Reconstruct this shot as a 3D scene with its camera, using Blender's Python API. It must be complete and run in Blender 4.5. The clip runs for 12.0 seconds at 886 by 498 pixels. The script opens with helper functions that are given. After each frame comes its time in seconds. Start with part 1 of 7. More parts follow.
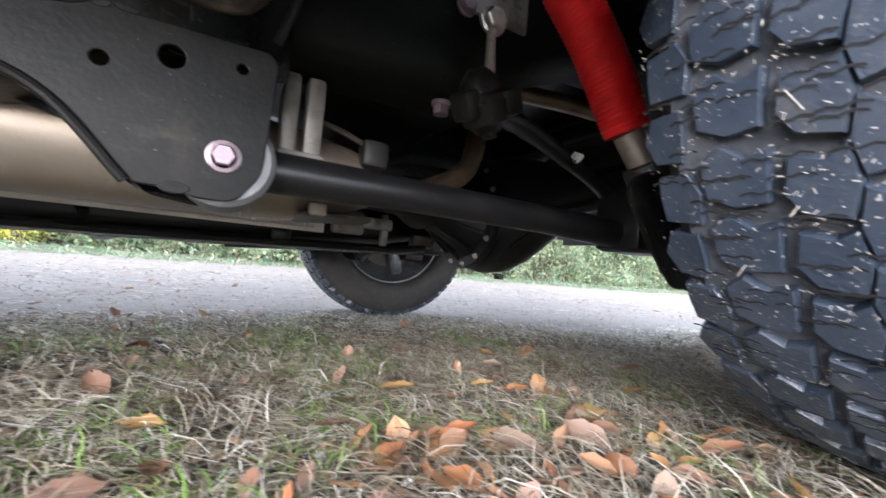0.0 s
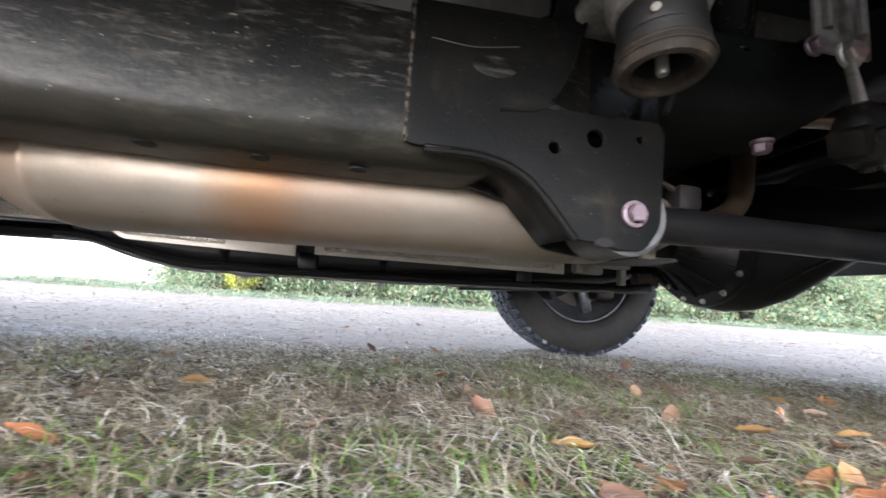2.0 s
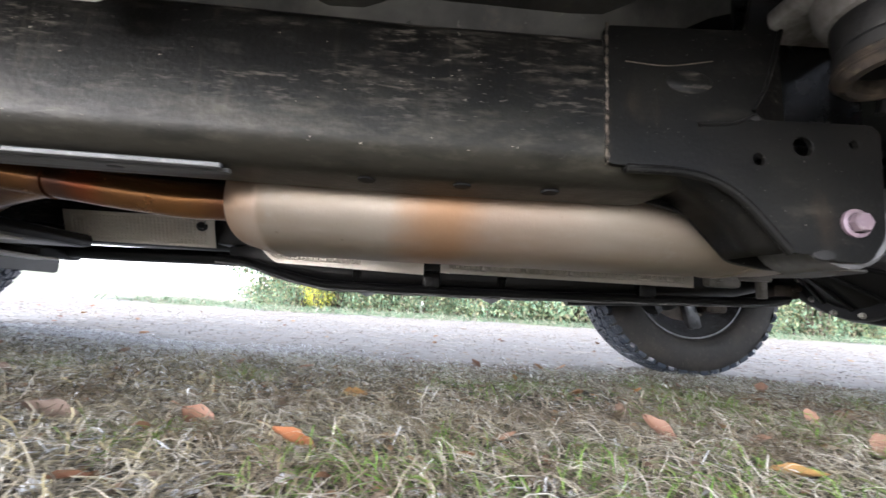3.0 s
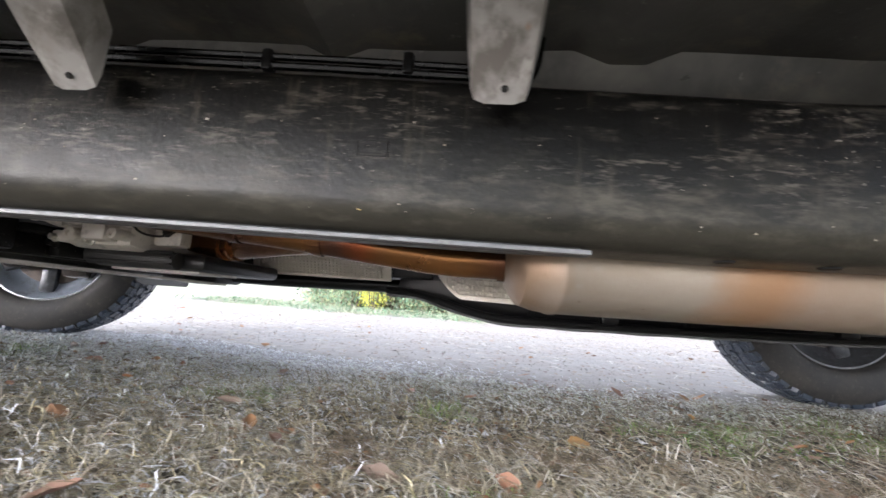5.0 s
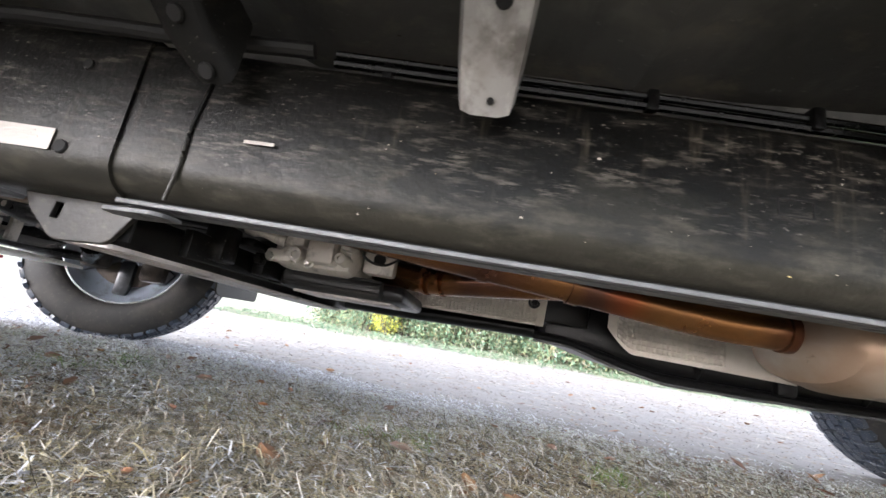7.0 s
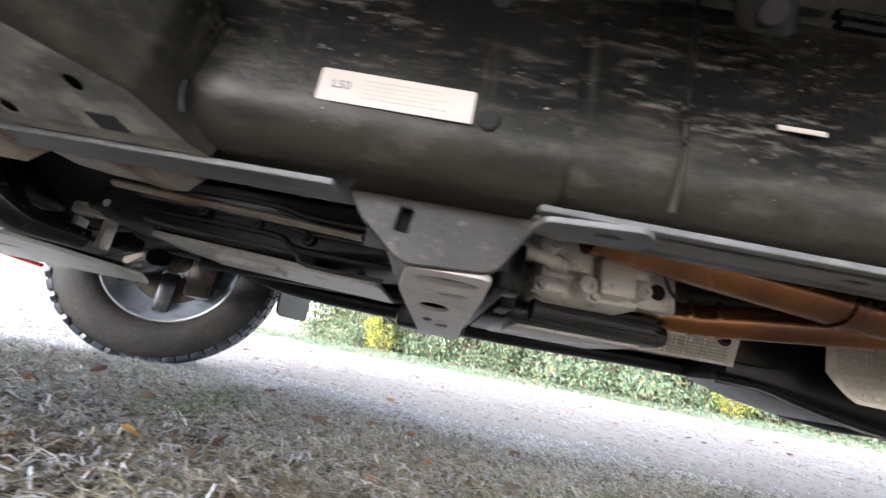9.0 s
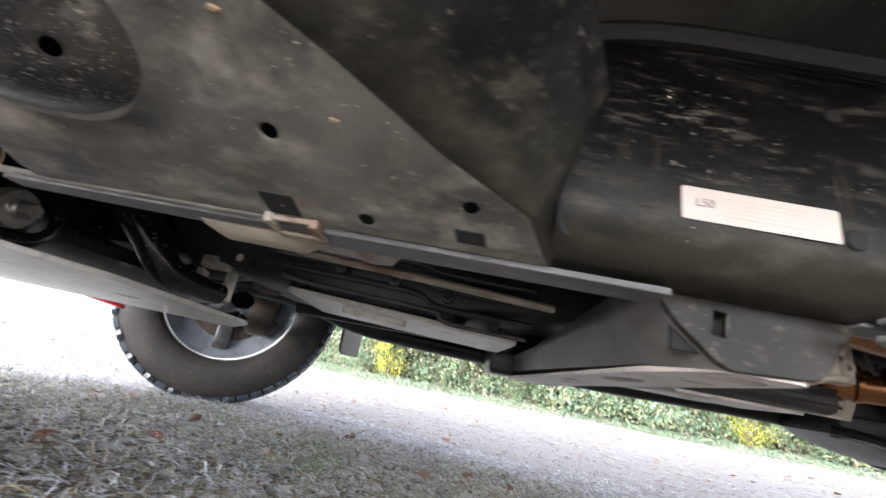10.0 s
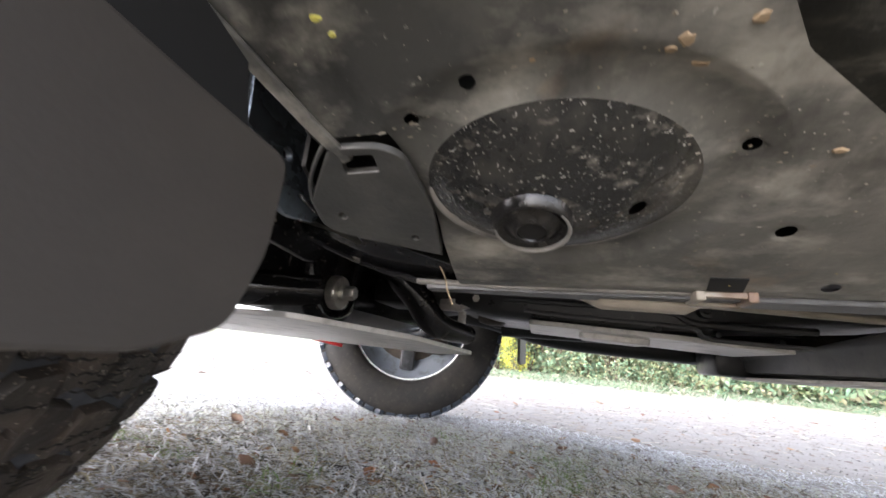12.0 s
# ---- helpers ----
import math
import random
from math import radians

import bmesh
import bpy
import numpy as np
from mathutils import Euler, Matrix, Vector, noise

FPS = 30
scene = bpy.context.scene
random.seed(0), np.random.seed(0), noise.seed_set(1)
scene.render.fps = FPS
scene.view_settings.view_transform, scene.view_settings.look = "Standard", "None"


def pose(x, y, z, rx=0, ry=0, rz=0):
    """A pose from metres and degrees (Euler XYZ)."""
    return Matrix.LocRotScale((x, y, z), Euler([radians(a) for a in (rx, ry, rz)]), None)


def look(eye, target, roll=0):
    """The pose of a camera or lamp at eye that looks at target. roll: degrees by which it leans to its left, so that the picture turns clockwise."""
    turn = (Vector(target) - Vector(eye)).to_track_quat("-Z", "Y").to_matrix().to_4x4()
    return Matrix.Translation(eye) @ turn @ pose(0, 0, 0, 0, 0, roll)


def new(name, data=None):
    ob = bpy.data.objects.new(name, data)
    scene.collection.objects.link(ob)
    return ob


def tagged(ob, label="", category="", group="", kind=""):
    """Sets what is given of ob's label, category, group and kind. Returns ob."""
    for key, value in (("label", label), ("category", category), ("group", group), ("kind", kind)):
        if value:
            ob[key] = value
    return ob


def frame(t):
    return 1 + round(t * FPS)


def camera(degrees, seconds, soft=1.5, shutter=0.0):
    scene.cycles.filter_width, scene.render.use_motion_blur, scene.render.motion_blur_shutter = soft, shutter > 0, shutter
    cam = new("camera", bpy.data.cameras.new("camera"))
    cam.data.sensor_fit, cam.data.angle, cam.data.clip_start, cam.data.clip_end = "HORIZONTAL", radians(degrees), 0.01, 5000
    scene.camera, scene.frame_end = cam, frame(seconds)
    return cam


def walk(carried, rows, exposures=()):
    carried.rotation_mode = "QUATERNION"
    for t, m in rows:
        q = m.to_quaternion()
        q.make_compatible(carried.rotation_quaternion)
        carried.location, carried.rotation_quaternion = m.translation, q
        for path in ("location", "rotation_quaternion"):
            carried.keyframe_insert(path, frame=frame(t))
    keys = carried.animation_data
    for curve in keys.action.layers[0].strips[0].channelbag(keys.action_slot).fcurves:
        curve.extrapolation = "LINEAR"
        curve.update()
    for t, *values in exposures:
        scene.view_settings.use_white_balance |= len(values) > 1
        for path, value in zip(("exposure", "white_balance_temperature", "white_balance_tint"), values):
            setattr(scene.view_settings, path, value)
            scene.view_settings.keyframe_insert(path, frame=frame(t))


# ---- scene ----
cam = camera(97.3, 12.0, shutter=0.4)
PATH = [
    (0, (0.012, 0.02, 0.212), (0.972, 1.773, 0.301), 4.8),
    (0.5, (-0.056, 0.043, 0.229), (0.786, 1.853, 0.351), 4.6),
    (1, (-0.116, 0.052, 0.234), (0.584, 1.919, 0.388), 4.4),
    (1.5, (-0.196, 0.058, 0.218), (0.309, 1.984, 0.412), 4.3),
    (2, (-0.275, 0.06, 0.194), (0.07, 2.015, 0.432), 3.8),
    (2.5, (-0.358, 0.06, 0.191), (-0.183, 2.033, 0.469), 3.4),
    (3, (-0.426, 0.057, 0.188), (-0.385, 2.035, 0.483), 3.3),
    (3.5, (-0.481, 0.049, 0.183), (-0.553, 2.025, 0.482), 3.4),
    (3.7, (-0.499, 0.042, 0.195), (-0.602, 2.017, 0.488), 3.6),
    (5.3, (-0.834, 0.043, 0.261), (-1.003, 2.017, 0.532), 4.7),
    (5.5, (-0.861, 0.062, 0.249), (-1.045, 2.035, 0.521), 5.1),
    (6, (-0.955, 0.08, 0.249), (-1.077, 2.05, 0.569), 6.2),
    (6.5, (-1.094, 0.073, 0.245), (-1.283, 2.026, 0.632), 8.1),
    (6.7, (-1.13, 0.06, 0.25), (-1.327, 2.009, 0.652), 8.9),
    (8.3, (-1.436, 0.122, 0.228), (-1.47, 2.062, 0.716), 10.9),
    (8.5, (-1.493, 0.138, 0.25), (-1.539, 2.071, 0.76), 11.2),
    (9, (-1.618, 0.188, 0.222), (-1.684, 2.122, 0.728), 10.6),
    (9.5, (-1.752, 0.185, 0.236), (-1.79, 2.093, 0.835), 10.6),
    (10, (-1.864, 0.173, 0.238), (-1.951, 2.076, 0.846), 11.0),
    (10.5, (-1.967, 0.173, 0.26), (-2.11, 2.074, 0.865), 10.1),
    (11, (-2.014, 0.177, 0.248), (-2.27, 2.064, 0.858), 8.3),
    (11.5, (-2.079, 0.147, 0.241), (-2.515, 2.01, 0.823), 6.6),
    (12, (-2.106, 0.105, 0.264), (-2.662, 1.957, 0.774), 5.3),
]
walk(cam, [(t, look(eye, target, roll)) for t, eye, target, roll in PATH], [(0, 2.95, 6050, 15), (4, 3.05, 6120, 15.5), (6.5, 3.15, 6200, 16), (9, 3.26, 6250, 16), (12, 3.33, 6400, 17)])

# ---- world and light ----
world = bpy.data.worlds.new("sky_world")
scene.world = world
world.use_nodes = True
wn = world.node_tree
sky = wn.nodes.new("ShaderNodeTexSky")
sky.sky_type, sky.sun_disc = "NISHITA", False
sky.sun_elevation, sky.sun_rotation = radians(22), radians(220)
sky.air_density, sky.dust_density, sky.ozone_density = 1.0, 1.2, 2.0
grey = wn.nodes.new("ShaderNodeHueSaturation")   # thin cloud whitens the sky
grey.inputs["Saturation"].default_value = 0.28
wn.links.new(sky.outputs[0], grey.inputs["Color"])
wn.links.new(grey.outputs[0], wn.nodes["Background"].inputs[0])
wn.nodes["Background"].inputs[1].default_value = 0.15
sun = new("sun", bpy.data.lights.new("sun", "SUN"))
sun.data.energy, sun.data.angle, sun.data.color = 0.5, radians(45), (1.0, 0.985, 0.965)
sun.matrix_world = look((-5.0, -6.0, 3.2), (0, 0, 0))

rng = random.Random(7)


# ---- materials ----
def rgb(c):
    return (c[0], c[1], c[2], 1.0)


def material(name, base, rough=0.5, metal=0.0, layers=(), bump=None, vary=0.0, rough_vary=0.0, spec=0.5, coat=0.0, rings=(), mud_and_shade=()):
    """base colour with layers of (colour, scale vector, low, high, strength, detail), fine bump (scale, strength)."""
    m = bpy.data.materials.new(name)
    m.use_nodes = True
    t = m.node_tree
    b = t.nodes["Principled BSDF"]
    b.inputs["Roughness"].default_value, b.inputs["Metallic"].default_value = rough, metal
    b.inputs["Specular IOR Level"].default_value = spec
    b.inputs["Coat Weight"].default_value = coat
    co = t.nodes.new("ShaderNodeTexCoord")

    def noise_of(scale, detail, turn=0.0):
        mp = t.nodes.new("ShaderNodeMapping")
        mp.inputs["Scale"].default_value = scale
        mp.inputs["Rotation"].default_value = (0, radians(turn), 0)
        t.links.new(co.outputs["Object"], mp.inputs[0])
        n = t.nodes.new("ShaderNodeTexNoise")
        n.inputs["Scale"].default_value, n.inputs["Detail"].default_value = 1.0, detail
        n.inputs["Roughness"].default_value = 0.62
        t.links.new(mp.outputs[0], n.inputs["Vector"])
        return n.outputs[0]

    rgbn = t.nodes.new("ShaderNodeRGB")
    rgbn.outputs[0].default_value = rgb(base)
    col = rgbn.outputs[0]
    first = None
    for colour, scale, low, high, strength, detail, *turn in layers:
        f = noise_of(scale, detail, turn[0] if turn else 0.0)
        mr = t.nodes.new("ShaderNodeMapRange")
        mr.inputs[1].default_value, mr.inputs[2].default_value, mr.inputs[4].default_value = low, high, strength
        t.links.new(f, mr.inputs[0])
        if len(turn) > 1:
            # only in patches of this scale
            pm = t.nodes.new("ShaderNodeMapRange")
            pm.inputs[1].default_value, pm.inputs[2].default_value = 0.44, 0.62
            t.links.new(noise_of(turn[1], 4), pm.inputs[0])
            mul = t.nodes.new("ShaderNodeMath")
            mul.operation = "MULTIPLY"
            t.links.new(mr.outputs[0], mul.inputs[0])
            t.links.new(pm.outputs[0], mul.inputs[1])
            fac = mul.outputs[0]
        else:
            fac = mr.outputs[0]
        mix = t.nodes.new("ShaderNodeMix")
        mix.data_type = "RGBA"
        t.links.new(fac, mix.inputs[0])
        t.links.new(col, mix.inputs[6])
        mix.inputs[7].default_value = rgb(colour)
        col = mix.outputs[2]
        first = first or mr.outputs[0]
    for colour, scale, level, reach, strength in mud_and_shade:
        # ragged mud from below; its fade also stands in for shade above a level
        sz = t.nodes.new("ShaderNodeSeparateXYZ")
        t.links.new(co.outputs["Object"], sz.inputs[0])
        up = t.nodes.new("ShaderNodeMath")
        up.operation = "MULTIPLY_ADD"
        t.links.new(sz.outputs[2], up.inputs[0])
        up.inputs[1].default_value, up.inputs[2].default_value = -0.25 / reach, 0.25 * level / reach
        add = t.nodes.new("ShaderNodeMath")
        add.operation = "ADD"
        t.links.new(up.outputs[0], add.inputs[0])
        t.links.new(noise_of(scale, 8, 8.0), add.inputs[1])
        mr = t.nodes.new("ShaderNodeMapRange")
        mr.inputs[1].default_value, mr.inputs[2].default_value, mr.inputs[4].default_value = 0.44, 0.66, strength
        t.links.new(add.outputs[0], mr.inputs[0])
        mix = t.nodes.new("ShaderNodeMix")
        mix.data_type = "RGBA"
        t.links.new(mr.outputs[0], mix.inputs[0])
        t.links.new(col, mix.inputs[6])
        mix.inputs[7].default_value = rgb(colour)
        col = mix.outputs[2]
    for colour, centre, half, strength in rings:
        # heat stains round the tube: a stretch of x with a ragged edge
        sx = t.nodes.new("ShaderNodeSeparateXYZ")
        t.links.new(co.outputs["Object"], sx.inputs[0])
        wob = t.nodes.new("ShaderNodeMath")
        wob.operation = "MULTIPLY_ADD"
        t.links.new(noise_of((9, 9, 9), 4), wob.inputs[0])
        wob.inputs[1].default_value = 0.09
        t.links.new(sx.outputs[0], wob.inputs[2])
        off = t.nodes.new("ShaderNodeMath")
        off.operation = "SUBTRACT"
        t.links.new(wob.outputs[0], off.inputs[0])
        off.inputs[1].default_value = centre + 0.045
        ab = t.nodes.new("ShaderNodeMath")
        ab.operation = "ABSOLUTE"
        t.links.new(off.outputs[0], ab.inputs[0])
        mr = t.nodes.new("ShaderNodeMapRange")
        mr.inputs[1].default_value, mr.inputs[2].default_value = half, half * 0.2
        mr.inputs[4].default_value = strength
        t.links.new(ab.outputs[0], mr.inputs[0])
        mix = t.nodes.new("ShaderNodeMix")
        mix.data_type = "RGBA"
        t.links.new(mr.outputs[0], mix.inputs[0])
        t.links.new(col, mix.inputs[6])
        mix.inputs[7].default_value = rgb(colour)
        col = mix.outputs[2]
    if vary:
        oi = t.nodes.new("ShaderNodeObjectInfo")
        hs = t.nodes.new("ShaderNodeHueSaturation")
        mr = t.nodes.new("ShaderNodeMapRange")
        mr.inputs[3].default_value, mr.inputs[4].default_value = 1 - vary, 1 + vary
        t.links.new(oi.outputs["Random"], mr.inputs[0])
        t.links.new(mr.outputs[0], hs.inputs["Value"])
        t.links.new(col, hs.inputs["Color"])
        col = hs.outputs[0]
    t.links.new(col, b.inputs["Base Color"])
    if rough_vary:
        mr = t.nodes.new("ShaderNodeMapRange")
        mr.inputs[3].default_value, mr.inputs[4].default_value = rough - rough_vary, rough + rough_vary
        t.links.new(noise_of((30, 30, 30), 4), mr.inputs[0])
        t.links.new(mr.outputs[0], b.inputs["Roughness"])
    if bump:
        bp = t.nodes.new("ShaderNodeBump")
        bp.inputs["Strength"].default_value, bp.inputs["Distance"].default_value = bump[1], 0.002
        t.links.new(noise_of((bump[0],) * 3, 5), bp.inputs["Height"])
        t.links.new(bp.outputs[0], b.inputs["Normal"])
    return m


DUST, MUD = (0.20, 0.18, 0.155), (0.12, 0.10, 0.075)
# lighter low down: thrown mud, and the sill's shade above painted in
M_FRAME = material("dusty_black_frame_paint", (0.0032, 0.0032, 0.0031), 0.40, 0.0,
                   [((0.0085, 0.008, 0.0072), (5, 9, 11), 0.42, 0.72, 0.6, 7), ((0.095, 0.087, 0.072), (18, 80, 95), 0.52, 0.68, 0.52, 8, 10, (13, 20, 22)),
                    ((0.115, 0.105, 0.088), (34, 120, 170), 0.52, 0.64, 0.65, 7, -22, (11, 20, 26)), ((0.11, 0.097, 0.070), (60, 60, 7), 0.57, 0.74, 0.40, 4, 0, (8, 9, 3)),
                    ((0.28, 0.26, 0.225), (90, 170, 260), 0.64, 0.71, 0.50, 3, 12, (6, 12, 9))], (130, 0.35), rough_vary=0.14, spec=0.17,
                   mud_and_shade=[((0.0205, 0.0198, 0.0155), (8, 12, 14), 0.395, 0.050, 0.75), ((0.064, 0.058, 0.044), (18, 50, 60), 0.370, 0.045, 0.70), ((0.009, 0.0085, 0.007), (26, 60, 60), 0.385, 0.06, 0.65)])
M_PLATE = material("dust_caked_black_plate", (0.058, 0.058, 0.054), 0.34, 0.0,
                   [((0.19, 0.181, 0.158), (7, 7, 7), 0.38, 0.64, 0.75, 7), ((0.44, 0.415, 0.36), (13, 22, 13), 0.50, 0.68, 0.65, 7, 20), ((0.28, 0.20, 0.13), (16, 16, 16), 0.65, 0.74, 0.40, 4),
                    ((0.018, 0.0175, 0.0165), (20, 9, 20), 0.52, 0.68, 0.70, 7), ((0.25, 0.235, 0.20), (44, 60, 44), 0.54, 0.70, 0.5, 6, 15, (9, 9, 9)), ((0.5, 0.47, 0.42), (190, 190, 190), 0.69, 0.74, 0.5, 3)], (150, 0.25), rough_vary=0.14)
M_DISH = material("oily_speckled_black_dish", (0.013, 0.013, 0.0125), 0.24, 0.0,
                  [((0.065, 0.058, 0.048), (18, 18, 18), 0.44, 0.66, 0.65, 6), ((0.20, 0.18, 0.15), (50, 80, 80), 0.56, 0.68, 0.6, 6), ((0.45, 0.43, 0.38), (420, 420, 420), 0.64, 0.70, 0.7, 2)], (170, 0.4), rough_vary=0.14)
M_BRACKET = material("grey_black_bracket_paint", (0.0042, 0.0042, 0.0041), 0.40, 0.0,
                     [((0.011, 0.0105, 0.009), (7, 7, 9), 0.42, 0.68, 0.6, 6), ((0.045, 0.041, 0.033), (26, 50, 60), 0.54, 0.70, 0.40, 6, 8, (8, 9, 9)), ((0.04, 0.03, 0.02), (16, 16, 6), 0.60, 0.74, 0.40, 4), ((0.26, 0.25, 0.22), (260, 260, 260), 0.69, 0.74, 0.4, 2)], (200, 0.2), rough_vary=0.1, spec=0.13)
M_CROSS = material("grey_dusted_crossmember_paint", (0.065, 0.064, 0.061), 0.5, 0.0,
                   [((0.17, 0.16, 0.145), (10, 6, 12), 0.40, 0.70, 0.6, 6), ((0.022, 0.03, 0.03), (40, 40, 40), 0.58, 0.72, 0.5, 4)], (150, 0.25), rough_vary=0.1)
M_GEAR = material("dark_cast_gearbox_alloy", (0.024, 0.0245, 0.025), 0.32, 0.1,
                  [((0.04, 0.039, 0.036), (16, 16, 16), 0.48, 0.72, 0.5, 5), ((0.14, 0.13, 0.11), (90, 90, 90), 0.64, 0.72, 0.35, 3)], (140, 0.35), rough_vary=0.12)
M_CLEAN = material("clean_black_chassis_paint", (0.0035, 0.004, 0.004), 0.26, 0.0, [((0.015, 0.015, 0.014), (8, 8, 8), 0.5, 0.75, 0.4, 5), ((0.10, 0.10, 0.09), (160, 160, 160), 0.66, 0.72, 0.35, 3)], (120, 0.2), rough_vary=0.08, spec=0.35)
# matt copy of the chassis paint, with the rear rail's shade in its colour
M_SHADE = material("shaded_black_chassis_paint", (0.0075, 0.0088, 0.0078), 0.62, 0.0, [((0.016, 0.019, 0.015), (8, 8, 8), 0.5, 0.75, 0.4, 5), ((0.10, 0.10, 0.09), (160, 160, 160), 0.66, 0.72, 0.3, 3)], (120, 0.2), rough_vary=0.1, spec=0.10)
M_BLACK = material("satin_black_paint", (0.0055, 0.0055, 0.006), 0.34, 0.0,
                   [((0.05, 0.045, 0.04), (22, 22, 22), 0.56, 0.85, 0.25, 5), ((0.16, 0.15, 0.13), (150, 150, 150), 0.67, 0.73, 0.35, 3)], (120, 0.2), rough_vary=0.1, spec=0.35)
M_GLOSS = material("oily_gloss_black_paint", (0.010, 0.010, 0.011), 0.16, 0.0,
                   [((0.30, 0.27, 0.22), (120, 120, 120), 0.62, 0.70, 0.30, 3)], (60, 0.15), rough_vary=0.08)
M_UNDER = material("grey_underbody_sealer", (0.088, 0.086, 0.079), 0.34, 0.0,
                   [((0.22, 0.21, 0.18), (3, 5, 5), 0.46, 0.66, 0.6, 5), ((0.034, 0.034, 0.033), (6, 3, 6), 0.48, 0.64, 0.75, 5), ((0.20, 0.17, 0.12), (9, 14, 9), 0.57, 0.70, 0.5, 6), ((0.26, 0.25, 0.23), (60, 90, 60), 0.66, 0.74, 0.4, 3)], (90, 0.3), rough_vary=0.14)
M_PRIMER = material("dusty_grey_primer", (0.29, 0.28, 0.27), 0.5, 0.1,
                    [((0.08, 0.07, 0.06), (26, 26, 18), 0.46, 0.64, 0.8, 7), ((0.36, 0.15, 0.04), (14, 20, 6), 0.62, 0.70, 0.7, 4), ((0.45, 0.44, 0.42), (50, 50, 20), 0.55, 0.68, 0.5, 5), (MUD, (10, 10, 10), 0.55, 0.75, 0.5, 4)], (90, 0.3))
M_ALUM = material("cast_aluminium", (0.66, 0.62, 0.57), 0.42, 0.3,
                  [((0.08, 0.07, 0.06), (45, 45, 45), 0.52, 0.75, 0.7, 5)], (140, 0.35))
M_MUFF = material("aluminised_muffler_steel", (0.40, 0.345, 0.285), 0.46, 0.72,
                  [((0.20, 0.155, 0.11), (2.5, 3, 12), 0.42, 0.76, 0.55, 5), ((0.30, 0.22, 0.15), (5, 9, 9), 0.50, 0.74, 0.40, 6), ((0.50, 0.46, 0.41), (30, 9, 60), 0.58, 0.74, 0.30, 5),
                   ((0.08, 0.065, 0.05), (70, 70, 70), 0.68, 0.75, 0.45, 3)], (150, 0.15), rough_vary=0.10,
                  rings=[((0.33, 0.20, 0.13), -0.36, 0.16, 0.40), ((0.36, 0.17, 0.06), -0.425, 0.075, 0.60), ((0.26, 0.15, 0.08), -0.69, 0.05, 0.65)])
M_PIPE = material("heat_blued_brown_steel_pipe", (0.285, 0.130, 0.060), 0.25, 0.90,
                  [((0.10, 0.045, 0.036), (5, 2, 2), 0.47, 0.66, 0.75, 4), ((0.46, 0.22, 0.06), (3.5, 2, 2), 0.52, 0.70, 0.6, 3), ((0.14, 0.09, 0.07), (30, 40, 40), 0.56, 0.74, 0.45, 5)], (80, 0.12), rough_vary=0.08,
                  rings=[((0.07, 0.035, 0.045), -1.00, 0.05, 0.7), ((0.36, 0.06, 0.028), -0.955, 0.035, 0.55), ((0.07, 0.035, 0.04), -1.17, 0.06, 0.6)])
M_SHIELD = material("dimpled_aluminium_heat_shield", (0.74, 0.69, 0.62), 0.44, 0.3,
                    [((0.46, 0.40, 0.32), (12, 12, 20), 0.48, 0.76, 0.5, 5)], (260, 0.2))
M_RED = material("red_rubber_bellows", (0.76, 0.014, 0.016), 0.38, 0.0,
                 [((0.30, 0.02, 0.02), (40, 40, 40), 0.55, 0.8, 0.4, 4)], (80, 0.1))
M_TUBE = material("bare_damper_tube", (0.42, 0.37, 0.33), 0.36, 0.8, [((0.2, 0.16, 0.12), (60, 60, 60), 0.5, 0.75, 0.6, 4)], (120, 0.15))
M_BOLT = material("pinkish_plated_bolt_steel", (0.22, 0.165, 0.19), 0.36, 0.45, [((0.35, 0.3, 0.3), (120, 120, 120), 0.5, 0.7, 0.5, 3)], (150, 0.15))
M_ZINC = material("plated_zinc_steel", (0.55, 0.53, 0.48), 0.3, 0.75, [((0.2, 0.18, 0.15), (90, 90, 90), 0.5, 0.72, 0.5, 3)], (150, 0.1))
M_RUBBER = material("black_rubber", (0.011, 0.011, 0.011), 0.55, 0.0, [((0.045, 0.038, 0.030), (30, 30, 30), 0.54, 0.80, 0.40, 5)], (140, 0.3))
M_RUSTRING = material("muddy_rusty_ring", (0.020, 0.015, 0.011), 0.72, 0.1, [((0.060, 0.042, 0.027), (34, 34, 34), 0.46, 0.66, 0.75, 6), ((0.13, 0.10, 0.07), (70, 70, 70), 0.58, 0.70, 0.5, 4), ((0.008, 0.0075, 0.007), (60, 60, 60), 0.50, 0.65, 0.7, 4)], (120, 0.9))
M_TYRE = material("worn_tyre_rubber", (0.024, 0.034, 0.052), 0.34, 0.0,
                  [((0.058, 0.066, 0.082), (18, 18, 18), 0.44, 0.72, 0.55, 6), ((0.11, 0.10, 0.085), (30, 30, 30), 0.60, 0.74, 0.40, 6), ((0.45, 0.46, 0.48), (420, 420, 160), 0.67, 0.71, 0.8, 3)], (240, 0.5), rough_vary=0.12)
M_SIDEWALL = material("dusty_tyre_sidewall_rubber", (0.012, 0.0115, 0.011), 0.62, 0.0,
                      [((0.055, 0.046, 0.036), (14, 14, 14), 0.44, 0.76, 0.6, 6), ((0.09, 0.08, 0.065), (60, 60, 60), 0.58, 0.72, 0.4, 5)], (160, 0.3))
M_GROOVE = material("dusty_groove_rubber", (0.035, 0.039, 0.048), 0.8, 0.0, [((0.10, 0.107, 0.12), (30, 30, 30), 0.42, 0.68, 0.75, 5)], (160, 0.5))
M_RIM = material("machined_alloy_rim", (0.72, 0.75, 0.79), 0.20, 0.85, [((0.12, 0.12, 0.12), (30, 30, 30), 0.55, 0.75, 0.5, 4)], (120, 0.1))
M_CAST = material("brown_grey_cast_iron", (0.075, 0.060, 0.048), 0.5, 0.4, [((0.02, 0.019, 0.018), (40, 40, 40), 0.45, 0.7, 0.7, 4)], (140, 0.5))
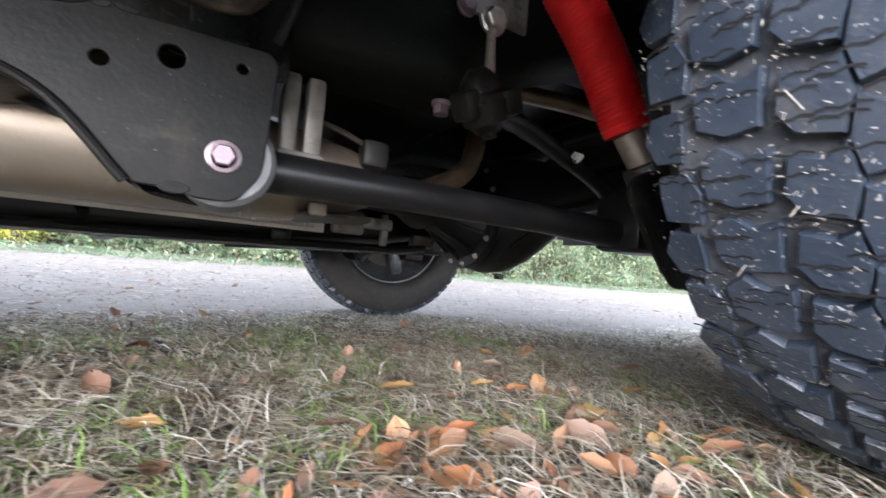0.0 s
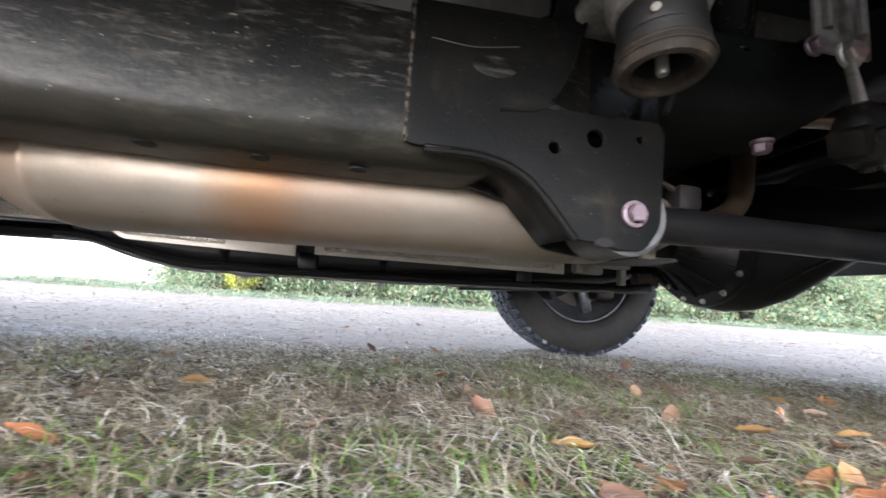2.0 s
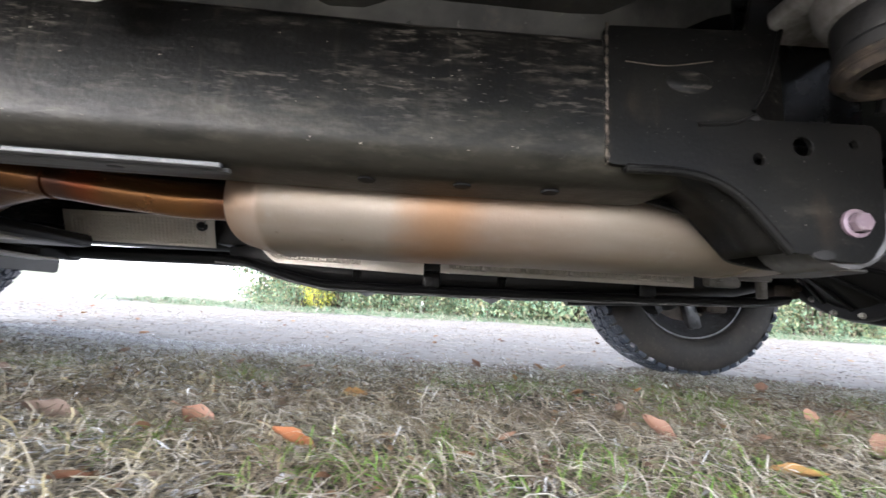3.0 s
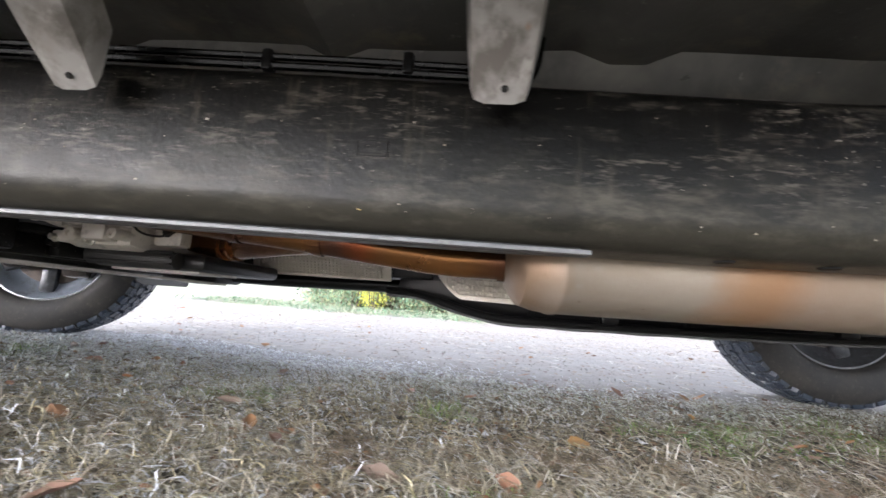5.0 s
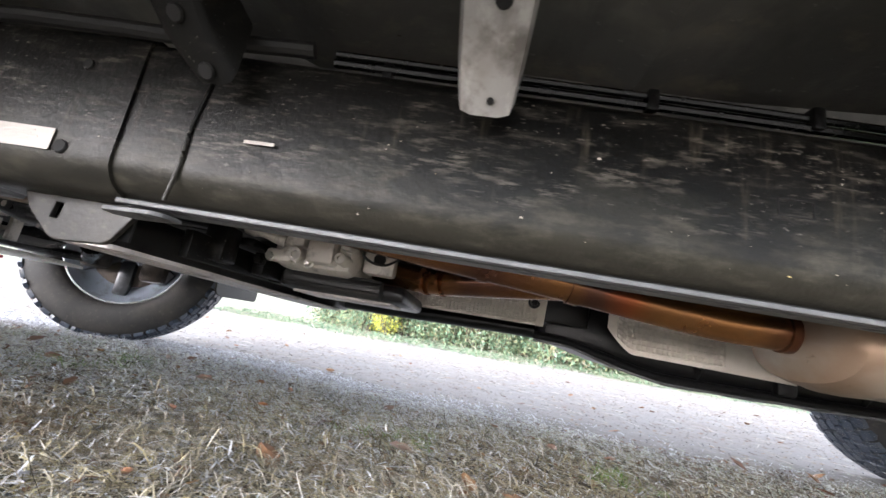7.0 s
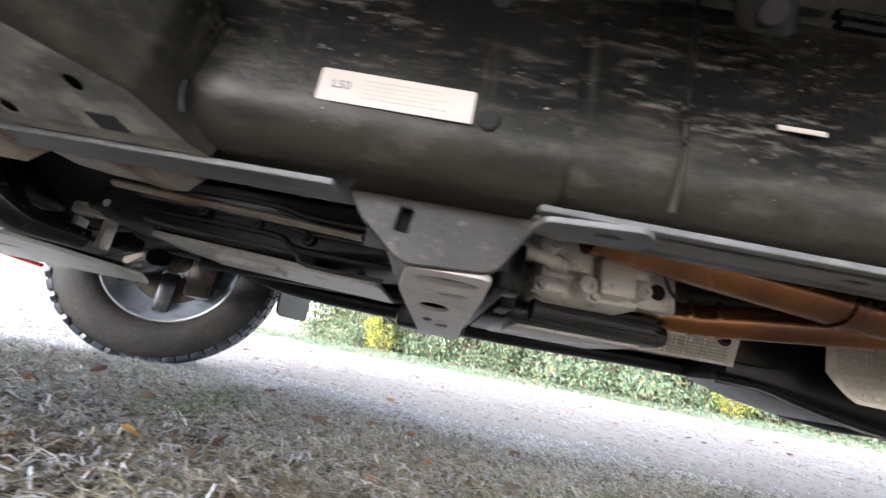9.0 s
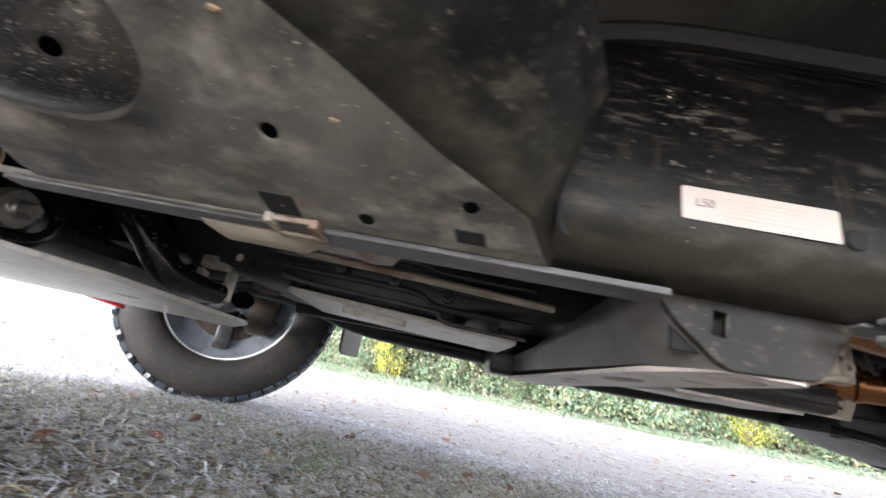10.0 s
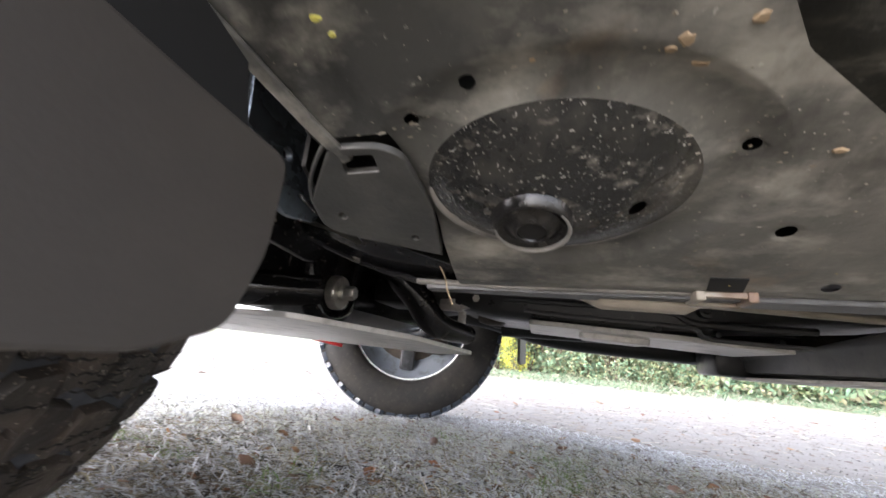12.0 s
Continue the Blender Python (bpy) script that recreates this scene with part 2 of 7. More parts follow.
M_TAIL = material("brown_tinted_steel", (0.20, 0.145, 0.095), 0.38, 0.7, [((0.07, 0.05, 0.035), (14, 14, 14), 0.45, 0.7, 0.7, 5)], (120, 0.3), rough_vary=0.1)
M_BEIGE = material("beige_dusted_pressed_steel", (0.33, 0.29, 0.235), 0.5, 0.1, [((0.16, 0.075, 0.035), (16, 16, 16), 0.58, 0.68, 0.75, 5), ((0.14, 0.12, 0.10), (30, 30, 30), 0.52, 0.70, 0.55, 5), ((0.45, 0.42, 0.37), (60, 60, 60), 0.58, 0.70, 0.4, 4)], (130, 0.3),
                   rings=[((0.15, 0.065, 0.03), -1.965, 0.03, 0.8)])
M_WHITE = material("white_body_paint", (0.78, 0.78, 0.77), 0.25, 0.0, [((0.6, 0.58, 0.54), (6, 6, 6), 0.5, 0.8, 0.3, 4)], coat=0.6)
M_FLAP = material("matt_grey_black_plastic", (0.044, 0.039, 0.035), 0.6, 0.0, [((0.10, 0.088, 0.075), (5, 5, 9), 0.45, 0.8, 0.4, 5)], (300, 0.12))
M_SKID = material("painted_grey_skid_steel", (0.68, 0.65, 0.61), 0.42, 0.3, [((0.12, 0.11, 0.10), (25, 25, 25), 0.52, 0.75, 0.6, 5)], (120, 0.25))
M_FLANGE = material("dulled_grey_steel", (0.105, 0.106, 0.109), 0.52, 0.1, [((0.038, 0.038, 0.036), (14, 40, 40), 0.46, 0.68, 0.70, 6), ((0.20, 0.195, 0.185), (50, 60, 60), 0.58, 0.72, 0.5, 5), ((0.09, 0.055, 0.032), (20, 40, 40), 0.62, 0.74, 0.5, 4)], (140, 0.3))
M_BARE = material("bare_scuffed_steel", (0.27, 0.255, 0.235), 0.38, 0.2, [((0.09, 0.085, 0.078), (24, 40, 30), 0.46, 0.68, 0.65, 5), ((0.16, 0.085, 0.05), (18, 18, 18), 0.64, 0.74, 0.5, 4), ((0.45, 0.43, 0.40), (50, 80, 80), 0.58, 0.70, 0.4, 4)], (130, 0.3), rough_vary=0.12)
M_LABEL = material("off_white_label_paper", (0.40, 0.365, 0.33), 0.55, 0.0, [((0.33, 0.295, 0.25), (30, 30, 30), 0.5, 0.8, 0.4, 4)])
M_INK = material("grey_printing_ink", (0.15, 0.14, 0.13), 0.6)
M_FAINT = material("faint_printing_ink", (0.39, 0.356, 0.32), 0.6)
# near-black that stands in for the shade in holes, gaps and behind sheets
M_GAP_SHADE = material("gap_shade_black", (0.006, 0.006, 0.006), 0.9)
M_REDPAINT = material("red_painted_metal", (0.60, 0.01, 0.015), 0.4, 0.0, [((0.3, 0.01, 0.01), (30, 30, 30), 0.5, 0.8, 0.3, 3)])


# ---- mesh helpers ----
def mesh_from(name, verts, faces, mats=None, mat=None, smooth=True, index=None):
    me = bpy.data.meshes.new(name)
    me.from_pydata([tuple(v) for v in verts], [], faces)
    for m in (mats or [mat]):
        me.materials.append(m)
    if index is not None:
        me.polygons.foreach_set("material_index", index)
    if smooth:
        me.shade_smooth()
        me.set_sharp_from_angle(angle=radians(35))
    me.update()
    return me


def bm_mesh(name, bm, mat, smooth=True):
    me = bpy.data.meshes.new(name)
    bmesh.ops.recalc_face_normals(bm, faces=bm.faces)
    bm.to_mesh(me)
    bm.free()
    me.materials.append(mat)
    if smooth:
        me.shade_smooth()
        me.set_sharp_from_angle(angle=radians(35))
    return me


def part(name, me, parent, label="", m=None):
    ob = new(name, me)
    ob.parent = parent
    ob.matrix_parent_inverse = parent.matrix_basis.inverted() if parent.parent is None else Matrix()
    if m is not None:
        ob.matrix_basis = m
    return tagged(ob, label) if label else ob


def lathe(bm, profile, m=Matrix(), seg=24, closed=False):
    """Turn (radius, height) pairs about the local z axis."""
    rings = []
    for r, h in profile:
        rings.append([bm.verts.new(m @ Vector((r * math.cos(2 * math.pi * k / seg), r * math.sin(2 * math.pi * k / seg), h))) for k in range(seg)])
    for a, b in zip(rings, rings[1:]):
        for k in range(seg):
            bm.faces.new((a[k], a[(k + 1) % seg], b[(k + 1) % seg], b[k]))
    if closed:
        bm.faces.new(rings[0][::-1])
        bm.faces.new(rings[-1])
    return bm


def sweep(bm, pts, radius, seg=14, caps=True, flat=1.0):
    """A round tube along points; radius is a number or one per point."""
    pts = [Vector(p) for p in pts]
    rad = radius if isinstance(radius, (list, tuple)) else [radius] * len(pts)
    rings, up = [], Vector((0, 0, 1))
    for i, p in enumerate(pts):
        d = (pts[min(i + 1, len(pts) - 1)] - pts[max(i - 1, 0)]).normalized()
        s = d.cross(up)
        if s.length < 1e-3:
            s = d.cross(Vector((0, 1, 0)))
        s.normalize()
        u = s.cross(d).normalized()
        rings.append([bm.verts.new(p + s * (rad[i] * math.cos(a)) + u * (rad[i] * flat * math.sin(a))) for a in (2 * math.pi * k / seg for k in range(seg))])
    for a, b in zip(rings, rings[1:]):
        for k in range(seg):
            bm.faces.new((a[k], a[(k + 1) % seg], b[(k + 1) % seg], b[k]))
    if caps:
        bm.faces.new(rings[0][::-1])
        bm.faces.new(rings[-1])
    return bm


def smooth_path(pts, n=8):
    """Catmull-Rom through points."""
    p = [Vector(q) for q in pts]
    p = [p[0] * 2 - p[1]] + p + [p[-1] * 2 - p[-2]]
    out = []
    for i in range(1, len(p) - 2):
        for k in range(n):
            t = k / n
            a, b, c, d = p[i - 1], p[i], p[i + 1], p[i + 2]
            out.append(0.5 * (2 * b + (c - a) * t + (2 * a - 5 * b + 4 * c - d) * t * t + (3 * b - a - 3 * c + d) * t ** 3))
    return out + [p[-2]]


def block(bm, lo, hi, bevel=0.004, m=Matrix(), segments=2):
    """A bevelled box between two corners."""
    lo, hi = Vector(lo), Vector(hi)
    made = bmesh.ops.create_cube(bm, size=1, matrix=m @ Matrix.LocRotScale((lo + hi) / 2, None, hi - lo))
    if bevel:
        edges = {e for v in made["verts"] for e in v.link_edges}
        bmesh.ops.bevel(bm, geom=list(edges), offset=bevel, segments=segments, affect="EDGES", profile=0.5)
    return bm


def hexbolt(bm, m, r=0.012, h=0.009, washer=1.5):
    lathe(bm, [(0, 0), (r * washer, 0), (r * washer, h * 0.25), (r * 1.05, h * 0.34)], m, 20)
    lathe(bm, [(r, h * 0.3), (r, h * 0.85), (r * 0.86, h), (0, h)], m, 6)
    return bm


def plate(name, outline, holes, thick, m, mat, bevel=0.0012):
    """A flat sheet with real holes: 2D outline and holes as point lists, in the plane z = 0 of m."""
    cu = bpy.data.curves.new(name, "CURVE")
    cu.dimensions, cu.fill_mode, cu.extrude, cu.bevel_depth, cu.bevel_resolution = "2D", "BOTH", thick / 2, bevel, 1
    for loop in [outline] + list(holes):
        sp = cu.splines.new("POLY")
        sp.points.add(len(loop) - 1)
        for q, (a, b) in zip(sp.points, loop):
            q.co = (a, b, 0, 1)
        sp.use_cyclic_u = True
    tmp = bpy.data.objects.new(name, cu)
    me = bpy.data.meshes.new_from_object(tmp)
    bpy.data.objects.remove(tmp)
    weld = bmesh.new()
    weld.from_mesh(me)
    bmesh.ops.remove_doubles(weld, verts=weld.verts, dist=2e-5)
    weld.to_mesh(me)
    weld.free()
    me.transform(m)
    me.materials.clear()
    me.materials.append(mat)
    me.shade_smooth()
    me.set_sharp_from_angle(angle=radians(12))
    return me


def circle(x, y, r, n=18, ry=None):
    return [(x + r * math.cos(2 * math.pi * k / n), y + (ry or r) * math.sin(2 * math.pi * k / n)) for k in range(n)]


def rounded(pts, r=0.01, n=5):
    """Round the corners of a 2D polygon."""
    out = []
    for i, p in enumerate(pts):
        p, a, b = Vector(p), Vector(pts[i - 1]), Vector(pts[(i + 1) % len(pts)])
        da, db = (a - p), (b - p)
        k = min(r, da.length * 0.45, db.length * 0.45)
        s, e = p + da.normalized() * k, p + db.normalized() * k
        for j in range(n + 1):
            t = j / n
            q = s * (1 - t) ** 2 + p * 2 * t * (1 - t) + e * t * t
            out.append((q.x, q.y))
    return out


XZ = Matrix(((1, 0, 0, 0), (0, 0, 1, 0), (0, 1, 0, 0), (0, 0, 0, 1)))   # plane x, z; its normal along y


def at_y(y):
    return Matrix.Translation((0, y, 0)) @ XZ


def loft(stations, profile, caps=True):
    """Stations give (x, y, z, sy, sz); the profile is (y, z) in units of half sizes."""
    verts, faces, n = [], [], len(profile)
    for x, y, z, sy, sz in stations:
        verts += [(x, y + sy * a, z + sz * b) for a, b in profile]
    for i in range(len(stations) - 1):
        for k in range(n):
            faces.append((i * n + k, i * n + (k + 1) % n, (i + 1) * n + (k + 1) % n, (i + 1) * n + k))
    if caps:
        faces += [tuple(range(n)), tuple(range((len(stations) - 1) * n, len(stations) * n))[::-1]]
    return verts, faces


def rail_profile(n=6):
    """A box rail: tight corners at the top, wide rolled corners below."""
    out = []
    for sx, sy, ry, rz, a0 in ((1, 1, 0.24, 0.18, 0), (-1, 1, 0.24, 0.18, 90), (-1, -1, 0.62, 0.40, 180), (1, -1, 0.62, 0.40, 270)):
        for k in range(n + 1):
            a = radians(a0 + 90 * k / n)
            out.append((sx * (1 - ry) + ry * math.cos(a), sy * (1 - rz) + rz * math.sin(a)))
    return out


def box_profile(r=0.25, n=4):
    out = []
    for cx, cy, a0 in ((1 - r, 1 - r, 0), (-1 + r, 1 - r, 90), (-1 + r, -1 + r, 180), (1 - r, -1 + r, 270)):
        for k in range(n + 1):
            a = radians(a0 + 90 * k / n)
            out.append((cx + r * math.cos(a), cy + r * math.sin(a)))
    return out


# ---- lie of the land ----
def edge_y(x):
    return 1.50 + 0.12 * noise.noise((x * 1.3, 0.3, 0)) + 0.04 * noise.noise((x * 6, 1.3, 0)) - 0.55 * max(0.0, min(1.0, (x - 0.75) / 0.7))


def ground_z(x, y):
    """A gentle fall away from the verge, with small bumps."""
    z = 0.010 * noise.noise((x * 1.7, y * 1.7, 0)) + 0.005 * noise.noise((x * 7, y * 7, 2.0))
    z *= max(0.0, min(1.0, (3.5 - abs(y - 1.0)) / 2))
    z += 0.055 - 0.05 * max(-1.5, min(1.75, y))
    z -= 0.078 * math.exp(-((x + 2.8) / 0.30) ** 2 - ((y - 0.12) / 0.32) ** 2)   # hollow under the near front wheel
    z += 0.055 * max(0.0, min(18.0, -5.2 - x)) ** 1.15 * max(0.0, min(1.0, (y - 0.5) / 2))   # the track climbs a low bank ahead
    return z + 0.028 * max(0.0, min(1.0, (-1.3 - x) / 0.9)) * max(0.0, min(1.0, (6 - abs(y)) / 4)) - 0.004


# ---- the pickup truck ----
YC, X_REAR, X_FRONT, R_TYRE = 0.935, 0.665, -2.72, 0.40
truck = new("pickup_truck")
truck.matrix_basis = Matrix.Translation((-1.07, YC, 0))
tagged(truck, "white pickup truck with dusty black chassis parked on dry grass", "pickup truck")


def outer(x):
    """The outer face of the near rail."""
    return 0.438 + 0.0165 * max(-1.9, min(0, x + 0.1))


def frame_rail(name, mirror, label):
    f = lambda y: 2 * YC - y if mirror else y
    path = [(-3.30, 0.46, 0.62), (-2.62, 0.47, 0.62), (-2.50, 0.452, 0.60), (-2.43, 0.416, 0.57), (-2.37, 0.384, 0.545), (-2.29, 0.354, 0.525), (-2.20, 0.342, 0.515), (-2.10, 0.338, 0.512), (-1.80, 0.334, 0.51), (-1.55, 0.333, 0.508), (-0.9, 0.327, 0.498), (-0.45, 0.324, 0.49), (-0.18, 0.328, 0.492),
            (-0.10, 0.352, 0.515), (-0.02, 0.40, 0.545), (0.06, 0.436, 0.565), (0.28, 0.447, 0.58), (0.42, 0.53, 0.66),
            (0.55, 0.585, 0.71), (0.75, 0.60, 0.72), (0.95, 0.56, 0.68), (1.15, 0.50, 0.62), (1.75, 0.49, 0.61)]
    stations = [(x, f(outer(x) + 0.063 + 0.03 * max(0.0, min(1.0, (x + 0.10) / 0.08))), (a + b) / 2, 0.063, (b - a) / 2) for x, a, b in path]
    cut_at = [x for x, a, b in path].index(-0.02)
    v, fc = loft(stations[:cut_at + 1], rail_profile())
    rail = part(name, mesh_from(name, v, fc, mat=M_FRAME), truck, label)
    v, fc = loft(stations[cut_at:], rail_profile())
    # the rear length takes the shaded copy of the paint
    part("rear_length", mesh_from("rear_length", v, fc, mat=M_SHADE), rail, "rear length of the rail, in black darkened for its shade")
    return rail


near_rail = frame_rail("frame_rail", False, "dusty black boxed steel frame rail")
frame_rail("frame_rail", True, "shaded black boxed steel frame rail")


def band(x0, x1, grow, parent, name="rail_sleeve"):
    v, fc = loft([(x, outer(x) + 0.063, 0.421, 0.063 + grow, 0.0875 + grow) for x in (x0, x1)], rail_profile())
    return part(name, mesh_from(name, v, fc, mat=M_FRAME), parent)


band(-1.805, -1.557, 0.0035, near_rail)

# weld seams and stamped pad on the rail
M_WELD = material("brown_weathered_weld", (0.085, 0.070, 0.052), 0.8, 0.0, [((0.055, 0.045, 0.034), (60, 60, 60), 0.45, 0.65, 0.6, 4), ((0.16, 0.14, 0.115), (60, 60, 20), 0.54, 0.70, 0.5, 3)], (160, 0.5))
bm = bmesh.new()
sweep(bm, [(-0.255 + 0.0005 * math.sin(k * 2.1), 0.4348 + 0.0004 * math.sin(k * 3.7), 0.342 + 0.0085 * k) for k in range(20)], [0.0019 + 0.0004 * math.sin(k * 2.3) for k in range(20)], 6)
part("weld_seam", bm_mesh("weld_seam", bm, M_WELD), near_rail)

# flat lower flange lying along the rail's inner edge
slope = Matrix(((1, 0, 0, 0), (0, 1, 0, 0), (-0.0092, 0, 1, -0.0060), (0, 0, 0, 1)))
for lo, hi in ((0.0, 0.007), (0.0165, 0.036)):
    st = rounded([(-1.565, 0.440 + lo), (-1.565, 0.440 + hi), (-0.74, 0.4515 + hi), (-0.655, 0.4525 + lo + 0.006), (-0.655, 0.4525 + lo)], 0.002)
    fl_holes = [circle(x, 0.440 + 0.0142 * (x + 1.565) + 0.0245, 0.011, 16, 0.005) for x in (-1.325, -1.12, -0.916, -0.78)] if lo else []
    part("bottom_flange", plate("bottom_flange", st, fl_holes, 0.003, slope @ Matrix.Translation((0, 0, 0.3210)), M_FLANGE), near_rail, "bare grey lower flange of the rail")
# black sheet added above the flange strips, so their gaps look shaded
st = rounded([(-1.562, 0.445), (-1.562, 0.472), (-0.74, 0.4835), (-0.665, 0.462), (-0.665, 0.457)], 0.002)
part("flange_backing", plate("flange_backing", st, [], 0.002, slope @ Matrix.Translation((0, 0, 0.3238)), M_GAP_SHADE), near_rail)
for x, y in ((-0.507, 0.479), (-0.40, 0.48), (-0.30, 0.482)):
    bm = lathe(bmesh.new(), [(0, -0.0008), (0.009, -0.0008), (0.0105, 0.001)], Matrix.Translation((x, y, 0.3235)), 16)
    part("drain_hole", bm_mesh("drain_hole", bm, M_GAP_SHADE), near_rail)

st = rounded([(-2.22, 0.446), (-2.22, 0.462), (-1.95, 0.474), (-1.712, 0.474), (-1.712, 0.442), (-1.98, 0.444)], 0.003)
part("bottom_flange", plate("bottom_flange", st, [], 0.003, Matrix.Translation((0, 0, 0.3225)), M_FLANGE), near_rail, "bare grey lower flange of the rail")

# label with writing
lab = rounded([(-1.725, 0.3635), (-1.6225, 0.3635), (-1.6225, 0.387), (-1.725, 0.3875)], 0.002)
label_ob = part("label", plate("label", lab, [], 0.0006, at_y(0.4075), M_LABEL, 0), near_rail, "white paper label with faint printing")
bm = bmesh.new()
for k in range(5):
    block(bm, (-1.697, 0.4069, 0.3820 - k * 0.0032), (-1.650 + 0.018 * rng.random(), 0.4073, 0.3827 - k * 0.0032), 0)
part("print_line", bm_mesh("print_line", bm, M_FAINT, False), label_ob)
cu = bpy.data.curves.new("letters", "FONT")
cu.body, cu.size, cu.extrude, cu.offset = "L50", 0.0085, 0.0002, 0.0
tmp = bpy.data.objects.new("letters", cu)
me = bpy.data.meshes.new_from_object(tmp)
bpy.data.objects.remove(tmp)
me.transform(Matrix.Translation((-1.7165, 0.4067, 0.3735)) @ Matrix.Rotation(radians(90), 4, "X"))
me.materials.clear()
me.materials.append(M_INK)
part("letters", me, label_ob)
for x, z, r in ((-1.612, 0.369, 0.0065), (-1.616, 0.465, 0.0055)):
    bm = lathe(bmesh.new(), [(0, 0.0014), (r, 0.0014), (r * 1.15, 0.0)], Matrix.Translation((x, 0.4085, z)) @ Matrix.Rotation(radians(90), 4, "X"), 16)
    part("drain_hole", bm_mesh("drain_hole", bm, M_GAP_SHADE), near_rail)

bm = block(bmesh.new(), (-1.424, 0.4122, 0.4005), (-1.392, 0.4128, 0.4040), 0)
part("paint_mark", bm_mesh("paint_mark", bm, M_LABEL), near_rail, "short white paint mark")
bm = bmesh.new()
for a, b in (((-0.905, 0.404), (-0.872, 0.4055)), ((-0.905, 0.421), (-0.872, 0.4225)), ((-0.905, 0.404), (-0.9035, 0.4225)), ((-0.8735, 0.404), (-0.872, 0.4225))):
    block(bm, (a[0], outer(-0.89) - 0.0008, a[1]), (b[0], outer(-0.89) + 0.002, b[1]), 0)
part("stamped_box", bm_mesh("stamped_box", bm, M_GAP_SHADE), near_rail)
bm = sweep(bmesh.new(), smooth_path([(-1.800, 0.403, 0.335), (-1.806, 0.4035, 0.352), (-1.806, 0.4035, 0.40), (-1.811, 0.404, 0.44), (-1.812, 0.405, 0.495)], 6), 0.0017, 8)
part("seam", bm_mesh("seam", bm, M_GAP_SHADE), near_rail)
bm = sweep(bmesh.new(), smooth_path([(-1.490, 0.4155, 0.330), (-1.484, 0.4135, 0.37), (-1.484, 0.4135, 0.41), (-1.478, 0.414, 0.46), (-1.476, 0.4155, 0.50)], 6), 0.0022, 8)
part("weld_seam", bm_mesh("weld_seam", bm, M_FRAME), near_rail)
for dz, r in ((0.0, 0.0048), (0.011, 0.0042)):
    pts = [(-1.36, 0.430, 0.515 + dz), (-1.2, 0.432, 0.512 + dz), (-0.95, 0.436, 0.508 + dz), (-0.76, 0.438, 0.503 + dz), (-0.725, 0.445, 0.512 + dz), (-0.715, 0.45, 0.56)]
    part("fuel_line", bm_mesh("fuel_line", sweep(bmesh.new(), smooth_path(pts, 6), r, 8), M_CLEAN), truck, "black line clipped along the rail")
for x in (-1.30, -1.02, -0.86):
    bm = block(bmesh.new(), (x - 0.006, 0.428, 0.502), (x + 0.006, 0.444, 0.527), 0.003)
    part("line_clip", bm_mesh("line_clip", bm, M_BLACK), truck)
loom = smooth_path([(-1.86, 0.42, 0.50), (-1.75, 0.405, 0.512), (-1.62, 0.405, 0.512), (-1.50, 0.405, 0.508), (-1.38, 0.42, 0.52)], 6)
part("wiring_loom", bm_mesh("wiring_loom", sweep(bmesh.new(), loom, 0.009, 10), M_RUBBER), truck, "black taped wiring loom")


def mud_flecks(name, n, seed, place, parent, typical=0.00045):
    """Small irregular crumbs of dried mud stuck on a surface."""
    g = random.Random(seed)
    verts, faces = [], []
    for _ in range(n):
        c, ux, uy, nn = place(g)
        size, k0 = min(3.0 * typical, typical * math.exp(g.gauss(0, 0.55))), len(verts)
        a0, stretch = g.uniform(0, 6.28), g.uniform(1.0, 2.4)
        for k in range(6):
            r = size * g.uniform(0.6, 1.3)
            a = a0 + k * math.pi / 3
            verts.append(c + ux * (r * stretch * math.cos(a)) + uy * (r * math.sin(a)) + nn * 0.0004)
        verts.append(c + nn * (0.0007 + 0.25 * size))
        faces += [(k0 + k, k0 + (k + 1) % 6, k0 + 6) for k in range(6)]
    return tagged(part(name, mesh_from(name, verts, faces, mat=M_FLECK), parent), "crumbs of dried mud", kind="stuff")


M_FLECK = material("dried_mud_crumb", (0.24, 0.21, 0.165), 0.85, 0.0, [((0.38, 0.35, 0.30), (35, 35, 35), 0.45, 0.6, 0.8, 2), ((0.45, 0.33, 0.10), (14, 14, 14), 0.62, 0.68, 0.8, 2)])


def on_rail(g):
    x, z = g.uniform(-1.8, -0.27), 0.345 + 0.145 * g.random() ** 1.3
    return Vector((x, outer(x) - (0.0035 if x < -1.557 else 0), z)), Vector((1, 0, g.uniform(-0.3, 0.3))), Vector((0, 0, 1)), Vector((0, -1, 0))


mud_flecks("dried_mud", 90, 5, on_rail, near_rail)

# ---- control arm hanger bracket ----
hanger_line = rounded([(-0.258, 0.500), (-0.256, 0.344), (-0.16, 0.341), (-0.118, 0.320), (-0.068, 0.262), (-0.036, 0.262), (-0.022, 0.256), (0.012, 0.256), (0.032, 0.285), (0.038, 0.395), (0.030, 0.404), (-0.088, 0.402), (-0.098, 0.412), (-0.076, 0.456), (-0.056, 0.530), (-0.050, 0.575), (-0.085, 0.575), (-0.10, 0.505)], 0.010)
hanger_holes = [circle(-0.095, 0.359, 0.0075), circle(-0.047, 0.376, 0.0115), circle(0.008, 0.382, 0.006)]
hanger = part("hanger_bracket", plate("hanger_bracket", hanger_line, hanger_holes, 0.004, at_y(0.4375), M_BRACKET, 0.001), truck, "dark grey steel control arm bracket with three holes")
back_line = rounded([(-0.20, 0.34), (-0.118, 0.318), (-0.068, 0.262), (-0.022, 0.256), (0.012, 0.256), (0.032, 0.285), (0.038, 0.395), (-0.10, 0.40)], 0.010)
part("back_plate", plate("back_plate", back_line, [], 0.005, at_y(0.52), M_BRACKET), hanger)
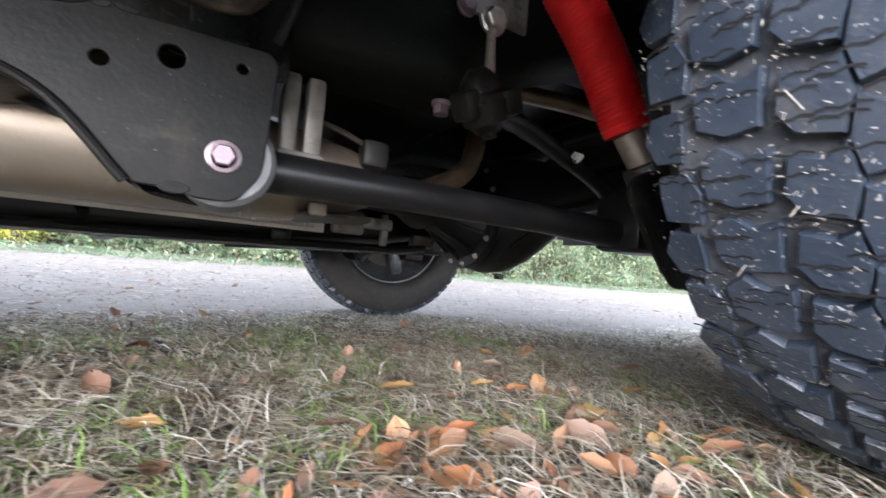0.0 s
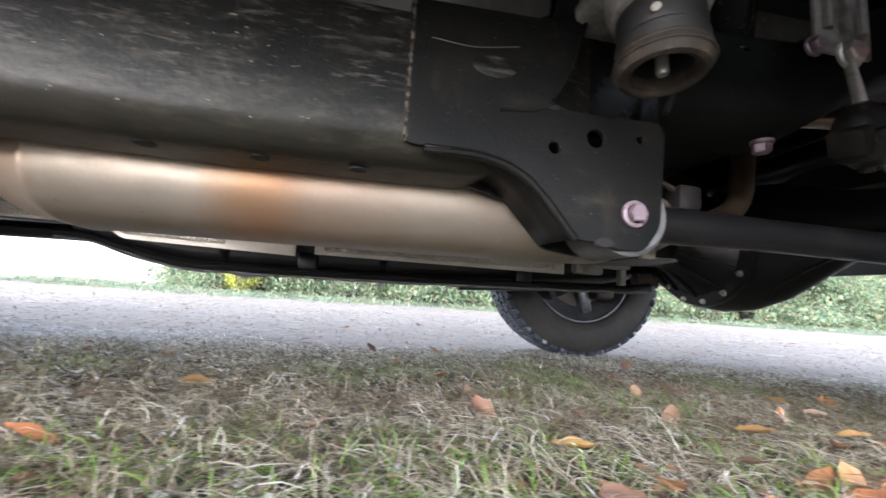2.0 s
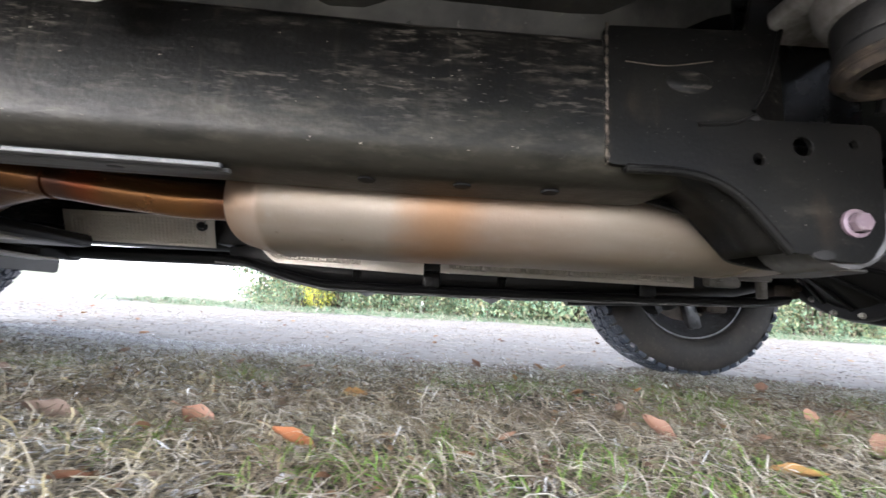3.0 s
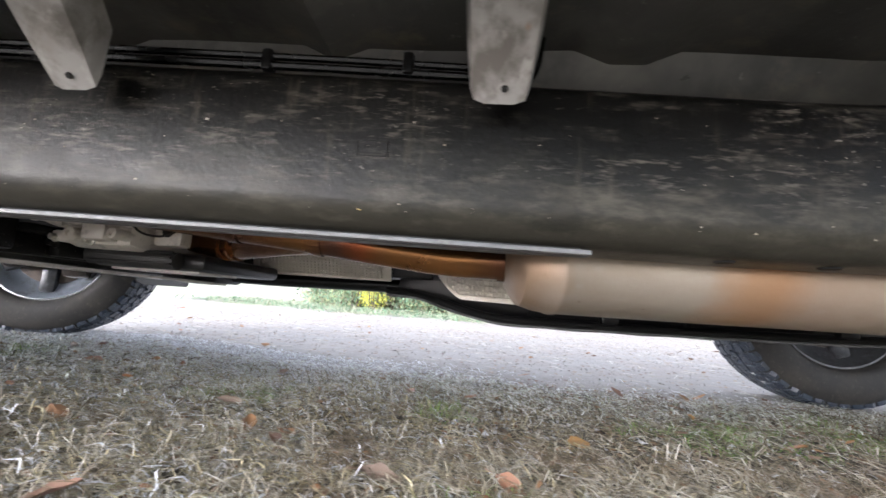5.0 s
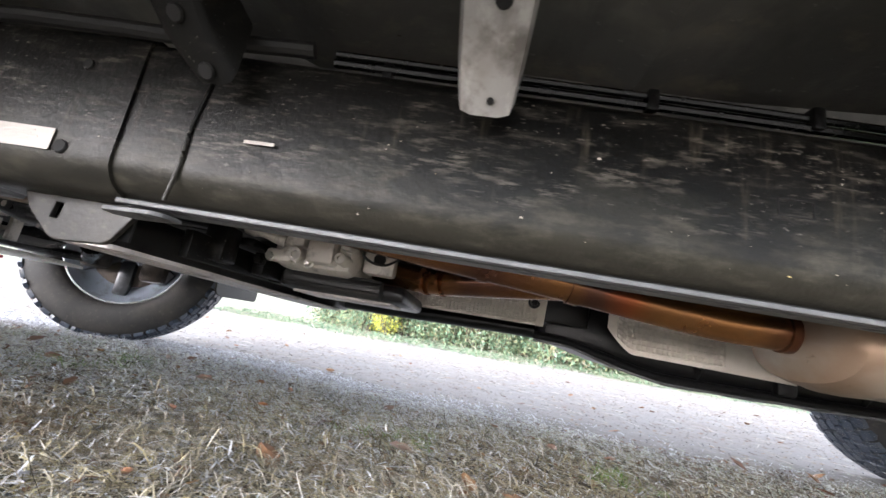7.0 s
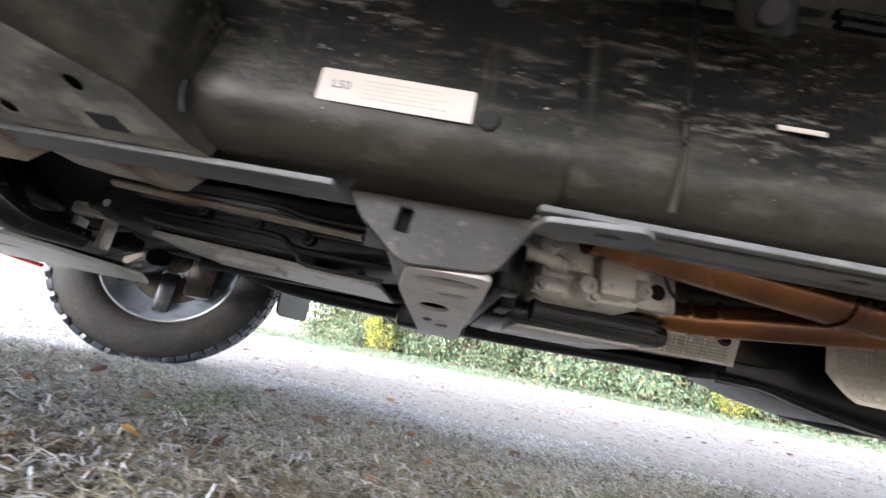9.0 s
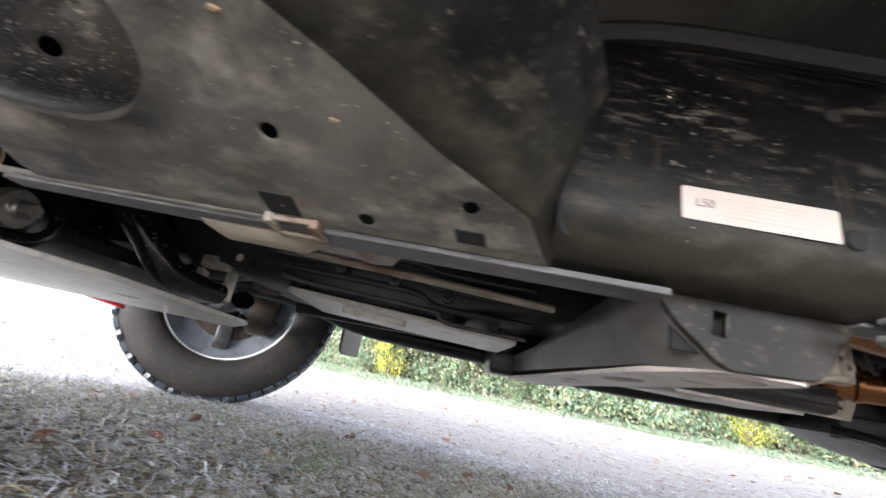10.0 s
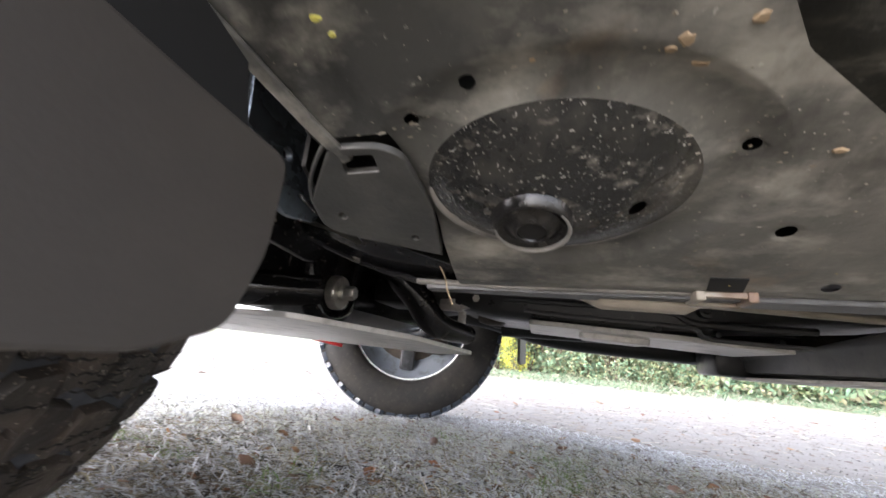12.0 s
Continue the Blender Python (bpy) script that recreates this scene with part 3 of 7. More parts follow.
lipline = smooth_path([(-0.235, 0.437, 0.340), (-0.17, 0.4345, 0.338), (-0.122, 0.4335, 0.318), (-0.07, 0.4335, 0.262)], 6)
part("lip", bm_mesh("lip", sweep(bmesh.new(), lipline, 0.0048, 10), M_BRACKET), hanger, "rolled edge of the bracket")
verts, faces = [], []
for k, p in enumerate(lipline):
    verts += [(p.x, 0.432, p.z), (p.x - 0.004, 0.515, p.z + 0.002)]
for k in range(len(lipline) - 1):
    faces.append((2 * k, 2 * k + 1, 2 * k + 3, 2 * k + 2))
ob = part("front_web", mesh_from("front_web", verts, faces, mat=M_BRACKET), hanger)
md = ob.modifiers.new("thickness", "SOLIDIFY")
md.thickness = 0.004
bm = hexbolt(bmesh.new(), Matrix.Translation((0, 0.4345, 0.296)) @ Matrix.Rotation(radians(90), 4, "X"), 0.0105, 0.011, 1.42)
part("bolt", bm_mesh("bolt", bm, M_BOLT), hanger, "pinkish plated flange bolt")
bm = sweep(bmesh.new(), [(-0.0, 0.437, 0.296), (0.0, 0.442, 0.296), (0.0, 0.512, 0.296), (0.0, 0.517, 0.296)], [0.041, 0.046, 0.046, 0.041], 28)
part("bushing", bm_mesh("bushing", bm, M_FLANGE), hanger, "pale dusty bush of the control arm")
ridge = smooth_path([(-0.235, 0.4342, 0.459), (-0.19, 0.4342, 0.457), (-0.14, 0.4342, 0.466)], 5)
part("scratch_line", bm_mesh("scratch_line", sweep(bmesh.new(), ridge, 0.0006, 6), M_WELD), hanger)
step = smooth_path([(-0.158, 0.4342, 0.392), (-0.145, 0.4340, 0.3935), (-0.118, 0.4340, 0.397), (-0.096, 0.4342, 0.408)], 5)
part("pressed_step", bm_mesh("pressed_step", sweep(bmesh.new(), step, [0.0022 - 0.00008 * k for k in range(16)], 8), M_BRACKET), hanger)
for x, z, rx, rz in ((-0.098, 0.403, 0.006, 0.0025), (-0.035, 0.2615, 0.011, 0.005)):
    m = Matrix.Translation((x, 0.4345, z)) @ Matrix.Rotation(radians(90), 4, "X") @ Matrix.Diagonal((rx, rz, 1, 1))
    part("slot", bm_mesh("slot", lathe(bmesh.new(), [(0, 0.0012), (1, 0.0012), (1.15, -0.001)], m, 18), M_GAP_SHADE), hanger)

bm = sweep(bmesh.new(), [(0.0, 0.478, 0.297), (0.2, 0.472, 0.298), (0.42, 0.466, 0.296), (0.62, 0.462, 0.292)], [0.024, 0.021, 0.021, 0.026], 18)
arm = part("control_arm", bm_mesh("control_arm", bm, M_BLACK), truck, "black tubular lower control arm")
ob = part("control_arm", bm_mesh("control_arm", sweep(bmesh.new(), [(0.0, 1.30, 0.245), (0.35, 1.30, 0.255), (0.62, 1.28, 0.27)], [0.03, 0.02, 0.026], 16), M_BLACK), truck)

# ---- rear axle ----
DY, DZ = 0.985, 0.372


def loft_y(stations, n=28):
    """Rings of (y, x, z, half depth in x, half height in z)."""
    bm, prev = bmesh.new(), None
    for y, x, z, hx, hz in stations:
        ring = [bm.verts.new((x + hx * math.cos(2 * math.pi * k / n), y, z + hz * math.sin(2 * math.pi * k / n))) for k in range(n)]
        if prev:
            for k in range(n):
                bm.faces.new((prev[k], prev[(k + 1) % n], ring[(k + 1) % n], ring[k]))
        else:
            bm.faces.new(ring[::-1])
        prev = ring
    bm.faces.new(prev)
    return bm


banjo = [(0.22, 0.046, 0.046), (0.54, 0.048, 0.048), (0.62, 0.052, 0.056), (0.69, 0.060, 0.076), (0.76, 0.068, 0.110), (0.82, 0.076, 0.140), (0.90, 0.084, 0.163), (0.985, 0.088, 0.171)]
banjo += [(2 * DY - y, hx, hz) for y, hx, hz in banjo[-2::-1]]
axle = part("rear_axle", bm_mesh("rear_axle", loft_y([(y, X_REAR + 0.02, 0.40 + (DZ - 0.40) * min(1.0, max(0.0, (hz - 0.048) / 0.12)), hx, hz) for y, hx, hz in banjo]), M_BLACK), truck, "black steel rear axle with banjo housing")
bm = bmesh.new()
rot = Matrix.Translation((X_REAR - 0.058, DY, DZ)) @ Matrix.Rotation(radians(90), 4, "Y")
lathe(bm, [(0.001, -0.17), (0.050, -0.165), (0.062, -0.12), (0.085, -0.075), (0.118, -0.030), (0.132, -0.012), (0.158, -0.008), (0.161, 0.0), (0.161, 0.012), (0.15, 0.02), (0.001, 0.02)], rot, 40)
part("differential", bm_mesh("differential", bm, M_BLACK), axle, "black differential housing with bolted rim")
for k in range(5):
    a = radians(-152 + 31 * k)
    rib = [Vector((X_REAR - 0.072 - 0.10 * t, DY + (0.135 - 0.075 * t) * math.cos(a), DZ + (0.135 - 0.075 * t) * math.sin(a))) for t in (0, 0.5, 1)]
    part("rib", bm_mesh("rib", sweep(bmesh.new(), rib, 0.0055, 8), M_BLACK), axle)
for k in range(14):
    a = 2 * math.pi * k / 14 + 0.1
    bm = hexbolt(bmesh.new(), Matrix.Translation((X_REAR - 0.066, DY + 0.148 * math.cos(a), DZ + 0.148 * math.sin(a))) @ Matrix.Rotation(radians(-90), 4, "Y"), 0.0055, 0.009)
    part("cover_bolt", bm_mesh("cover_bolt", bm, M_ZINC), axle)
bm = hexbolt(bmesh.new(), Matrix.Translation((X_REAR + 0.05, 0.95, DZ - 0.168)) @ Matrix.Rotation(radians(180), 4, "X"), 0.016, 0.016, 1.25)
part("drain_plug", bm_mesh("drain_plug", bm, M_BLACK), axle)
bm = sweep(bmesh.new(), [(0.38, 0.93, 0.385), (0.42, 0.95, 0.380), (0.46, DY, DZ)], [0.05, 0.062, 0.066], 20)
part("pinion_housing", bm_mesh("pinion_housing", bm, M_BLACK), axle)
bm = sweep(bmesh.new(), smooth_path([(0.60, 0.62, 0.335), (0.595, 0.75, 0.275), (0.60, 0.80, 0.235)], 5), 0.003, 6)
part("brake_line", bm_mesh("brake_line", bm, M_CLEAN), axle)
bm = block(bmesh.new(), (0.575, 0.41, 0.262), (0.70, 0.50, 0.40), 0.012)
part("arm_mount", bm_mesh("arm_mount", bm, M_BLACK), axle)
bm = block(bmesh.new(), (0.56, 1.28, 0.25), (0.70, 1.36, 0.40), 0.012)
part("arm_mount", bm_mesh("arm_mount", bm, M_BLACK), axle)
bm = sweep(bmesh.new(), [(-1.30, 0.90, 0.41), (-0.4, 0.90, 0.40), (0.38, 0.91, 0.365)], 0.038, 16)
part("drive_shaft", bm_mesh("drive_shaft", bm, M_BLACK), truck)


# ---- shock absorber ----
def shock(parent, pts, mirror=False):
    f = (lambda p: Vector((p[0], 2 * YC - p[1], p[2]))) if mirror else Vector
    top, low, tube_end, foot = [f(p) for p in pts]
    n, bm = 34, bmesh.new()
    path, rad = [], []
    for k in range(n * 4 + 1):
        t = k / (n * 4)
        path.append(top.lerp(low, t) + Vector((0.010, 0, 0.004)) * math.sin(math.pi * t))
        rad.append(0.0290 - 0.0045 * max(0.0, 0.12 - t) / 0.12 - 0.0030 * max(0.0, t - 0.8) / 0.2 + 0.0008 * math.sin(2 * math.pi * k / 4 + 0.4))
    body = part("shock_absorber", bm_mesh("shock_absorber", sweep(bmesh.new(), [low, tube_end], [0.017, 0.019], 20), M_TUBE), parent, "rear shock absorber with red dust boot")
    part("dust_boot", bm_mesh("dust_boot", sweep(bm, path, rad, 28), M_RED), body, "bright red ribbed rubber dust boot")
    part("upper_rod", bm_mesh("upper_rod", sweep(bmesh.new(), [top, top + (top - low) * 0.6], [0.012, 0.020], 14), M_BLACK), body, "black upper mount of the damper")
    part("damper_body", bm_mesh("damper_body", sweep(bmesh.new(), [tube_end, tube_end.lerp(foot, 0.02), tube_end.lerp(foot, 0.05), foot], [0.020, 0.0255, 0.0265, 0.0275], 20), M_RUBBER), body, "black damper body")
    s = -1 if mirror else 1
    strip = [tube_end + Vector((-0.012, -0.020 * s, 0.022)), tube_end + Vector((0.0, -0.021 * s, -0.004))]
    part("painted_band", bm_mesh("painted_band", sweep(bmesh.new(), strip, 0.004, 8), M_REDPAINT), body, "red painted strip on the damper")
    return body


SHOCK = ((0.308, 0.348, 0.560), (0.416, 0.324, 0.390), (0.441, 0.317, 0.357), (0.505, 0.300, 0.238))
shock(truck, SHOCK)
shock(truck, SHOCK, True)

for s in (False, True):
    f = (lambda y: 2 * YC - y) if s else (lambda y: y)
    foot = rounded([(0.352, 0.300), (0.360, 0.318), (0.392, 0.330), (0.414, 0.326), (0.436, 0.284), (0.474, 0.208), (0.436, 0.210), (0.392, 0.250)], 0.008)
    mount = part("shock_mount", plate("shock_mount", foot, [], 0.004, at_y(f(0.270)), M_BRACKET, 0.001), axle, "black folded plate holding the damper foot")

    bm = hexbolt(bmesh.new(), Matrix.Translation((0.345, f(0.33), 0.345)) @ Matrix.Rotation(radians(-70), 4, "Y"), 0.0045, 0.008, 1.4)
    part("nut", bm_mesh("nut", bm, M_FLANGE), mount)

# ---- sway bar and its links ----
bm = sweep(bmesh.new(), smooth_path([(0.253, 0.389, 0.39), (0.32, 0.413, 0.402), (0.44, 0.452, 0.393), (0.586, 0.487, 0.362), (0.62, 0.56, 0.35), (0.62, 0.89, 0.35), (0.62, 1.24, 0.35)], 6), [0.019 - 0.0055 * min(1.0, k / 14) for k in range(37)], 12, flat=0.75)
sway = part("sway_bar", bm_mesh("sway_bar", bm, M_BLACK), truck, "black steel rear sway bar")
jm = Matrix.Translation((0.249, 0.386, 0.398)) @ Matrix.Rotation(radians(-28), 4, "Y") @ Matrix.Rotation(radians(12), 4, "X")
bm = lathe(bmesh.new(), [(0, -0.030), (0.014, -0.030), (0.019, -0.024), (0.026, -0.020), (0.029, -0.010), (0.030, 0.002), (0.025, 0.010), (0.027, 0.014), (0.022, 0.026), (0.013, 0.036), (0.008, 0.040), (0, 0.040)], jm, 22)
part("link_joint", bm_mesh("link_joint", bm, M_BRACKET), sway, "grey dusted rubber link joint")
bm = bmesh.new()
block(bm, (0.008, -0.030, -0.018), (0.034, 0.012, 0.012), 0.006, jm)
block(bm, (-0.036, -0.020, -0.012), (-0.014, 0.016, 0.020), 0.006, jm)
hexbolt(bm, jm @ Matrix.Translation((0, 0, -0.030)) @ Matrix.Rotation(radians(180), 4, "X"), 0.009, 0.008, 1.4)
part("joint_housing", bm_mesh("joint_housing", bm, M_BRACKET), sway, "grey forged ears of the link joint")
bm = sweep(bmesh.new(), [(0.256, 0.388, 0.42), (0.265, 0.407, 0.512)], [0.0068, 0.0050], 10)
part("link_rod", bm_mesh("link_rod", bm, M_ZINC), sway)
bm = hexbolt(bmesh.new(), Matrix.Translation((0.265, 0.407, 0.513)) @ Matrix.Rotation(radians(90), 4, "X"), 0.014, 0.014, 1.3)
part("link_bolt", bm_mesh("link_bolt", bm, M_ZINC), sway)
bm = hexbolt(bmesh.new(), Matrix.Translation((0.237, 0.424, 0.53)) @ Matrix.Rotation(radians(90), 4, "X"), 0.010, 0.012, 1.3)
part("link_bolt", bm_mesh("link_bolt", bm, M_BOLT), sway)
bm = hexbolt(bmesh.new(), Matrix.Translation((0.257, 0.508, 0.444)) @ Matrix.Rotation(radians(180), 4, "X"), 0.012, 0.018, 1.2)
part("rail_bolt", bm_mesh("rail_bolt", bm, M_BOLT), sway, "pinkish plated bolt")
bm = block(bmesh.new(), (0.245, 0.425, 0.53), (0.335, 0.432, 0.72), 0.004)
for dx in (0.262, 0.288, 0.315):
    sweep(bm, [(dx, 0.424, 0.56), (dx + 0.006, 0.424, 0.72)], 0.006, 8)
part("link_bracket", bm_mesh("link_bracket", bm, M_PRIMER), sway, "ribbed grey link bracket")


bm = lathe(bmesh.new(), [(0, -0.02), (0.022, -0.02), (0.030, -0.008), (0.032, 0.01), (0.032, 0.07), (0.0335, 0.074), (0.032, 0.078), (0.032, 0.16), (0, 0.16)], Matrix.Translation((0.178, 0.50, 0.475)) @ Matrix.Rotation(radians(8), 4, "Y"), 28)
part("breather_canister", bm_mesh("breather_canister", bm, M_GLOSS), truck, "glossy black breather canister inside the rail")


# ---- body mounts ----
def body_mount(x, y, z):
    """A rubber cushion with a rusty ring hanging under a bracket."""
    m = Matrix.Translation((x, y, z)) @ Matrix.Rotation(radians(-4), 4, "X")
    bm = lathe(bmesh.new(), [(0.0265, 0.018), (0.027, 0.003), (0.029, -0.003), (0.034, -0.0055), (0.039, -0.0045), (0.0425, 0.001), (0.0435, 0.006), (0.042, 0.011)], m, 40)
    mount = part("body_mount", bm_mesh("body_mount", bm, M_RUSTRING), truck, "rubber body mount with muddy rusty ring")
    for r, h in ((0.0415, 0.0125), (0.0435, 0.0045)):
        loop = [m @ Vector((r * math.cos(2 * math.pi * k / 32), r * math.sin(2 * math.pi * k / 32), h)) for k in range(33)]
        part("ring_bead", bm_mesh("ring_bead", sweep(bmesh.new(), loop, 0.0016, 6, False), M_RUSTRING), mount)
    bm = lathe(bmesh.new(), [(0.0255, 0.03), (0.026, 0.010), (0.040, 0.010), (0.0415, 0.026), (0.0385, 0.030), (0.0395, 0.034), (0.0400, 0.050), (0.037, 0.075), (0.0, 0.075)], m, 40)
    part("cushion", bm_mesh("cushion", bm, M_RUBBER), mount, "black rubber cushion")
    bm = lathe(bmesh.new(), [(0, -0.004), (0.0045, -0.004), (0.006, -0.0015), (0.006, 0.03)], m, 14)
    part("stud", bm_mesh("stud", bm, M_ZINC), mount, "bright steel stud")
    bm = lathe(bmesh.new(), [(0, 0.0005), (0.0035, 0.0005), (0.0045, -0.001)], Matrix.Translation((x - 0.030, y - 0.0285, z + 0.040)) @ Vector((-0.72, -0.69, 0)).to_track_quat("Z", "Y").to_matrix().to_4x4(), 12)
    part("paint_dab", bm_mesh("paint_dab", bm, M_LABEL), mount, "small pale paint dab")
    bm = lathe(bmesh.new(), [(0.030, 0.056), (0.044, 0.060), (0.049, 0.072), (0.050, 0.09), (0.030, 0.12)], m, 32)
    block(bm, (x - 0.056, y - 0.05, z + 0.088), (x + 0.060, 0.46, z + 0.112), 0.008)
    part("mount_bracket", bm_mesh("mount_bracket", bm, M_PRIMER), mount, "dusty grey mount bracket")
    return mount
body_mount(-0.02, 0.368, 0.420)

# L-shaped stiffener and slotted pad beside the mount
rim = smooth_path([(-0.050, 0.4335, 0.573), (-0.058, 0.4335, 0.530), (-0.077, 0.4335, 0.456), (-0.090, 0.4335, 0.425), (-0.099, 0.4335, 0.411)], 5)
part("flange_rim", bm_mesh("flange_rim", sweep(bmesh.new(), rim, 0.0026, 8), M_BRACKET), hanger, "rolled edge running up to the body mount")
# black sheet added to fill the gap by the mount with shade
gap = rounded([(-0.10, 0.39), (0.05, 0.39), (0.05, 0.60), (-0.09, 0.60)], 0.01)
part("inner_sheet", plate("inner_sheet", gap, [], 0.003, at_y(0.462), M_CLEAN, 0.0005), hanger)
bm = lathe(bmesh.new(), [(0, 0.001), (0.011, 0.001), (0.014, -0.001)], Matrix.Translation((-0.166, 0.4340, 0.440)) @ Matrix.Rotation(radians(90), 4, "X") @ Matrix.Diagonal((1.9, 1, 1, 1)), 20)
part("slot", bm_mesh("slot", bm, M_FRAME), hanger, "pressed oval dimple")
# brake line along the kick-up
bm = sweep(bmesh.new(), smooth_path([(0.06, 0.425, 0.62), (0.055, 0.425, 0.52), (0.048, 0.428, 0.46), (0.035, 0.43, 0.415)], 6), 0.0045, 8)
part("brake_line", bm_mesh("brake_line", bm, M_RUBBER), truck)


def outrigger(x, w, mat, tilt=0.0, holes=((0.42, 0.0028), (1.75, 0.0062))):
    """A hat-section bracket from the rail's outer face up to the floor."""
    pts = [(0.385, 0.449), (0.36, 0.476), (0.31, 0.53), (0.24, 0.60)]
    verts, faces = [], []
    prof = [(-1.0, 0.062), (-0.93, 0.012), (-0.80, 0.0), (-0.45, -0.004), (0.45, -0.004), (0.80, 0.0), (0.93, 0.012), (1.0, 0.062)]
    for k, (y, z) in enumerate(pts):
        g = 1 + 0.15 * k
        verts += [(x + a * w * g + tilt * k, y, z + b) for a, b in prof]
        verts += [(x + a * w * g * 0.9 + tilt * k, y, z + b + 0.006) for a, b in prof]
    n, c = len(prof), 2 * len(prof)
    for k in range(len(pts) - 1):
        for j in range(n - 1):
            faces.append((k * c + j, k * c + j + 1, (k + 1) * c + j + 1, (k + 1) * c + j))
            faces.append((k * c + n + j + 1, k * c + n + j, (k + 1) * c + n + j, (k + 1) * c + n + j + 1))
    for j in range(n - 1):
        faces.append((j + 1, j, n + j, n + j + 1))
    ob = part("outrigger", mesh_from("outrigger", verts, faces, mat=mat), truck, "dusty light grey floor support bracket")
    for k, r in holes:
        i = int(k)
        y = pts[i][0] + (pts[i + 1][0] - pts[i][0]) * (k - i)
        z = pts[i][1] + (pts[i + 1][1] - pts[i][1]) * (k - i)
        d = Vector((0, pts[i + 1][0] - pts[i][0], pts[i + 1][1] - pts[i][1])).normalized()
        nrm = Vector((0, -d.z, d.y))
        m = Matrix.Translation(Vector((x + tilt * k + 0.004, y, z - 0.006)) + nrm * 0.0004) @ nrm.to_track_quat("Z", "Y").to_matrix().to_4x4()
        part("bracket_hole", bm_mesh("bracket_hole", lathe(bmesh.new(), [(0, 0.002), (r, 0.002), (r * 1.2, 0)], m, 14), M_GAP_SHADE), ob)
    return ob


outrigger(-0.762, 0.030, M_PRIMER)
outrigger(-1.188, 0.028, M_PRIMER)
outrigger(-1.452, 0.022, M_BRACKET, -0.020, ((0.35, 0.007), (1.3, 0.007), (2.2, 0.006)))

# ---- muffler and exhaust ----
oval = [(math.copysign(abs(math.cos(a)) ** 0.8, math.cos(a)), math.copysign(abs(math.sin(a)) ** 0.85, math.sin(a))) for a in (2 * math.pi * k / 40 for k in range(40))]
ym, zm = 0.655, 0.3245
st = [(-0.728, ym, zm + 0.010, 0.042, 0.032), (-0.722, ym, zm + 0.008, 0.066, 0.047), (-0.705, ym, zm, 0.098, 0.061), (-0.68, ym, zm, 0.111, 0.068), (-0.664, ym, zm, 0.114, 0.070),
      (-0.660, ym, zm, 0.1165, 0.0720), (-0.654, ym, zm, 0.1165, 0.0720), (-0.650, ym, zm, 0.1145, 0.0705), (-0.45, ym, zm + 0.001, 0.115, 0.0705), (-0.2, ym, zm + 0.003, 0.115, 0.0700), (0.02, ym, zm + 0.005, 0.1145, 0.0690),
      (0.022, ym, zm + 0.005, 0.117, 0.071), (0.03, ym, zm + 0.005, 0.117, 0.071), (0.032, ym, zm + 0.005, 0.113, 0.068), (0.09, ym, zm + 0.004, 0.108, 0.064), (0.16, ym + 0.005, zm + 0.006, 0.096, 0.052), (0.205, ym + 0.01, zm + 0.010, 0.07, 0.036), (0.225, ym + 0.015, zm + 0.012, 0.04, 0.026)]
v, fc = loft(st, oval)
muffler = part("muffler", mesh_from("muffler", v, fc, mat=M_MUFF), truck, "long oval steel muffler with brown heat stains")

pipe_pts = [(-0.71, 0.648, 0.328), (-0.77, 0.65, 0.328), (-0.823, 0.652, 0.329), (-0.919, 0.655, 0.338), (-1.02, 0.655, 0.349), (-1.162, 0.646, 0.361), (-1.30, 0.632, 0.372), (-1.47, 0.61, 0.385)]
exhaust = part("exhaust_pipe", bm_mesh("exhaust_pipe", sweep(bmesh.new(), smooth_path(pipe_pts, 8), 0.028, 20), M_PIPE), truck, "heat-browned exhaust pipe")
for a, b in (((-1.016, 0.655, 0.3486), (-1.032, 0.6542, 0.3502)), ((-1.153, 0.6467, 0.3603), (-1.168, 0.6456, 0.3615)), ((-0.722, 0.6484, 0.328), (-0.738, 0.649, 0.328))):
    part("pipe_clamp", bm_mesh("pipe_clamp", sweep(bmesh.new(), [a, b], 0.0305, 20), M_PIPE), exhaust)
branch = [(-1.04, 0.665, 0.348), (-1.11, 0.695, 0.343), (-1.19, 0.735, 0.338), (-1.27, 0.79, 0.338), (-1.42, 0.84, 0.36)]
part("branch_pipe", bm_mesh("branch_pipe", sweep(bmesh.new(), smooth_path(branch, 8), 0.024, 18), M_PIPE), exhaust)
for k in (0.0, 1.0):
    m = Matrix.Translation((-1.225 - 0.03 * k, 0.757 + 0.018 * k, 0.338)) @ Vector((-0.1, 0.055, 0.0)).to_track_quat("Z", "Y").to_matrix().to_4x4()
    part("pipe_flange", bm_mesh("pipe_flange", lathe(bmesh.new(), [(0.023, -0.003), (0.028, -0.003), (0.028, 0.003), (0.023, 0.003)], m, 20), M_PIPE), exhaust)
tail = [(0.20, 0.67, 0.336), (0.26, 0.685, 0.34), (0.33, 0.70, 0.355), (0.42, 0.70, 0.41), (0.455, 0.715, 0.50), (0.50, 0.74, 0.60), (0.62, 0.74, 0.64), (1.0, 0.68, 0.62), (1.7, 0.60, 0.50)]
part("tail_pipe", bm_mesh("tail_pipe", sweep(bmesh.new(), smooth_path(tail, 8), 0.021, 18), M_TAIL), exhaust, "brown-tinted steel tail pipe")
fold = rounded([(0.088, 0.56), (0.20, 0.60), (0.215, 0.70), (0.10, 0.71)], 0.008)
part("end_shield", plate("end_shield", fold, [], 0.003, Matrix.Translation((0, 0, 0.262)) @ Matrix(((1, 0, 0, 0), (0, 1, 0, 0), (0.06, 0, 1, 0), (0, 0, 0, 1))), M_CAST, 0.001), muffler, "folded brown-grey shield under the muffler's end")
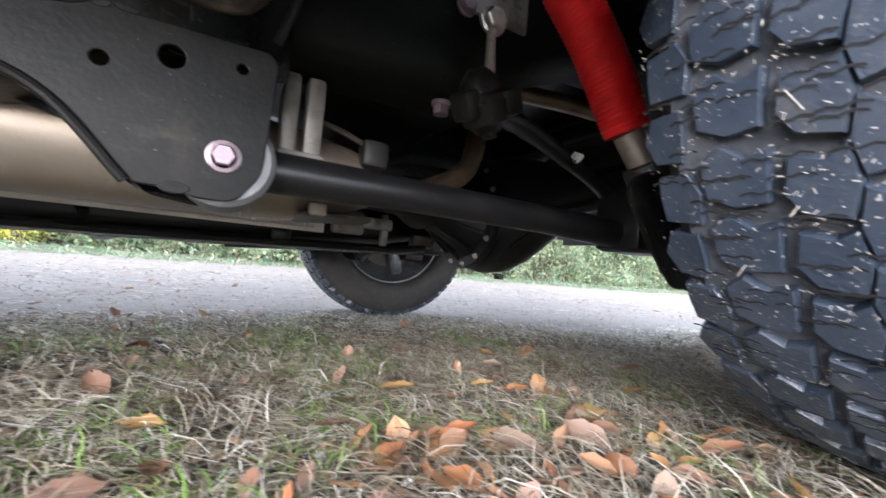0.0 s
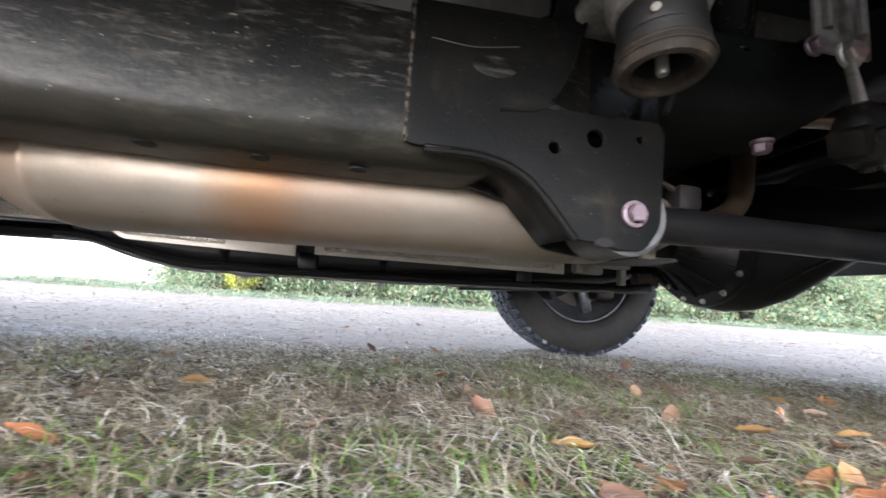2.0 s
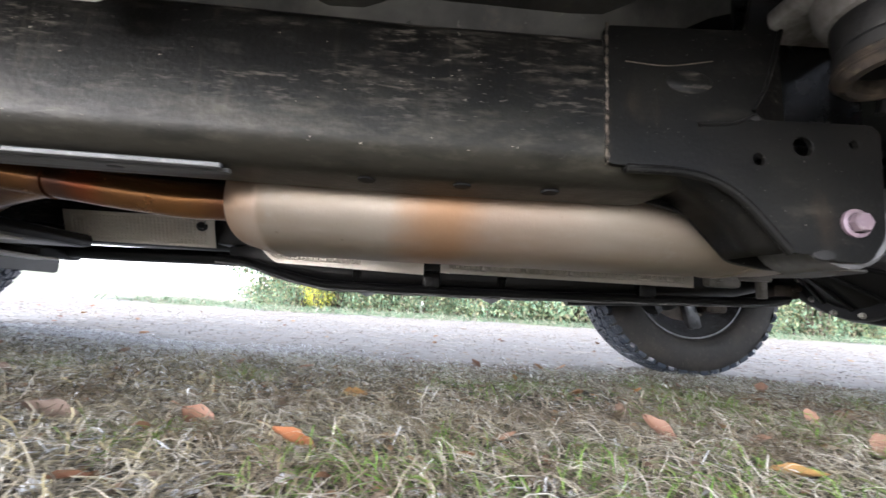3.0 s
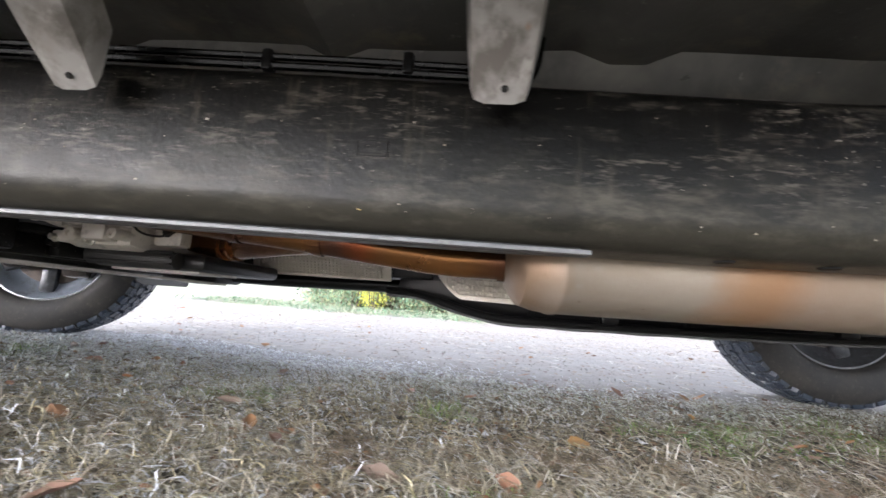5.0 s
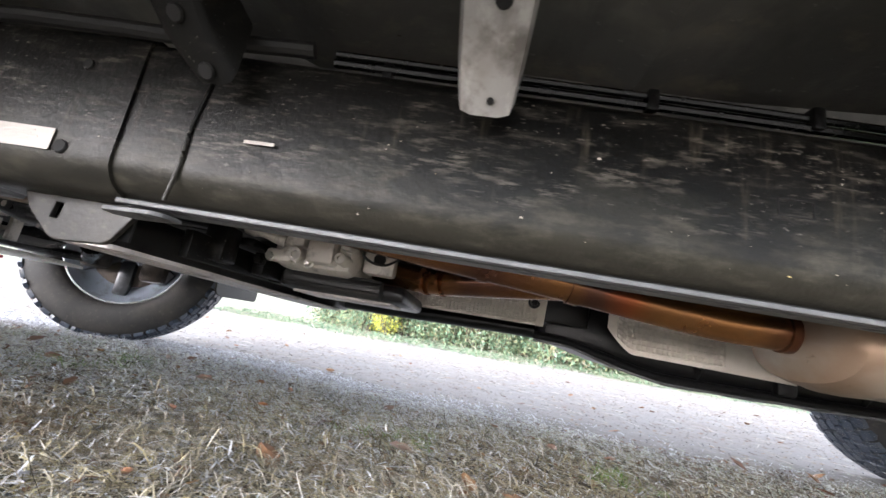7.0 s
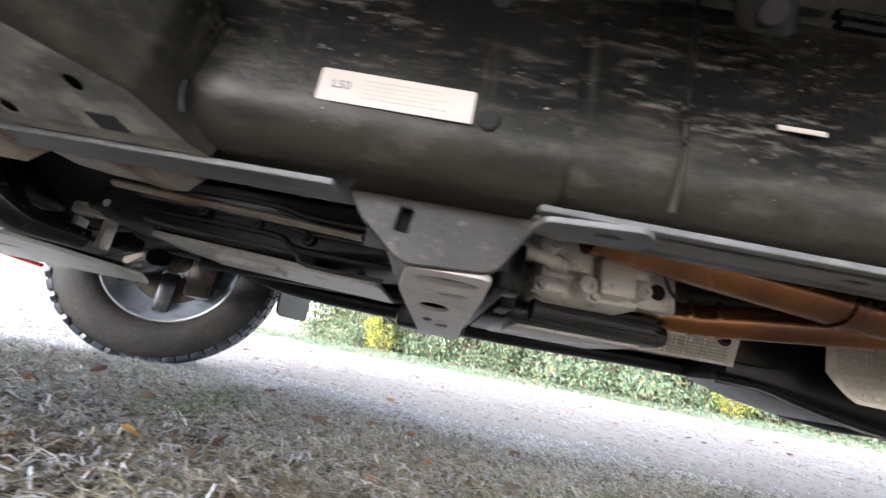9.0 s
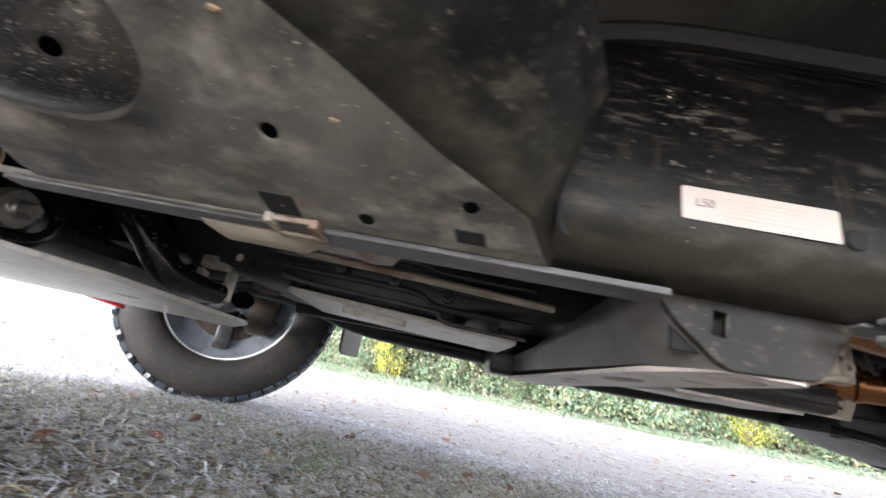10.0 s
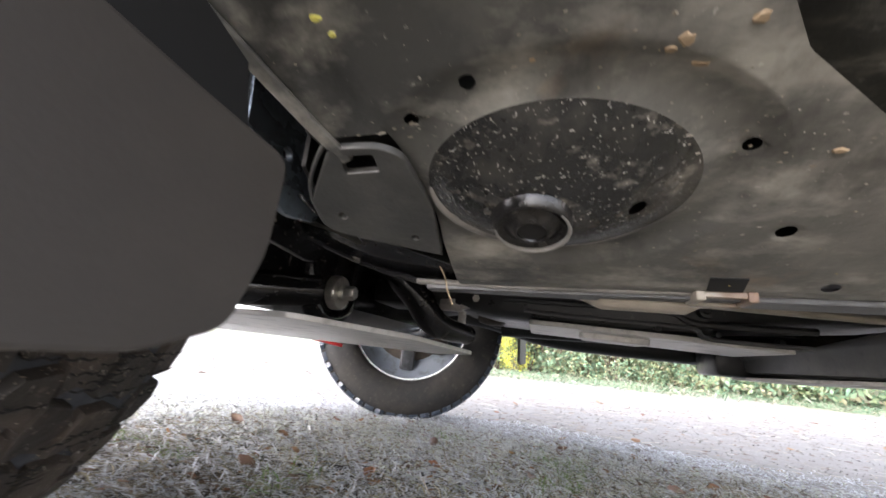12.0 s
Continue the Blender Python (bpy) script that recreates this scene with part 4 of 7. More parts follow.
bm = block(bmesh.new(), (0.10, 0.552, 0.266), (0.122, 0.566, 0.282), 0.003)
part("shield_clip", bm_mesh("shield_clip", bm, M_BEIGE), muffler)
# muffler hanger behind the control arm bracket
bm = bmesh.new()
for x0, x1 in ((0.052, 0.072), (0.080, 0.102)):
    block(bm, (x0, 0.525, 0.328), (x1, 0.548, 0.435), 0.005)
block(bm, (0.050, 0.52, 0.322), (0.106, 0.552, 0.338), 0.004)
part("hanger_strap", bm_mesh("hanger_strap", bm, M_BARE), muffler, "bright folded hanger strap")
bm = sweep(bmesh.new(), smooth_path([(0.105, 0.56, 0.392), (0.14, 0.565, 0.386), (0.175, 0.57, 0.375)], 4), 0.0045, 8)
part("hanger_rod", bm_mesh("hanger_rod", bm, M_CAST), muffler)
bm = block(bmesh.new(), (0.165, 0.555, 0.345), (0.205, 0.59, 0.385), 0.008)
part("hanger_rubber", bm_mesh("hanger_rubber", bm, M_RUBBER), muffler)


def heat_shield(name, x0, x1, y0, y1, z0, z1, step=0.011, label="embossed bright aluminium heat shield", grid_end=None, drop=0.0, cut=0.0):
    """A leaning sheet pressed with a grid of small pillows inside a plain border; its lower front corner is cut away."""
    nx, nz = max(8, int((x1 - x0) / step * 4)), 40
    verts, faces = [], []
    for i in range(nx + 1):
        x = x0 + (x1 - x0) * i / nx
        low = z0 - drop * i / nx + cut * max(0.0, 1 - (x - x0) / 0.06) ** 1.5
        for k in range(nz + 1):
            b = k / nz
            inside_grid = 7 < i < nx - 7 and 3 < k < nz - 2 and (grid_end is None or x < grid_end)
            w = 0.0045 * (1 if i % 4 and k % 4 else 0) if inside_grid else 0.0045
            verts.append((x, y0 + (y1 - y0) * b - w, low + (z1 - low) * (b - 0.03 * math.sin(math.pi * b)) + w * 0.3))
    n = nz + 1
    for i in range(nx):
        for k in range(nz):
            faces.append((i * n + k, i * n + k + 1, (i + 1) * n + k + 1, (i + 1) * n + k))
    ob = part(name, mesh_from(name, verts, faces, mat=M_SHIELD, smooth=False), truck, label)
    md = ob.modifiers.new("thickness", "SOLIDIFY")
    md.thickness = 0.0015
    return ob


sh = heat_shield("heat_shield", -1.36, -0.985, 1.066, 1.038, 0.303, 0.376, 0.010)
bm = hexbolt(bmesh.new(), Matrix.Translation((-1.016, 1.042, 0.357)) @ Matrix.Rotation(radians(90), 4, "X"), 0.009, 0.012, 1.6)
part("shield_bolt", bm_mesh("shield_bolt", bm, M_BLACK), sh)
heat_shield("heat_shield", -0.855, -0.45, 0.992, 0.985, 0.270, 0.40, grid_end=-0.60, drop=0.010, cut=0.05)
heat_shield("heat_shield", -0.41, 0.21, 1.0, 0.995, 0.268, 0.40, 0.012)
bm = bmesh.new()
block(bm, (0.222, 0.955, 0.272), (0.300, 0.985, 0.330), 0.008)
block(bm, (0.290, 0.950, 0.290), (0.372, 0.975, 0.318), 0.006)
block(bm, (0.345, 0.955, 0.250), (0.362, 0.975, 0.330), 0.004)
for x, z in ((0.242, 0.292), (0.282, 0.312), (0.330, 0.304)):
    hexbolt(bm, Matrix.Translation((x, 0.952, z)) @ Matrix.Rotation(radians(90), 4, "X"), 0.007, 0.010, 1.5)
part("pipe_bracket", bm_mesh("pipe_bracket", bm, M_BARE), truck, "bolted grey steel bracket beside the shaft")
bm = block(bmesh.new(), (-0.985, 1.06, 0.315), (-0.875, 1.20, 0.44), 0.006)
part("tank_strap", bm_mesh("tank_strap", bm, M_BLACK), truck)
heat_shield("heat_shield", -0.02, 0.36, 0.86, 1.05, 0.345, 0.37, 0.012, "dimpled aluminium heat shield over the shaft")

# ---- fuel tank on the far side ----
v, fc = loft([(-0.97, 1.19, 0.325, 0.09, 0.05), (-0.90, 1.21, 0.325, 0.14, 0.06), (-0.80, 1.22, 0.32, 0.165, 0.078), (-0.68, 1.22, 0.315, 0.17, 0.092), (-0.2, 1.22, 0.315, 0.17, 0.092), (0.10, 1.22, 0.325, 0.165, 0.088), (0.40, 1.22, 0.335, 0.15, 0.075), (0.50, 1.23, 0.335, 0.11, 0.055)], box_profile(0.4, 5))
tank = part("fuel_tank", mesh_from("fuel_tank", v, fc, mat=M_BLACK), truck, "black fuel tank guard")
edge = smooth_path([(-1.00, 1.10, 0.283), (-0.92, 1.085, 0.278), (-0.84, 1.07, 0.258), (-0.75, 1.06, 0.236), (-0.66, 1.055, 0.228), (-0.40, 1.055, 0.229), (-0.10, 1.055, 0.234), (0.20, 1.06, 0.242), (0.42, 1.07, 0.250), (0.53, 1.09, 0.262)], 6)
part("rolled_edge", bm_mesh("rolled_edge", sweep(bmesh.new(), edge, 0.013, 12, flat=0.8), M_BLACK), tank, "rolled lower edge of the tank guard")
# pale strip that paints the light along the guard's lower edge
part("edge_lip", bm_mesh("edge_lip", sweep(bmesh.new(), [(p.x, p.y - 0.006, p.z - 0.0125 + 0.0012 * math.sin(40 * p.x)) for p in edge], 0.0032, 8), M_FLANGE), tank, "pale lip along the guard for its lit edge")
for x, z in ((-0.43, 0.246), (0.12, 0.254)):
    bm = block(bmesh.new(), (x - 0.022, 1.035, z - 0.012), (x + 0.022, 1.06, z + 0.030), 0.006)
    part("guard_bracket", bm_mesh("guard_bracket", bm, M_BLACK), tank)
bm = bmesh.new()
block(bm, (0.49, 1.08, 0.262), (0.56, 1.12, 0.300), 0.008)
hexbolt(bm, Matrix.Translation((0.545, 1.078, 0.29)) @ Matrix.Rotation(radians(90), 4, "X"), 0.008, 0.014, 1.4)
part("end_bracket", bm_mesh("end_bracket", bm, M_CAST), tank, "bolted bracket at the end of the guard")
for x in (-0.62, -0.25):
    bm = sweep(bmesh.new(), [(x, 1.045, 0.27), (x, 1.08, 0.226), (x, 1.22, 0.217), (x, 1.38, 0.228)], 0.011, 8)
    part("tank_strap", bm_mesh("tank_strap", bm, M_BLACK), truck)

bm = sweep(bmesh.new(), smooth_path([(-1.62, 1.31, 0.298), (-1.42, 1.30, 0.296), (-1.16, 1.30, 0.300), (-0.98, 1.29, 0.300), (-0.88, 1.26, 0.295)], 6), 0.030, 14, flat=0.75)
part("guard_bar", bm_mesh("guard_bar", bm, M_BLACK), truck, "black guard bar along the far rail")

bm = sweep(bmesh.new(), smooth_path([(-2.62, 1.40, 0.40), (-2.35, 1.40, 0.385), (-2.13, 1.40, 0.338), (-1.9, 1.40, 0.325), (-1.66, 1.40, 0.32)], 6), 0.034, 14, flat=0.85)
part("guard_bar", bm_mesh("guard_bar", bm, M_BLACK), truck, "black guard bar along the far rail")

bm = block(bmesh.new(), (-1.74, 1.20, 0.268), (-1.56, 1.345, 0.37), 0.012)
part("rail_drop_bracket", bm_mesh("rail_drop_bracket", bm, M_BLACK), truck, "black bracket under the far rail")

# ---- gearbox crossmember ----
M_LEG = material("brown_dusted_black_leg_paint", (0.010, 0.0092, 0.0075), 0.42, 0.0, [((0.032, 0.028, 0.021), (9, 9, 12), 0.42, 0.68, 0.6, 6), ((0.12, 0.105, 0.08), (40, 60, 90), 0.56, 0.70, 0.4, 5), ((0.3, 0.28, 0.25), (220, 220, 220), 0.69, 0.74, 0.4, 2)], (150, 0.25), rough_vary=0.12, spec=0.25)
M_SCUFF = material("pale_scuffed_plate", (0.56, 0.52, 0.49), 0.42, 0.1, [((0.34, 0.30, 0.27), (12, 20, 12), 0.46, 0.70, 0.5, 5), ((0.10, 0.09, 0.085), (60, 60, 60), 0.60, 0.72, 0.5, 4)], (140, 0.25), rough_vary=0.12)
leg = rounded([(-1.712, 0.341), (-1.695, 0.312), (-1.656, 0.280), (-1.588, 0.284), (-1.571, 0.311), (-1.552, 0.341)], 0.010)
lean = Matrix.Translation((0, 0.472, 0)) @ XZ
cross = part("crossmember", plate("crossmember", leg, [rounded([(-1.668, 0.303), (-1.655, 0.302), (-1.653, 0.323), (-1.666, 0.324)], 0.003)], 0.004, lean, M_LEG, 0.0015), truck, "pressed steel gearbox crossmember, light with dust")
bot = rounded([(-1.652, 0.475), (-1.588, 0.475), (-1.584, 0.58), (-1.583, 0.72), (-1.582, 0.93), (-1.57, 1.28), (-1.677, 1.30), (-1.673, 0.95), (-1.670, 0.70), (-1.668, 0.58)], 0.015)
bh = [circle(-1.621, 0.512, 0.028, 18, 0.017), circle(-1.613, 0.575, 0.018, 16, 0.012), circle(-1.634, 0.69, 0.021, 18, 0.042), circle(-1.646, 0.86, 0.010, 16, 0.035), circle(-1.622, 0.93, 0.014, 16, 0.035)]
part("bottom_plate", plate("bottom_plate", bot, bh, 0.004, Matrix(((1, 0, 0, 0), (0, 1, 0, 0), (0, -0.020, 1, 0.2915), (0, 0, 0, 1))), M_SCUFF, 0.001), cross, "light grey perforated bottom plate")
# black sheet added behind the leg's slot, as the shade inside
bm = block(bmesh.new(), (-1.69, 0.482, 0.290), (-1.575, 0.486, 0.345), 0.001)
part("inner_sheet", bm_mesh("inner_sheet", bm, M_GAP_SHADE), cross)
verts, faces = [], []
for y, row in ((0.4745, ((-1.648, 0.2795), (-1.657, 0.2805), (-1.695, 0.312), (-1.710, 0.339))), (0.56, ((-1.655, 0.281), (-1.671, 0.284), (-1.692, 0.318), (-1.705, 0.346))),
               (0.70, ((-1.660, 0.281), (-1.673, 0.284), (-1.684, 0.330), (-1.690, 0.346))), (0.95, ((-1.662, 0.280), (-1.676, 0.283), (-1.683, 0.318), (-1.690, 0.322))), (1.32, ((-1.666, 0.279), (-1.680, 0.282), (-1.685, 0.302), (-1.690, 0.306)))):
    verts += [(x, y, z) for x, z in row]
for i in range(4):
    for k in range(3):
        faces.append((i * 4 + k, i * 4 + k + 1, i * 4 + k + 5, i * 4 + k + 4))
ob = part("front_wall", mesh_from("front_wall", verts, faces, mat=M_CROSS), cross)
md = ob.modifiers.new("thickness", "SOLIDIFY")
md.thickness = 0.004
bm = block(bmesh.new(), (-1.575, 0.56, 0.29), (-1.56, 1.28, 0.33), 0.004)
part("rear_wall", bm_mesh("rear_wall", bm, M_BRACKET), cross)

for pts, r in (([(-1.700, 0.4705, 0.3415), (-1.672, 0.4705, 0.3405), (-1.640, 0.4705, 0.3415), (-1.598, 0.4705, 0.3445), (-1.563, 0.4705, 0.3440)], 0.0022), ([(-1.692, 0.4715, 0.3355), (-1.660, 0.4715, 0.3345), (-1.630, 0.4715, 0.3350)], 0.0014), ([(-1.622, 0.4715, 0.3345), (-1.596, 0.4715, 0.3350), (-1.566, 0.4715, 0.3375)], 0.0014)):
    part("pressed_bead", bm_mesh("pressed_bead", sweep(bmesh.new(), smooth_path(pts, 4), r, 8), M_LEG), cross)
bm = sweep(bmesh.new(), smooth_path([(-1.629, 0.4725, 0.333), (-1.6265, 0.4725, 0.316), (-1.6255, 0.4725, 0.298)], 5), [0.0024 - 0.00018 * k for k in range(11)], 8)
part("crease", bm_mesh("crease", bm, M_BRACKET), cross)
tab = rounded([(-1.569, 0.447), (-1.563, 0.426), (-1.504, 0.418), (-1.494, 0.426), (-1.491, 0.450), (-1.548, 0.459)], 0.004)
part("mounting_tab", plate("mounting_tab", tab, [circle(-1.520, 0.435, 0.010, 16, 0.005)], 0.003, Matrix.Translation((0, 0, 0.3165)), M_FLANGE, 0.0008), cross, "dull grey mounting tab with an oval hole")
# black disc added above the tab's hole for the shade in it
part("tab_backing", plate("tab_backing", circle(-1.520, 0.435, 0.016, 16, 0.010), [], 0.001, Matrix.Translation((0, 0, 0.3195)), M_GAP_SHADE, 0), cross)

# ---- gearbox and transfer case ----
bm = block(bmesh.new(), (-1.51, 0.675, 0.312), (-1.37, 0.90, 0.47), 0.02)
gear = part("transfer_case", bm_mesh("transfer_case", bm, M_ALUM), truck, "ribbed cast aluminium transfer case")
for lo, hi in (((-1.500, 0.655, 0.345), (-1.448, 0.69, 0.420)), ((-1.440, 0.648, 0.322), (-1.395, 0.69, 0.372)), ((-1.392, 0.662, 0.350), (-1.372, 0.70, 0.430)), ((-1.515, 0.668, 0.318), (-1.470, 0.70, 0.338)), ((-1.468, 0.660, 0.392), (-1.405, 0.69, 0.402))):
    part("case_rib", bm_mesh("case_rib", block(bmesh.new(), lo, hi, 0.006), M_ALUM), gear)
for x, y, z, r, h in ((-1.505, 0.672, 0.372, 0.014, 0.05), (-1.418, 0.668, 0.392, 0.016, 0.02), (-1.455, 0.664, 0.330, 0.012, 0.02), (-1.385, 0.675, 0.335, 0.010, 0.024)):
    bm = lathe(bmesh.new(), [(0, h * 0.8), (r * 0.4, h * 0.8), (r * 0.46, h), (r * 0.85, h), (r, h * 0.8), (r, 0.0), (r * 1.2, -0.01)], Matrix.Translation((x, y, z)) @ Matrix.Rotation(radians(90), 4, "X"), 16)
    part("boss", bm_mesh("boss", bm, M_ALUM), gear)
stub = smooth_path([(-1.545, 0.655, 0.362), (-1.515, 0.652, 0.358), (-1.480, 0.660, 0.350)], 4)
part("hose_stub", bm_mesh("hose_stub", sweep(bmesh.new(), stub, [0.010, 0.011, 0.012, 0.010, 0.009, 0.009, 0.010, 0.011, 0.010], 14), M_ALUM), gear)
wire = smooth_path([(-1.395, 0.655, 0.43), (-1.372, 0.650, 0.385), (-1.350, 0.662, 0.345), (-1.322, 0.68, 0.338), (-1.30, 0.70, 0.355)], 5)
part("wire", bm_mesh("wire", sweep(bmesh.new(), wire, 0.0022, 6), M_RUBBER), gear)
for x, z in ((-1.505, 0.325), (-1.44, 0.322), (-1.38, 0.385)):
    bm = hexbolt(bmesh.new(), Matrix.Translation((x, 0.672, z)) @ Matrix.Rotation(radians(90), 4, "X"), 0.006, 0.012, 1.5)
    part("case_bolt", bm_mesh("case_bolt", bm, M_ZINC), gear)
bm = block(bmesh.new(), (-1.365, 0.715, 0.325), (-1.31, 0.745, 0.38), 0.006)
part("mount_lug", bm_mesh("mount_lug", bm, M_ALUM), gear)
bm = lathe(bmesh.new(), [(0, 0.002), (0.009, 0.002), (0.011, 0)], Matrix.Translation((-1.337, 0.714, 0.352)) @ Matrix.Rotation(radians(90), 4, "X"), 14)
part("lug_hole", bm_mesh("lug_hole", bm, M_GAP_SHADE), gear)
bm = block(bmesh.new(), (-1.53, 0.76, 0.285), (-1.29, 1.06, 0.318), 0.012)
part("sump", bm_mesh("sump", bm, M_BLACK), gear, "black lower sump")
bm = block(bmesh.new(), (-1.51, 0.79, 0.280), (-1.32, 0.92, 0.287), 0.002)
part("sump_guard", bm_mesh("sump_guard", bm, M_SCUFF), gear)
bm = sweep(bmesh.new(), [(-1.50, 0.735, 0.304), (-1.33, 0.742, 0.300)], 0.017, 14)
part("damper_weight", bm_mesh("damper_weight", bm, M_RUBBER), gear, "black ribbed damper weight")
for k in range(3):
    a = radians(150 + 40 * k)
    rod = [(x, 0.738 + 0.017 * math.cos(a), 0.302 - 0.017 * math.sin(a)) for x in (-1.50, -1.33)]
    part("rib", bm_mesh("rib", sweep(bmesh.new(), rod, 0.0028, 6), M_RUBBER), gear)
bm = bmesh.new()
for lo, hi in (((-1.575, 0.60, 0.296), (-1.540, 0.64, 0.352)), ((-1.560, 0.64, 0.330), (-1.520, 0.76, 0.344)), ((-1.550, 0.70, 0.292), (-1.528, 0.78, 0.335)), ((-1.560, 0.78, 0.288), (-1.515, 1.07, 0.304))):
    block(bm, lo, hi, 0.005)
hexbolt(bm, Matrix.Translation((-1.535, 0.698, 0.318)) @ Matrix.Rotation(radians(90), 4, "X"), 0.008, 0.014, 1.4)
part("mount_bracket", bm_mesh("mount_bracket", bm, M_BRACKET), gear, "black bolted gearbox mount bracket")

v, fc = loft([(-2.30, 0.99, 0.40, 0.12, 0.045), (-2.22, 0.985, 0.392, 0.135, 0.055), (-2.0, 0.985, 0.386, 0.148, 0.06), (-1.87, 0.985, 0.386, 0.148, 0.06), (-1.82, 0.985, 0.40, 0.13, 0.055), (-1.56, 0.96, 0.42, 0.12, 0.055)], box_profile(0.3, 4))
gearbox = part("gearbox", mesh_from("gearbox", v, fc, mat=M_GEAR), truck, "black ribbed gearbox casing")
for z0, z1, r in ((0.372, 0.352, 0.006), (0.398, 0.384, 0.005), (0.424, 0.412, 0.006)):
    rib = smooth_path([(-2.20, 0.846, z0), (-2.10, 0.838, z0 - 0.003), (-1.93, 0.837, z0 - 0.008), (-1.88, 0.837, z1 - 0.006), (-1.72, 0.842, z1 - 0.008)], 5)
    part("rib", bm_mesh("rib", sweep(bmesh.new(), rib, r, 8), M_GEAR), gearbox)
for x, z in ((-2.06, 0.384), (-1.965, 0.378), (-1.87, 0.366)):
    bm = lathe(bmesh.new(), [(0, 0.016), (0.005, 0.016), (0.0065, 0.012), (0.011, 0.011), (0.013, 0.0), (0.013, -0.01)], Matrix.Translation((x, 0.838, z)) @ Matrix.Rotation(radians(90), 4, "X"), 14)
    part("boss", bm_mesh("boss", bm, M_GEAR), gearbox)
pan = rounded([(-2.15, 0.848), (-1.90, 0.848), (-1.86, 0.86), (-1.74, 0.86), (-1.74, 1.10), (-2.16, 1.11)], 0.012)
skew = Matrix(((1, 0, 0, 0), (0, 1, 0, 0), (-0.045, 0, 1, 0.236), (0, 0, 0, 1)))
part("gearbox_pan", plate("gearbox_pan", pan, [], 0.006, skew, M_SKID, 0.0015), gearbox, "light grey gearbox pan flange")
low = rounded([(-2.06, 0.90), (-1.94, 0.90), (-1.95, 0.98), (-2.05, 0.98)], 0.01)
part("drain_boss", plate("drain_boss", low, [], 0.010, Matrix.Translation((0, 0, -0.008)) @ skew, M_SKID, 0.002), gearbox)
skirt = [(-2.16, 0.352), (-2.10, 0.346), (-1.93, 0.340), (-1.885, 0.336), (-1.862, 0.322), (-1.73, 0.318)]
for y in (0.836, 0.842):
    part("skirt_edge", bm_mesh("skirt_edge", sweep(bmesh.new(), smooth_path([(x, y, z) for x, z in skirt], 4), 0.0035, 8), M_GEAR if y > 0.84 else M_FLANGE), gearbox)
for k in range(5):
    bm = hexbolt(bmesh.new(), Matrix.Translation((-2.11 + 0.085 * k, 0.842, 0.346 - 0.0055 * k)) @ Matrix.Rotation(radians(90), 4, "X"), 0.005, 0.008, 1.4)
    part("pan_bolt", bm_mesh("pan_bolt", bm, M_BLACK), gearbox)
bm = sweep(bmesh.new(), [(-2.18, 0.835, 0.392), (-1.95, 0.832, 0.388), (-1.70, 0.833, 0.382)], 0.0040, 8)
part("flange_rib", bm_mesh("flange_rib", bm, M_FLANGE), gearbox)

# ---- front outrigger with pressed dish ----
NU, NV = 120, 120


def curve_at(pts, v):
    k = v * (len(pts) - 1)
    i = min(int(k), len(pts) - 2)
    return Vector(pts[i]).lerp(Vector(pts[i + 1]), k - i)


REAR_EDGE = [(-1.80, 0.44), (-1.826, 0.391), (-1.882, 0.356), (-1.936, 0.313), (-1.975, 0.286), (-2.018, 0.252), (-2.06, 0.19), (-2.09, 0.10)]
FRONT_EDGE = [(-2.187, 0.44), (-2.187, 0.402), (-2.185, 0.34), (-2.190, 0.30), (-2.195, 0.275), (-2.232, 0.275), (-2.255, 0.20), (-2.285, 0.10)]
DISH = Vector((-2.108, 0.317))
FLARE_HOLES = [(-1.98, 0.360, 0.0052), (-2.018, 0.300, 0.0040), (-2.065, 0.317, 0.0046), (-2.180, 0.272, 0.0040), (-2.147, 0.255, 0.0042), (-1.862, 0.392, 0.0052), (-1.93, 0.42, 0.0052)]


def flare_z(x, y):
    """The pressed underside: a slope with a shallow round dish and a drain nub."""
    z = 0.322 + 0.33 * (0.435 - y)
    d = Vector((x, y)) - DISH
    r = math.hypot(d.x / 0.067, d.y / 0.0495)
    if r < 1.09:
        z -= 0.024 * (1 - (r / 1.09) ** 2)
    if 1.09 < r < 1.6:
        z += 0.004 * math.sin((r - 1.09) / 0.51 * math.pi)
    if y > 0.425:
        z += 0.25 * (y - 0.425)
    return z


ALL_HOLES = FLARE_HOLES
gone, rim_in, rim_out, dish_flag = set(), set(), set(), []
verts, faces = [], []
for j in range(NV + 1):
    a, b = curve_at(REAR_EDGE, j / NV), curve_at(FRONT_EDGE, j / NV)
    for i in range(NU + 1):
        p = a.lerp(b, i / NU)
        verts.append((p.x, p.y, flare_z(p.x, p.y)))
for j in range(NV):
    for i in range(NU):
        q = [j * (NU + 1) + i, j * (NU + 1) + i + 1, (j + 1) * (NU + 1) + i + 1, (j + 1) * (NU + 1) + i]
        c = sum((Vector(verts[k]) for k in q), Vector()) / 4
        if any(math.hypot(c.x - hx, c.y - hy) < hr for hx, hy, hr in ALL_HOLES):
            gone.update(q)
        else:
            faces.append(tuple(q))
            inside_dish = math.hypot((c.x - DISH.x) / 0.067, (c.y - DISH.y) / 0.0495) < 1.09
            dish_flag.append(int(inside_dish))
            (rim_in if inside_dish else rim_out).update(q)
kept = {k for q in faces for k in q}
for k in gone & kept:
    x, y, z = verts[k]
    hx, hy, hr = min(ALL_HOLES, key=lambda h: abs(math.hypot(x - h[0], y - h[1]) - h[2]))
    d = math.hypot(x - hx, y - hy)
    x, y = hx + (x - hx) * hr / d, hy + (y - hy) * hr / d
    verts[k] = (x, y, flare_z(x, y) + 0.001)
